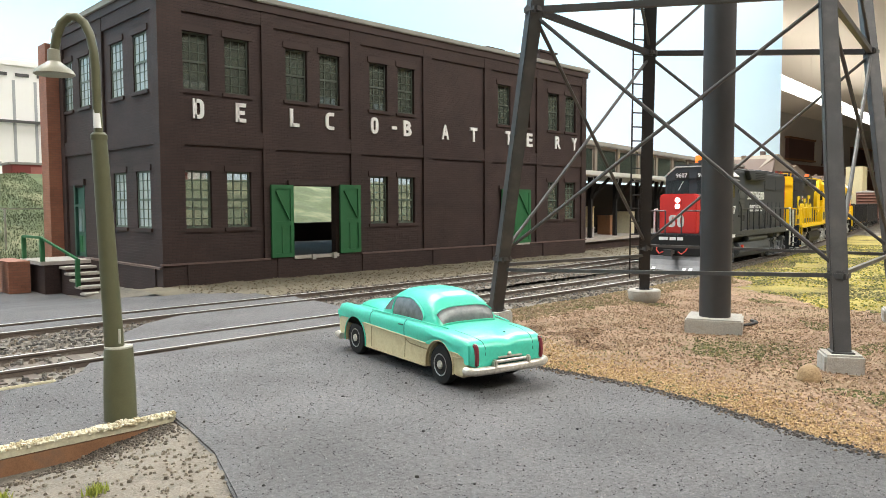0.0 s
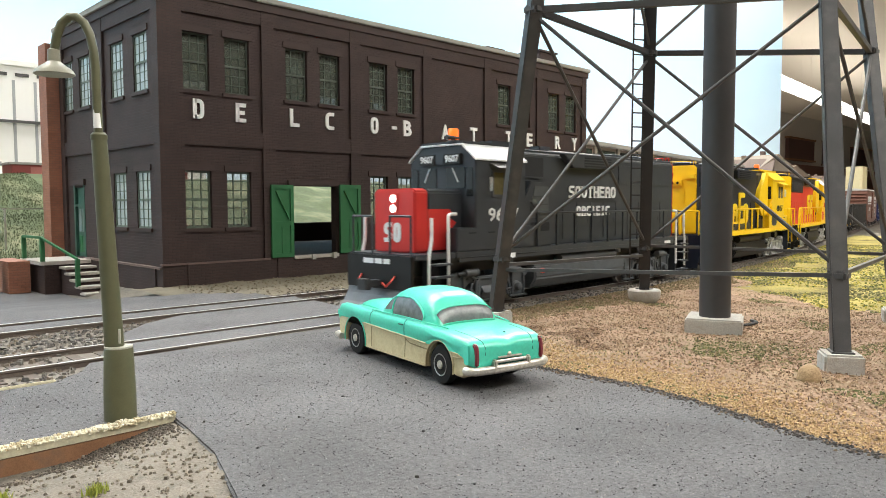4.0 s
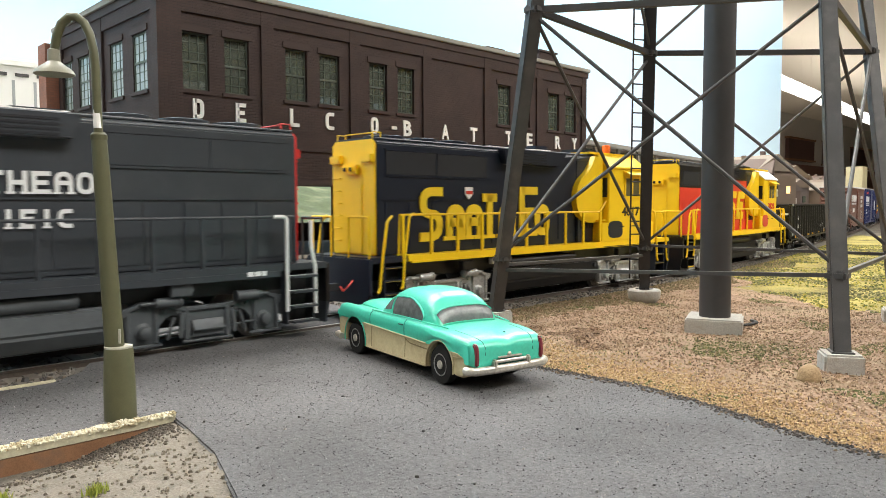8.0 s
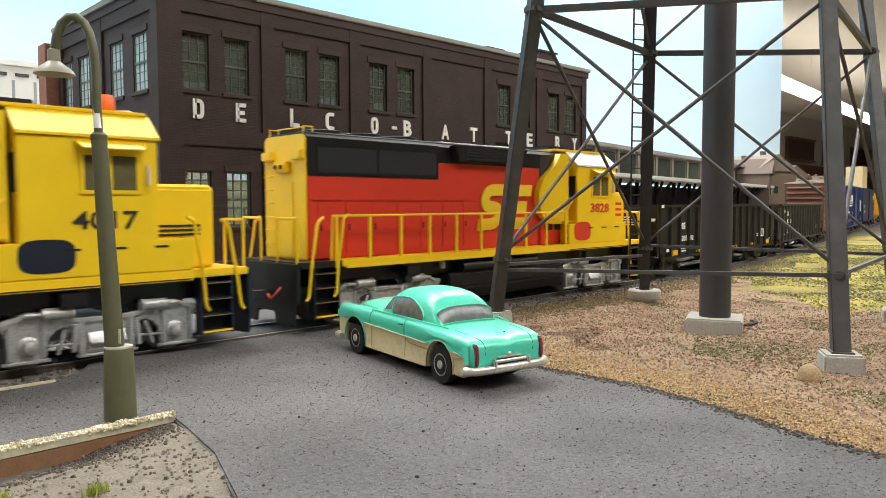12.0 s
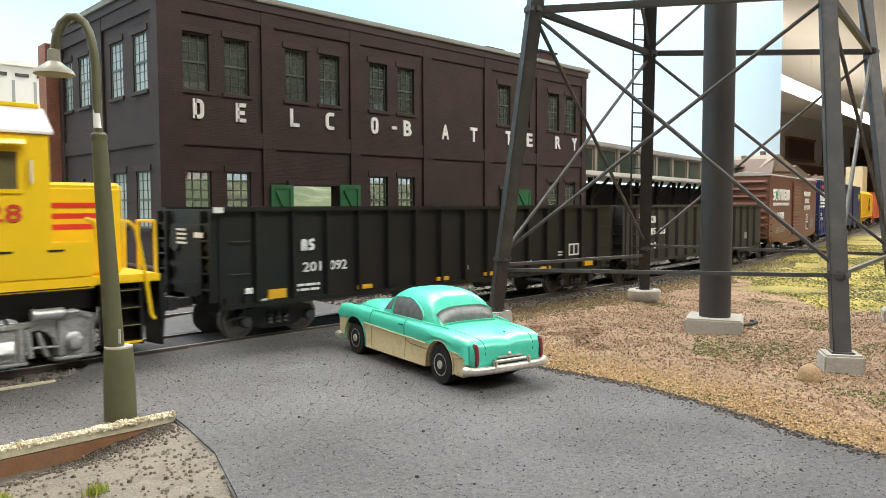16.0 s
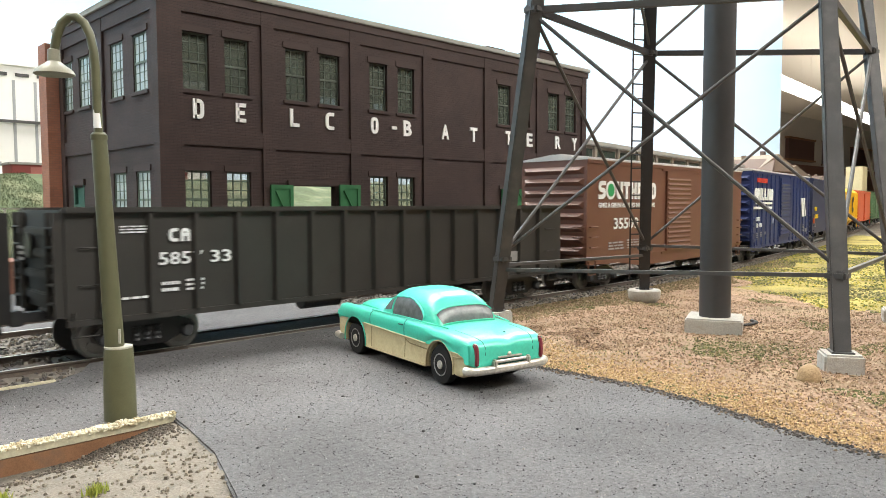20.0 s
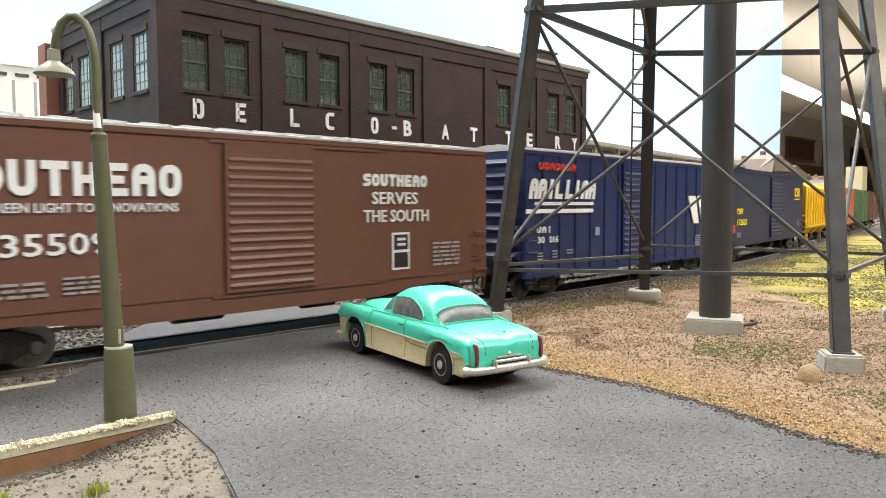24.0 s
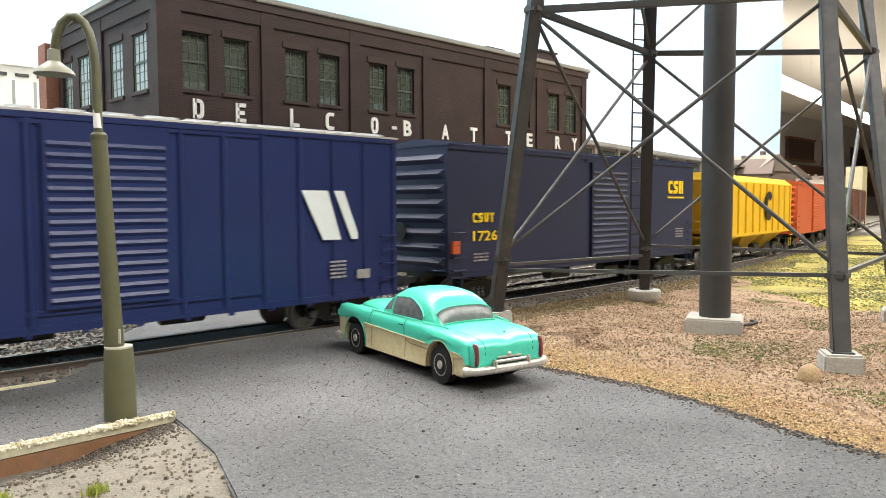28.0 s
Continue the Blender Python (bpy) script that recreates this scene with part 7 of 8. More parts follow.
part("emblem", Shape().prism([(5.55, 3.6), (5.85, 3.6), (6.3, 2.5), (6.3, 2.34), (6.1, 2.34)], -1.545, -1.5), LETW, mr, "white slanted emblem")
stripes(5, 0.5, 0.5, mr, FAINT, M(5.41, -1.53, 1.32), seed=35)
part("data_stencil", Shape().box(6.28, -1.54, 1.28, 6.7, -1.5, 1.52), FAINT, mr)
# navy car
marks("csut", 0.3, 0.27, cs, LETY, M(-7.03, -1.49, 2.68), "reporting_mark", stroke=0.25)
lettering("172625", 0.32, 1.8, cs, LETY, M(-7.01, -1.49, 2.1), "road_number")
stripes(3, 0.7, 0.3, cs, FAINT, M(-6.98, -1.49, 1.45), seed=41)
marks("csh", 0.56, 0.5, cs, LETY, M(5.65, -1.49, 3.68), "name_mark", stroke=0.26)
part("stripe", Shape().box(5.65, -1.5, 3.48, 7.15, -1.47, 3.55), LETY, cs)
part("card", Shape().box(-8.02, -1.6, 1.76, -7.71, -1.5, 2.13), BOXOR, cs, "orange routing card")
stripes(4, 0.7, 0.45, cs, FAINT, M(6.4, -1.49, 1.75), seed=43)

# covered hopper and the cars behind it
hp = thing("covered_hopper", "yellow covered hopper car with black emblem", "freight car", M(180.3, Y1, 0))
TRAIN.append((hp, 180.3, 0))
for s in (-1, 1):
    y0, y1 = sorted((s * 1.4, s * 1.46))
    part("side", Shape().prism([(-7.7, 1.6), (-7.7, 4.4), (7.7, 4.4), (7.7, 1.6)], y0, y1), HOPY, hp)
    part("side_sill", Shape().box(-7.7, s * 1.46 - 0.04, 1.5, 7.7, s * 1.46 + 0.06, 1.65), HOPY, hp)
    for k in range(12):
        x = -7.2 + k * 14.4 / 11
        part("side_post", Shape().box(x - 0.06, s * 1.5 - 0.05, 1.65, x + 0.06, s * 1.5 + 0.05, 4.35), HOPY, hp)
part("roof", Shape().prism([(-1.46, 4.4), (-1.0, 4.75), (1.0, 4.75), (1.46, 4.4)], -7.7, 7.7, "x"), HOPY, hp)
for k in range(3):
    x = -4.4 + k * 4.4
    part("hopper_bay", Shape().add([(x - 2.0, -1.4, 1.6), (x + 2.0, -1.4, 1.6), (x + 2.0, 1.4, 1.6), (x - 2.0, 1.4, 1.6), (x - 0.5, -0.5, 0.55), (x + 0.5, -0.5, 0.55), (x + 0.5, 0.5, 0.55), (x - 0.5, 0.5, 0.55)], [(0, 1, 5, 4), (1, 2, 6, 5), (2, 3, 7, 6), (3, 0, 4, 7), (4, 5, 6, 7)]), HOPY, hp)
for s in (-1, 1):
    part("end_slope", Shape().add([(s * 7.6, -1.4, 4.3), (s * 7.6, 1.4, 4.3), (s * 5.6, 1.4, 1.7), (s * 5.6, -1.4, 1.7), (s * 7.5, -1.4, 4.4), (s * 7.5, 1.4, 4.4)], [(0, 1, 2, 3), (4, 5, 1, 0)]), HOPY, hp)
part("emblem", Shape().prism([(2.2 + 0.75 * math.cos(t), 3.1 + 0.85 * math.sin(t)) for t in np.linspace(0.7, 5.6, 18)] + [(2.2 + 0.35 * math.cos(t), 3.1 + 0.45 * math.sin(t)) for t in np.linspace(5.6, 0.7, 18)], -1.58, -1.55), LETK, hp, "black curled emblem")
ends_and_gear(hp, 7.75, HOPY, 4.4)
boxcar("orange-red boxcar on freight trucks", 197.6, BOXOR, False, (-1.4, 1.4, 1), BOXOR, 1.15, 0.0, 4.6)
boxcar("olive green boxcar on freight trucks", 214.8, BOXGR, True, (-1.4, 1.4, 1), BOXGR, 1.15, 0.0, 4.7)
boxcar("oxide brown boxcar on freight trucks", 232.0, BOXBR, True, (-1.4, 1.4, 1), BOXBR, 1.15, 0.0, 4.7)

# ---- ground cover and small scenery ----
RND = random.Random(11)


def road_side(x, y):
    return in_poly(x, y, ROAD)


def rough(x, y, k=1.0):
    return noise.noise((x * 0.9 * k, y * 0.9 * k, 3.0)) * 0.05 + noise.noise((x * 3 * k, y * 3 * k, 5.0)) * 0.025


VERGE = [(-8, 9.6), (0.5, 10.4), (2.64, 10.67), (3.92, 10.93), (5.6, 11.5), (7.0, 11.75), (9.0, 11.7), (11.5, 12.2), (13.6, 12.9), (16.0, 13.2)]


def from_road(x, y):
    """How far right of the road's edge a place lies."""
    return x - np.interp(y, [v[0] for v in VERGE], [v[1] for v in VERGE])


def scrub_z(x, y):
    d = max(0.0, from_road(x, y))
    lift = -0.09 + min(d * 0.1, 0.08) + rough(x, y) * min(1.0, d)
    if x > 26:
        lift += min((x - 26) * 0.012, 0.25)
    edge = Y1 + path_y(x) - 1.75 - y                  # falls to the ballast
    return lift if edge > 1.0 else -0.16 + (lift + 0.16) * max(edge, 0)


def in_scrub(x, y):
    return from_road(x, y) > 0.02 and y < Y1 - 1.8 + path_y(x)


def grassy(x, y):
    return x > 24.3 + max(0.0, y - 8) * 1.05 + 1.8 * noise.noise((x * 0.35, y * 0.35, 1.0)) + 0.8 * noise.noise((x * 1.3, y * 1.3, 4.0))


sheet("scrub_ground", 9, 40, -8, 16, scrub_z, lambda x, y: from_road(x, y) > -0.6 and y < Y1 - 1.6 + path_y(x) and not grassy(x, y), LITTER, "rust-brown ground strewn with dry leaves", 0.25)
sheet("grass_ground", 18, 75, -8, 26, lambda x, y: scrub_z(x, y) + 0.01, lambda x, y: y < Y1 - 1.6 + path_y(x) and grassy(x, y), YGRASS, "yellow-green dry grass ground", 0.3)


def bits(name, count, place, size, material, label, upright=0.0, stone=False, seed=1):
    """Loose bits on the ground as one object: leaves, blades or stones."""
    rnd = random.Random(seed)
    sh = Shape()
    made = tries = 0
    while made < count and tries < count * 30:
        tries += 1
        spot = place(rnd)
        if spot is None:
            continue
        x, y, z = spot
        r = rnd.uniform(*size)
        a = rnd.uniform(0, math.tau)
        c, s = math.cos(a) * r, math.sin(a) * r
        if stone:
            h = r * rnd.uniform(0.5, 1.0)
            k, q = rnd.uniform(0.45, 0.75), rnd.uniform(0.6, 1.0)
            low = [(c, s), (-s * 0.8, c * 0.8), (-c * 0.9, -s * 0.9), (s * q, -c * q)]
            sh.add([(x + a, y + b, z) for a, b in low] + [(x + a * k, y + b * k, z + h * (1 if i % 2 else q)) for i, (a, b) in enumerate(low)], [(0, 1, 5, 4), (1, 2, 6, 5), (2, 3, 7, 6), (3, 0, 4, 7), (4, 5, 6, 7)])
        elif upright:
            h = upright * rnd.uniform(0.5, 1.3)
            lx, ly = rnd.uniform(-0.6, 0.6) * h, rnd.uniform(-0.6, 0.6) * h
            sh.add([(x - s * 0.3, y + c * 0.3, z - 0.02), (x + s * 0.3, y - c * 0.3, z - 0.02), (x + lx, y + ly, z + h)], [(0, 1, 2)])
        else:
            u, v = rnd.uniform(-0.5, 0.7) * r, rnd.uniform(0.1, 0.9) * r
            sh.add([(x + c, y + s, z + 0.005), (x - s * 0.5, y + c * 0.5, z + v * 0.5), (x - c, y - s, z + v), (x + s * 0.5, y - c * 0.5, z + 0.01 + max(u, 0))], [(0, 1, 3), (1, 2, 3)])
        made += 1
    return setting(name, sh, material, label, kind="stuff", category=label.split()[-1])


def scrub_spot(x0, x1, y0, y1, keep=None):
    def pick(rnd):
        x, y = rnd.uniform(x0, x1), rnd.uniform(y0, y1)
        if not in_scrub(x, y) or (keep and not keep(x, y)):
            return None
        return x, y, scrub_z(x, y)
    return pick


GX, GY = 15.56, 6.68                             # a weedy spot, a cable and a clod of earth
CX, CY = 19.30, 7.95
DX, DY = 14.07, 4.75
CLOD = mat("ochre_clod", (0.36, 0.25, 0.14), 0.95, vary=0.3, scale=6.0, bump=0.8, fine=20.0)


def patch(x, y, f=0.35, t=0.0, k=7.0):
    return noise.noise((x * f, y * f, k)) > t


def mossy(x, y):
    return noise.noise((x * 0.42, y * 0.42, 31.0)) + 0.4 * noise.noise((x * 1.9, y * 1.9, 5.0)) + 0.5 * math.exp(-((x - GX - 0.4) ** 2 + (y - GY) ** 2) / 1.6) > 0.22


def damp(x, y):
    return 0.9 * math.exp(-((x - 13.2) ** 2 / 5.0 + (y - 11.0) ** 2 / 4.0)) + 0.45 * noise.noise((x * 0.9, y * 0.9, 17.0)) > 0.36


bits("dry_leaves", 29000, scrub_spot(10.2, 31, 0, 15.5, lambda x, y: not grassy(x, y) and not mossy(x, y) and not damp(x, y)), (0.02, 0.052), LEAVES, "dry brown fallen leaves", seed=2)
bits("litter_crumbs", 16000, scrub_spot(10.2, 24, 0, 15.5, lambda x, y: not grassy(x, y) and not mossy(x, y)), (0.016, 0.042), LEAVES, "crumbled dry leaves", stone=True, seed=41)
bits("mossy_leaves", 9000, scrub_spot(10.2, 27, 0, 15.5, lambda x, y: mossy(x, y) and not grassy(x, y)), (0.018, 0.045), MOSSY, "olive brown moss and leaves", seed=42)
bits("damp_leaves", 5000, scrub_spot(10.2, 24, 4, 15.5, lambda x, y: damp(x, y) and not mossy(x, y)), (0.02, 0.05), UMBER, "damp dark brown leaves", seed=43)
bits("track_moss", 7000, scrub_spot(14, 40, 6, 18, lambda x, y: 0.0 < Y1 - 1.9 + path_y(x) - y < 2.2 + 1.2 * noise.noise((x * 0.5, 3.0, 1.0))), (0.025, 0.07), MOSSY, "dull olive growth along the ballast", stone=True, seed=44)
bits("dry_grass", 9000, scrub_spot(10.2, 24, 0, 15, lambda x, y: patch(x, y, 0.5, 0.05)), (0.02, 0.045), LEAVES, "short dry brown grass", upright=0.05, seed=3)
bits("weed_tufts", 2600, scrub_spot(11, 25, 2, 14, lambda x, y: patch(x, y, 0.55, 0.33, 11.0)), (0.02, 0.045), TUFTS, "low green weeds", stone=True, seed=4)
bits("straw_edge", 4000, scrub_spot(10.2, 14, -1, 9, lambda x, y: from_road(x, y) < 1.0), (0.015, 0.035), scatter_mat("straw_verge", [(0.42, 0.31, 0.13), (0.36, 0.26, 0.12), (0.46, 0.35, 0.17), (0.28, 0.19, 0.09)]), "straw-coloured verge grass", upright=0.045, seed=5)
bits("green_weeds", 900, lambda r: (lambda x, y: (x, y, scrub_z(x, y)) if in_scrub(x, y) else None)(r.gauss(GX + 0.3, 0.75), r.gauss(GY, 0.8)), (0.018, 0.04), TUFTS, "sparse dull green weeds", stone=True, seed=51)
bits("ochre_sand", 9000, lambda r: (lambda y, d: (lambda x: (x, y, scrub_z(x, y)))(float(np.interp(y, [v[0] for v in VERGE], [v[1] for v in VERGE])) + d))(r.uniform(-1, 11), abs(r.gauss(0, 0.75)) + 0.02), (0.015, 0.04), scatter_mat("ochre_grains", [(0.44, 0.30, 0.15), (0.50, 0.36, 0.19), (0.36, 0.24, 0.12), (0.40, 0.26, 0.15)]), "ochre sand grains along the verge", stone=True, seed=52)
bits("yellow_grass", 22000, scrub_spot(18, 58, 2, 20, lambda x, y: grassy(x, y) and patch(x, y, 0.3, -0.35, 2.0)), (0.025, 0.07), STRAW, "bright yellow dry grass", stone=True, seed=6)
bits("green_clumps", 12000, scrub_spot(20, 58, 2, 20, lambda x, y: grassy(x, y) and patch(x, y, 0.45, 0.02, 21.0)), (0.03, 0.085), TUFTS, "dull green grass clumps", stone=True, seed=7)


cable = thing("ground_cable", "thin dark cable lying on the ground", "cable", M(0, 0, 0))
part("cable", Shape().path([(CX - 0.3, CY + 0.2, scrub_z(CX, CY) + 0.05), (CX, CY + 0.05, scrub_z(CX, CY) + 0.07), (CX + 0.35, CY + 0.05, scrub_z(CX, CY) + 0.08), (CX + 0.6, CY + 0.3, scrub_z(CX, CY) + 0.07)], 0.045, 6), LETK, cable, smooth=True)
clod = thing("earth_clod", "ochre clod of earth beside a tower footing", "clod", M(DX, DY, scrub_z(DX, DY) - 0.05))
lump = Shape().lathe([(0.20 + 0.02 * math.sin(i), 0.05 * i) for i in range(3)] + [(0.19, 0.2), (0.15, 0.28), (0.08, 0.33), (0.02, 0.34)], 14)
part("lump", lump, CLOD, clod, smooth=True)


def pebble_spot(rnd):
    x, y = rnd.uniform(-6, 13.2), rnd.uniform(0.5, 15.6)
    return (x, y, -0.062) if road_side(x, y) else None


bits("road_crumbs", 190, pebble_spot, (0.014, 0.034), scatter_mat("road_crumb", [(0.05, 0.048, 0.045), (0.09, 0.085, 0.08), (0.035, 0.033, 0.03), (0.3, 0.28, 0.25)]), "scattered dark crumbs", stone=True, seed=61)
bits("road_grit", 20000, pebble_spot, (0.006, 0.017), GRIT, "loose dark road grit", stone=True, seed=8)
def edge_spot(rnd):
    y = rnd.uniform(0, 15)
    x = float(np.interp(y, [v[0] for v in VERGE], [v[1] for v in VERGE])) + rnd.gauss(-0.06, 0.12)
    return (x, y, -0.06 if x < np.interp(y, [v[0] for v in VERGE], [v[1] for v in VERGE]) else scrub_z(x, y))


bits("edge_grit", 3600, edge_spot, (0.012, 0.035), scatter_mat("edge_crumbs", [(0.05, 0.045, 0.045), (0.09, 0.08, 0.075), (0.16, 0.12, 0.08), (0.07, 0.065, 0.06)]), "dark crumbs along the road edge", stone=True, seed=61)
bits("dark_twigs", 5200, scrub_spot(10.4, 24, 0, 15.3, lambda x, y: not grassy(x, y)), (0.02, 0.05), scatter_mat("dark_twig_bits", [(0.09, 0.06, 0.045), (0.13, 0.085, 0.055), (0.06, 0.045, 0.035)]), "dark broken twigs and stalks", upright=0.06, seed=62)
bits("road_chips", 170, pebble_spot, (0.014, 0.034), GRIT, "larger loose road chips", stone=True, seed=9)


def bed_z(x, y):
    return -0.155 + rough(x, y, 2) * 0.6


for yc in (Y1, Y2):
    sheet("ballast_bed", -20, 70, yc - 2.2, yc + 8, lambda x, y: bed_z(x, y), lambda x, y, yc=yc: abs(y - yc - path_y(x)) < 2.1 and not in_poly(x, y, CROSS), BALLAST, "grey-brown track ballast", 0.35)


def ballast_spot(rnd):
    x = rnd.uniform(-4, 60)
    y = rnd.choice((Y1, Y2)) + path_y(x) + rnd.uniform(-2.1, 2.1)
    if 5.2 < x < 14.4 and (15.0 < y < 17.6) or in_poly(x, y, CROSS):
        return None
    if x < 14.4 and y > 21.1:
        return None
    return None if road_side(x, y) else (x, y, bed_z(x, y))


bits("ballast_stones", 16000, ballast_spot, (0.04, 0.09), STONES, "grey track ballast stones", stone=True, seed=12)
sheet("rubble_ground", -12, 9, 18.6, 20.6, lambda x, y: -0.2 + rough(x, y) * 1.5, lambda x, y: not in_poly(x, y, CROSS), DIRT, "dark earth between the tracks", 0.3)
bits("track_rubble", 3500, lambda r: (lambda x, y: None if in_poly(x, y, CROSS) else (x, y, -0.2 + rough(x, y) * 1.5))(r.uniform(-3, 9), r.uniform(17.9, 20.9)), (0.03, 0.10), scatter_mat("dark_rubble", [(0.12, 0.11, 0.10), (0.2, 0.185, 0.165), (0.07, 0.065, 0.06), (0.30, 0.28, 0.25)]), "dark rubble between the tracks", stone=True, seed=17)
bits("verge_straw", 5000, scrub_spot(10.2, 14, -1, 12, lambda x, y: from_road(x, y) < 0.6), (0.015, 0.045), scatter_mat("ochre_verge", [(0.38, 0.25, 0.11), (0.44, 0.31, 0.14), (0.31, 0.2, 0.09)]), "ochre sand and straw at the verge", seed=18)
# bare strip between the siding and the factory
sheet("bare_strip", 11.8, 60, 23.6, 31.5, lambda x, y: -0.2 + rough(x, y), lambda x, y: path_y(x) + 23.9 < y < 30.3 + path_y(x) and (x > 13 or y > 27), STRIP, "bare brown strip beside the track", 0.4)
bits("strip_crumbs", 3000, lambda r: (lambda x, y: (x, y + path_y(x), -0.2 + rough(x, y)))(r.uniform(13, 50), r.uniform(24, 30)), (0.03, 0.07), scatter_mat("olive_crumbs", [(0.2, 0.17, 0.12), (0.14, 0.12, 0.085), (0.26, 0.22, 0.16)]), "brown crumbs of earth", stone=True, seed=13)

# kerb with a cream edge, and the sunken dirt in front of it
kerb = thing("kerb", "crumbling kerb with cream top edge and rusty face", "kerb", M(0, 0, 0), kind="structure")
kx = np.linspace(-8, 4.85, 60)
top = Shape()
for x in kx:
    y = 11.0 + 0.004 * x + 0.03 * noise.noise((x * 3, 0, 0))
    h = 0.03 * noise.noise((x * 5, 1, 0))
    top.v += [(x, y - 0.13, -0.12), (x, y - 0.15, 0.0 + h), (x, y + 0.03 + h, 0.02 + h), (x, y + 0.07, -0.07)]
top.f = [(i * 4 + k, i * 4 + (k + 1) % 4, i * 4 + 4 + (k + 1) % 4, i * 4 + 4 + k) for i in range(59) for k in range(4)] + [(3, 2, 1, 0), (236, 237, 238, 239)]
part("kerb_edge", top, CREAM_EDGE, kerb, "flaking cream edge strip", smooth=True)
part("kerb_face", Shape().box(-8, 10.89, -0.6, 4.82, 10.95, -0.115), RUSTWOOD, kerb, "rusty brown timber face", bevel=0.02)
bits("kerb_crumbs", 1500, lambda r: (lambda x: (x, 10.93 + r.uniform(-0.08, 0.1), 0.0 + r.uniform(-0.03, 0.02)))(r.uniform(-1, 4.85)), (0.015, 0.04), scatter_mat("cream_crumbs", [(0.62, 0.57, 0.42), (0.5, 0.45, 0.3), (0.66, 0.62, 0.5), (0.4, 0.33, 0.2)]), "cream crumbs on the kerb", stone=True, seed=14)


def dirt_z(x, y):
    d = max(0.0, (4.6 - x) * 0.05)
    dip = 0.22 * math.exp(-((10.9 - y) / 0.7) ** 2)
    return -0.085 - min(d, 0.12) - dip * min(1.0, max(0.15, (4.9 - x) / 1.5)) + rough(x, y) * 0.8


sheet("dirt_verge", -8, 5.2, -2, 11.0, dirt_z, lambda x, y: x < 5.15 and y < 10.95, DIRT, "sandy brown dirt verge", 0.12)


def dirt_spot(rnd):
    x, y = rnd.uniform(-3, 5), rnd.uniform(3, 10.9)
    return None if road_side(x, y) else (x, y, dirt_z(x, y))


bits("dirt_crumbs", 5500, dirt_spot, (0.012, 0.04), SANDY, "sandy crumbs of dirt", stone=True, seed=15)
# Dark crumbs along the kerb; the hollow's shade is in their colour too.
bits("dark_soil", 3600, lambda r: (lambda x, y: (x, y, dirt_z(x, y)))(r.uniform(-0.5, 4.7), 10.88 - abs(r.gauss(0, 0.3))), (0.012, 0.034), scatter_mat("shaded_soil_bits", [(0.075, 0.063, 0.05), (0.10, 0.083, 0.066), (0.06, 0.05, 0.04), (0.13, 0.11, 0.088)]), "dark crumbs of soil", stone=True, seed=16)
for bx, by, n, hgt in ((3.0, 8.95, 150, 0.11), (2.15, 9.6, 90, 0.09), (2.75, 8.6, 60, 0.06), (0.6, 9.5, 90, 0.08)):
    bits("grass_tuft", n, lambda r, bx=bx, by=by: (bx + r.gauss(0, 0.05), by + r.gauss(0, 0.05), dirt_z(bx, by)), (0.03, 0.06), scatter_mat("lime_tuft", [(0.32, 0.36, 0.05), (0.24, 0.29, 0.05), (0.40, 0.42, 0.10)]), "small lime green grass tuft", upright=hgt, seed=int(bx * 7) + 20)
# weathered timber lines beside the near rail at the crossing
part("crossing_timber", Shape().box(7.5, 16.062, -0.3, 13.4, 16.085, -0.045), mat("grey_timber_edge", (0.27, 0.26, 0.235), 0.9, vary=0.5, scale=4.0, bump=0.4), tagged(thing("timber_edging", "worn pale timber along the rail at the crossing", "edging", M(0, 0, 0))), bevel=0.02)
edge_t = thing("timber_edging", "crumbling cream edge between road and ballast", "edging", M(0, 0, 0))
part("edge_strip", Shape().box(-8, 14.76, -0.3, 4.3, 14.82, -0.02), CREAM_EDGE, edge_t, bevel=0.02)

# ---- far scenery on the left: green bank, red cars, white works ----
BANK = mat("green_bank", (0.062, 0.08, 0.033), 0.95, vary=0.4, scale=0.25, bump=0.6, fine=3.0, dirt=(0.2, 0.19, 0.11), dirt_amount=0.9)
WWALL = mat("white_works_wall", (0.84, 0.84, 0.82), 0.7, vary=0.06, scale=0.3)
DKGREEN = mat("dark_green_wall", (0.045, 0.075, 0.05), 0.6, vary=0.25, scale=0.6)
REDBROWN = mat("faded_red_paint", (0.30, 0.06, 0.055), 0.6, vary=0.15, scale=0.5)


def bank_z(x, y):
    return -1.2 + 7.2 * min(max((y - 45.5) / 26, 0), 1) ** 0.8 + 0.35 * noise.noise((x * 0.3, y * 0.3, 9))


sheet("green_bank", -20, 66, 45, 100, bank_z, lambda x, y: True, BANK, "mown green bank behind the factory", 1.0)
bits("bank_bushes", 40000, lambda r: (lambda x, y: (x, y, bank_z(x, y)))(r.uniform(4, 19), r.uniform(46, 72)), (0.05, 0.12), HEDGE, "clipped dark green bushes", upright=0.12, seed=31)
wall_l = thing("yard_wall", "low dark green yard wall with pale coping", "wall", M(0, 0, 0))
part("panel", Shape().box(-30, 40.6, -1.3, 9.4, 41.0, 0.72), DKGREEN, wall_l)
part("coping", Shape().box(-30, 40.45, 0.72, 9.4, 41.15, 0.84), CREAM_EDGE, wall_l, "pale coping")
fence = thing("wire_fence", "thin pale wire fence on the green bank", "fence", M(0, 0, 0))
for i in range(10):
    part("post", Shape().box(-8 + i * 4, 50, 0.5, -7.9 + i * 4, 50.1, 3.15), CONCRETE, fence)
part("wire", Shape().box(-10, 50, 3.05, 30, 50.06, 3.12), CONCRETE, fence)
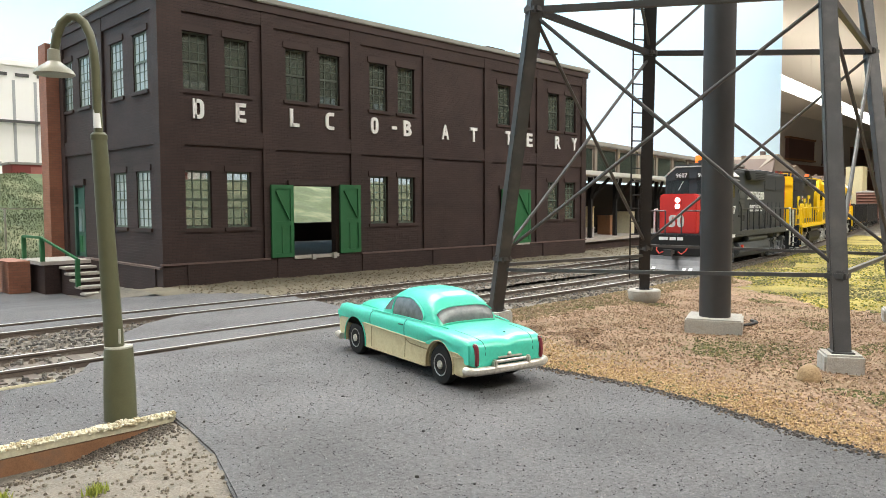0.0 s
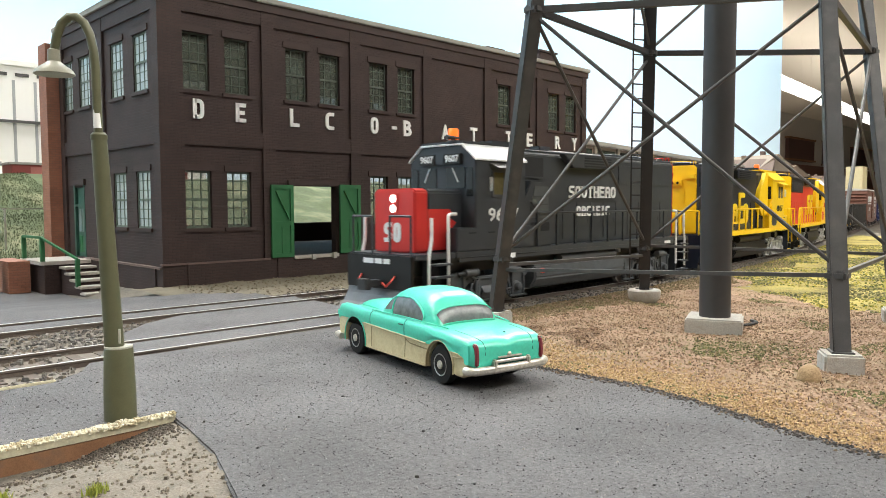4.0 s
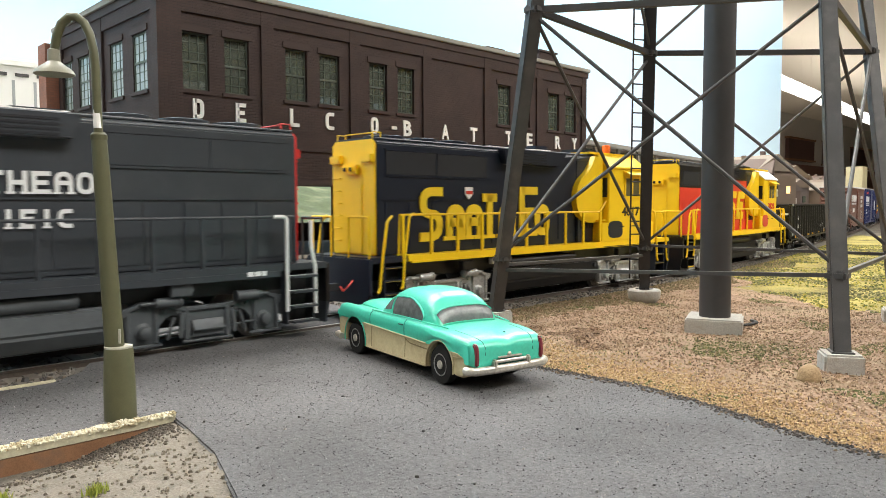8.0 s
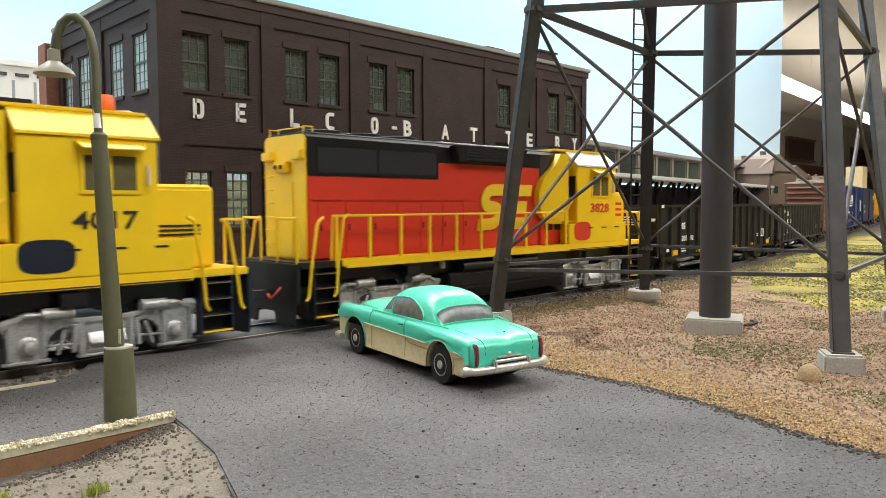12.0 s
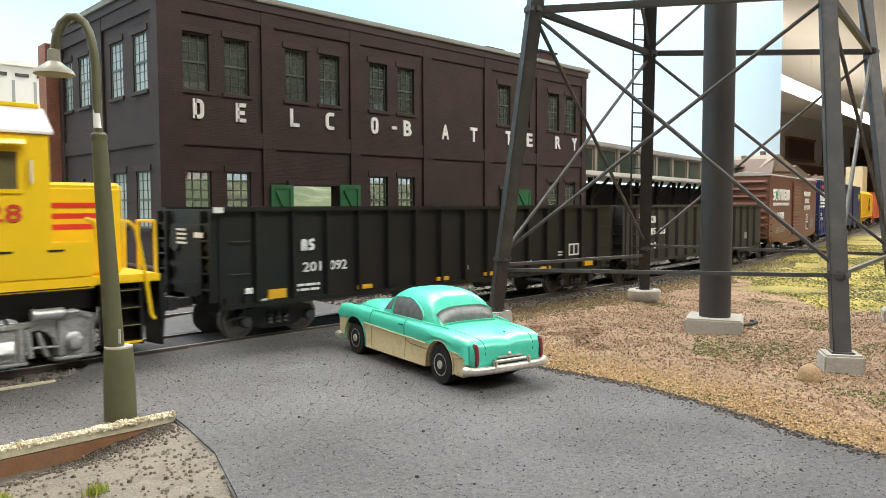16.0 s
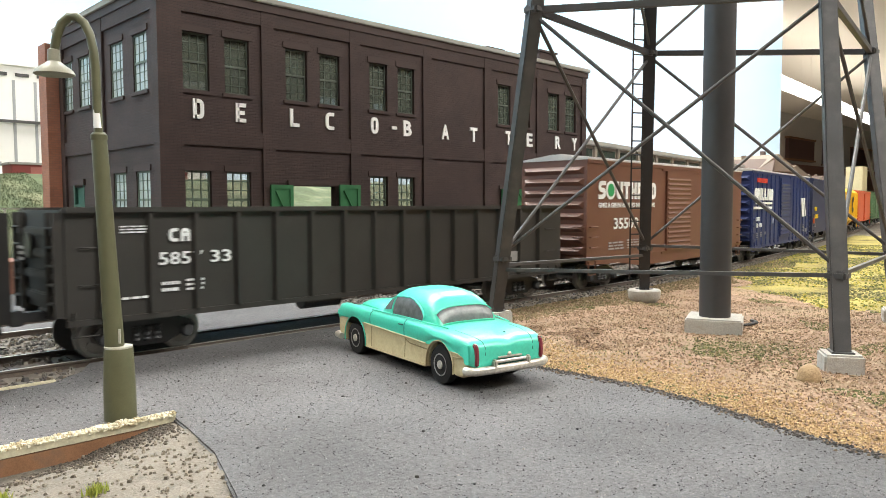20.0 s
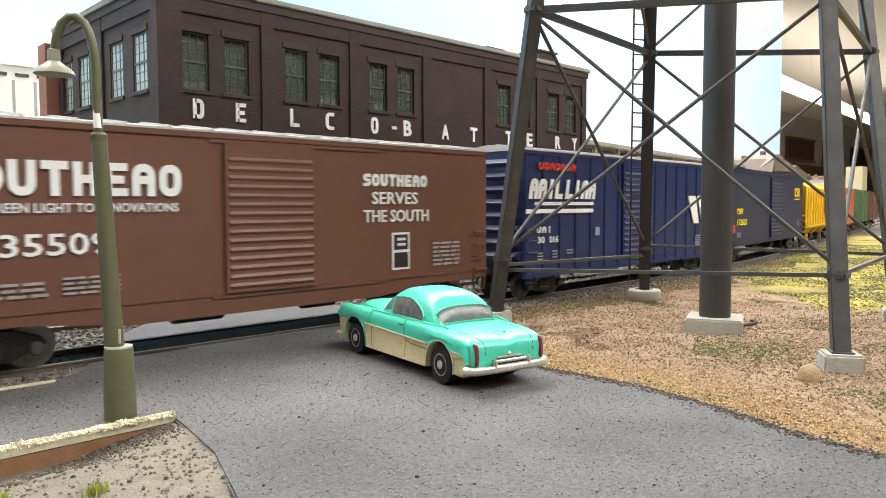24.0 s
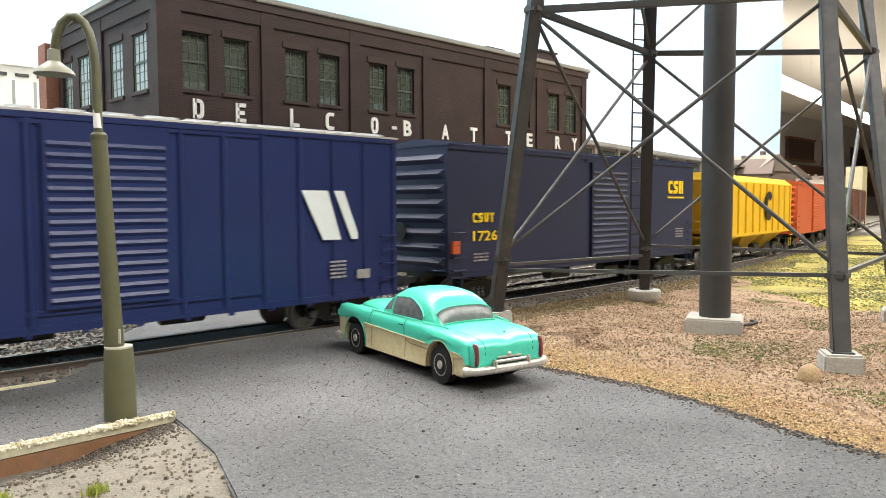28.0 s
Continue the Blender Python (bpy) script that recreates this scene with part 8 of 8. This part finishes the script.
for i in range(2):
    fc = thing("red_flat_shed", "long faded red shed on top of the bank", "shed", M(9 + i * 17, 72, 5.4))
    part("wall", Shape().box(-8, 0, 0, 8, 3, 1.5), REDBROWN, fc)
    part("roof", Shape().box(-8.2, -0.2, 1.5, 8.2, 3.2, 1.7), ROOFCAP, fc)
    for k in range(5):
        part("door", Shape().box(-6.5 + k * 3, -0.06, 0.1, -5.3 + k * 3, 0, 1.3), mat("pale_red_panel_%d_%d" % (i, k), (0.45, 0.16, 0.14), 0.6), fc)
works = thing("white_works", "tall white works building with tall slots", "factory", M(0, 80, 5.2))
part("wall", Shape().box(0, 0, 0, 40, 10, 11.6), WWALL, works)
part("parapet", Shape().box(-0.2, -0.2, 11.6, 40.2, 10.2, 12.1), WWALL, works)
for k in range(14):
    part("slot", Shape().box(14.6 + k * 1.9, -0.08, 0.6, 14.85 + k * 1.9, -0.001, 10.2), mat("slot_grey_%d" % k, (0.35, 0.37, 0.38), 0.6), works)
    part("vent", Shape().box(14.9 + k * 1.9, -0.08, 10.6, 16.1 + k * 1.9, -0.001, 10.9), STEEL, works)
part("pipe", Shape().box(0, -0.4, 6.1, 40, -0.1, 6.35), STEEL, works, "dark pipe along the wall")
part("pipe", Shape().box(0, -0.3, 0.9, 40, -0.1, 1.1), ROOFCAP, works)

# ---- freight house beyond the factory ----
fh = thing("freight_house", "long freight house with clerestory windows and pale platform canopy", "freight house", M(47.5, 32.3, 0, 9.4))
TAN = mat("tan_wall", (0.20, 0.165, 0.135), 0.8, vary=0.12, scale=0.5)
CANOPY = mat("pale_canopy", (0.62, 0.62, 0.58), 0.7, vary=0.08, scale=0.4)
DGLASS = mat("dark_clerestory_glass", (0.04, 0.055, 0.045), 0.2)
part("dock_wall", Shape().box(-3, 0, -0.4, 62, 10, 0.35), BRICK, fh)
part("dock_slab", Shape().box(-3, -0.3, 0.35, 62, 10, 0.55), STEPSTONE, fh)
# Rear wall, posts and braces take the near-black: canopy shade as colour.
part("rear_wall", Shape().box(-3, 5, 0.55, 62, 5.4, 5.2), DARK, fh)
part("upper_wall", Shape().box(-3, 3.0, 5.75, 62, 3.3, 8.3), TAN, fh)
part("roof", Shape().box(-3.3, 2.4, 8.3, 62.3, 10.4, 8.65), ROOFCAP, fh, bevel=0.05)
part("canopy", Shape().box(-3, -0.9, 5.4, 66, 5, 5.75), CANOPY, fh, "pale platform canopy", bevel=0.04)
for k in range(13):
    x = -2.6 + k * 5.0
    part("clerestory_window", Shape().box(x + 0.4, 2.93, 5.9, x + 4.4, 2.999, 8.0), DGLASS, fh, "dark clerestory window")
    part("window_post", Shape().box(x - 0.25, 2.85, 5.55, x + 0.3, 2.999, 8.3), TAN, fh)
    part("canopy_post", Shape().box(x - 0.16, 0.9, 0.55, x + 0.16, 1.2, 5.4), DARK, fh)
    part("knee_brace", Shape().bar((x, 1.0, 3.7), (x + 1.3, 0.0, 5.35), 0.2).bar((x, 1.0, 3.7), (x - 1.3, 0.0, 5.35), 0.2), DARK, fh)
for i, (x, y, w, h, m_) in enumerate(((-1.6, 2.6, 1.1, 1.7, BRICK_ORANGE), (0.6, 3.0, 1.4, 3.6, BOXBR), (3.2, 2.2, 1.6, 0.7, GALV), (5.4, 2.8, 1.0, 2.4, CREAM), (9.2, 2.6, 1.2, 1.6, RUSTWOOD), (13.5, 2.6, 1.4, 1.9, CREAM_EDGE))):
    c_, s_ = math.cos(radians(9.4)), math.sin(radians(9.4))
    cr_ = thing("crate", "stacked freight crate on the dock", "crate", M(47.5 + c_ * x - s_ * y, 32.3 + s_ * x + c_ * y, 0.55, 9.4), "dock crates")
    part("box", Shape().box(-w / 2, -w / 2, 0, w / 2, w / 2, h), m_, cr_, bevel=0.03)
    part("lid", Shape().box(-w / 2 - 0.05, -w / 2 - 0.05, h, w / 2 + 0.05, w / 2 + 0.05, h + 0.1), m_, cr_)

# ---- low roofs and houses in the distance ----
rnd = random.Random(5)
FARM = [mat("far_wall_%d" % i, c, 0.8, scale=0.4) for i, c in enumerate(((0.13, 0.095, 0.075), (0.17, 0.125, 0.09), (0.11, 0.075, 0.06), (0.22, 0.18, 0.14), (0.12, 0.095, 0.085)))]
LITPANE = glow("lit_amber_pane", (1.0, 0.62, 0.28), 1.6)
PALEPANE = mat("pale_shutter", (0.5, 0.47, 0.42), 0.6)
for i in range(26):
    x = 104 + i * 4.1 + rnd.uniform(-1, 1)
    y = x * (0.415 - 0.0045 * i) + rnd.uniform(-2, 3)
    w, d, h = rnd.uniform(2.5, 4.5), rnd.uniform(2.5, 4), rnd.uniform(5.5, 8.5)
    ho = thing("distant_house", "small brown model house in the distance", "house", M(x, y, -0.4, rnd.uniform(-20, 20)), "distant houses")
    part("wall", Shape().box(-w, -d, 0, w, d, h), FARM[i % 5], ho)
    part("roof", Shape().prism([(-w - 0.3, h), (0, h + w * 0.55), (w + 0.3, h)], -d - 0.3, d + 0.3), FARM[(i + 2) % 5], ho)
    part("chimney", Shape().box(w * 0.3, -0.3, h, w * 0.3 + 0.5, 0.3, h + w * 0.7), FARM[(i + 1) % 5], ho)
    for k in (-1, 0, 1):
        for z in (0.3, 0.62):
            part("window", Shape().box(k * w * 0.6 - 0.4, -d - 0.05, h * z, k * w * 0.6 + 0.4, -d, h * z + 1.0), LITPANE if (i + k + int(z * 10)) % 4 == 0 else (PALEPANE if (i + k) % 3 == 0 else DGLASS), ho)
lamp2 = thing("amber_lantern_box", "small cream lit box in the distance", "box", M(128, 37, 0))
part("box", Shape().box(-1.2, -1.2, -0.4, 1.2, 1.2, 9), CREAM, lamp2)


def place_on_line(x, half):
    """The pose of a car whose middle is x along the line: its two trucks stand on the track."""
    ya, yb = path_y(x - half), path_y(x + half)
    return (ya + yb) / 2, math.degrees(math.atan2(yb - ya, 2 * half))


def run_at(t):
    for (ta, sa), (tb, sb) in zip(RUN, RUN[1:]):
        if t <= tb:
            return sa + (sb - sa) * (t - ta) / (tb - ta)
    return RUN[-1][1]


def motions():
    steps = [i * 0.5 for i in range(57)]
    run = {t: run_at(t) for t in steps}
    smooth = {t: (run[t] if t in (0, 28) else (run[t - 0.5] + 2 * run[t] + run[t + 0.5]) / 4) for t in steps}
    for ob, start, turn in TRAIN:
        rows = []
        for t in steps:
            x = start - smooth[t]
            dy, dz = place_on_line(x, 5.5)
            rows.append((t, M(x, Y1 + dy, 0, dz + turn)))
        walk(ob, rows)
    turns = [i * 0.1 for i in range(281)]
    for ob, x, r in AXLES:
        sign = -1 if ob.parent.parent["turned"] else 1
        rows = [(t, M(x, 0, r, 0, 0, -sign * math.degrees(run_at(t) / r))) for t in turns]
        walk(ob, rows)


for ob, start, turn in TRAIN:
    ob["turned"] = turn
motions()
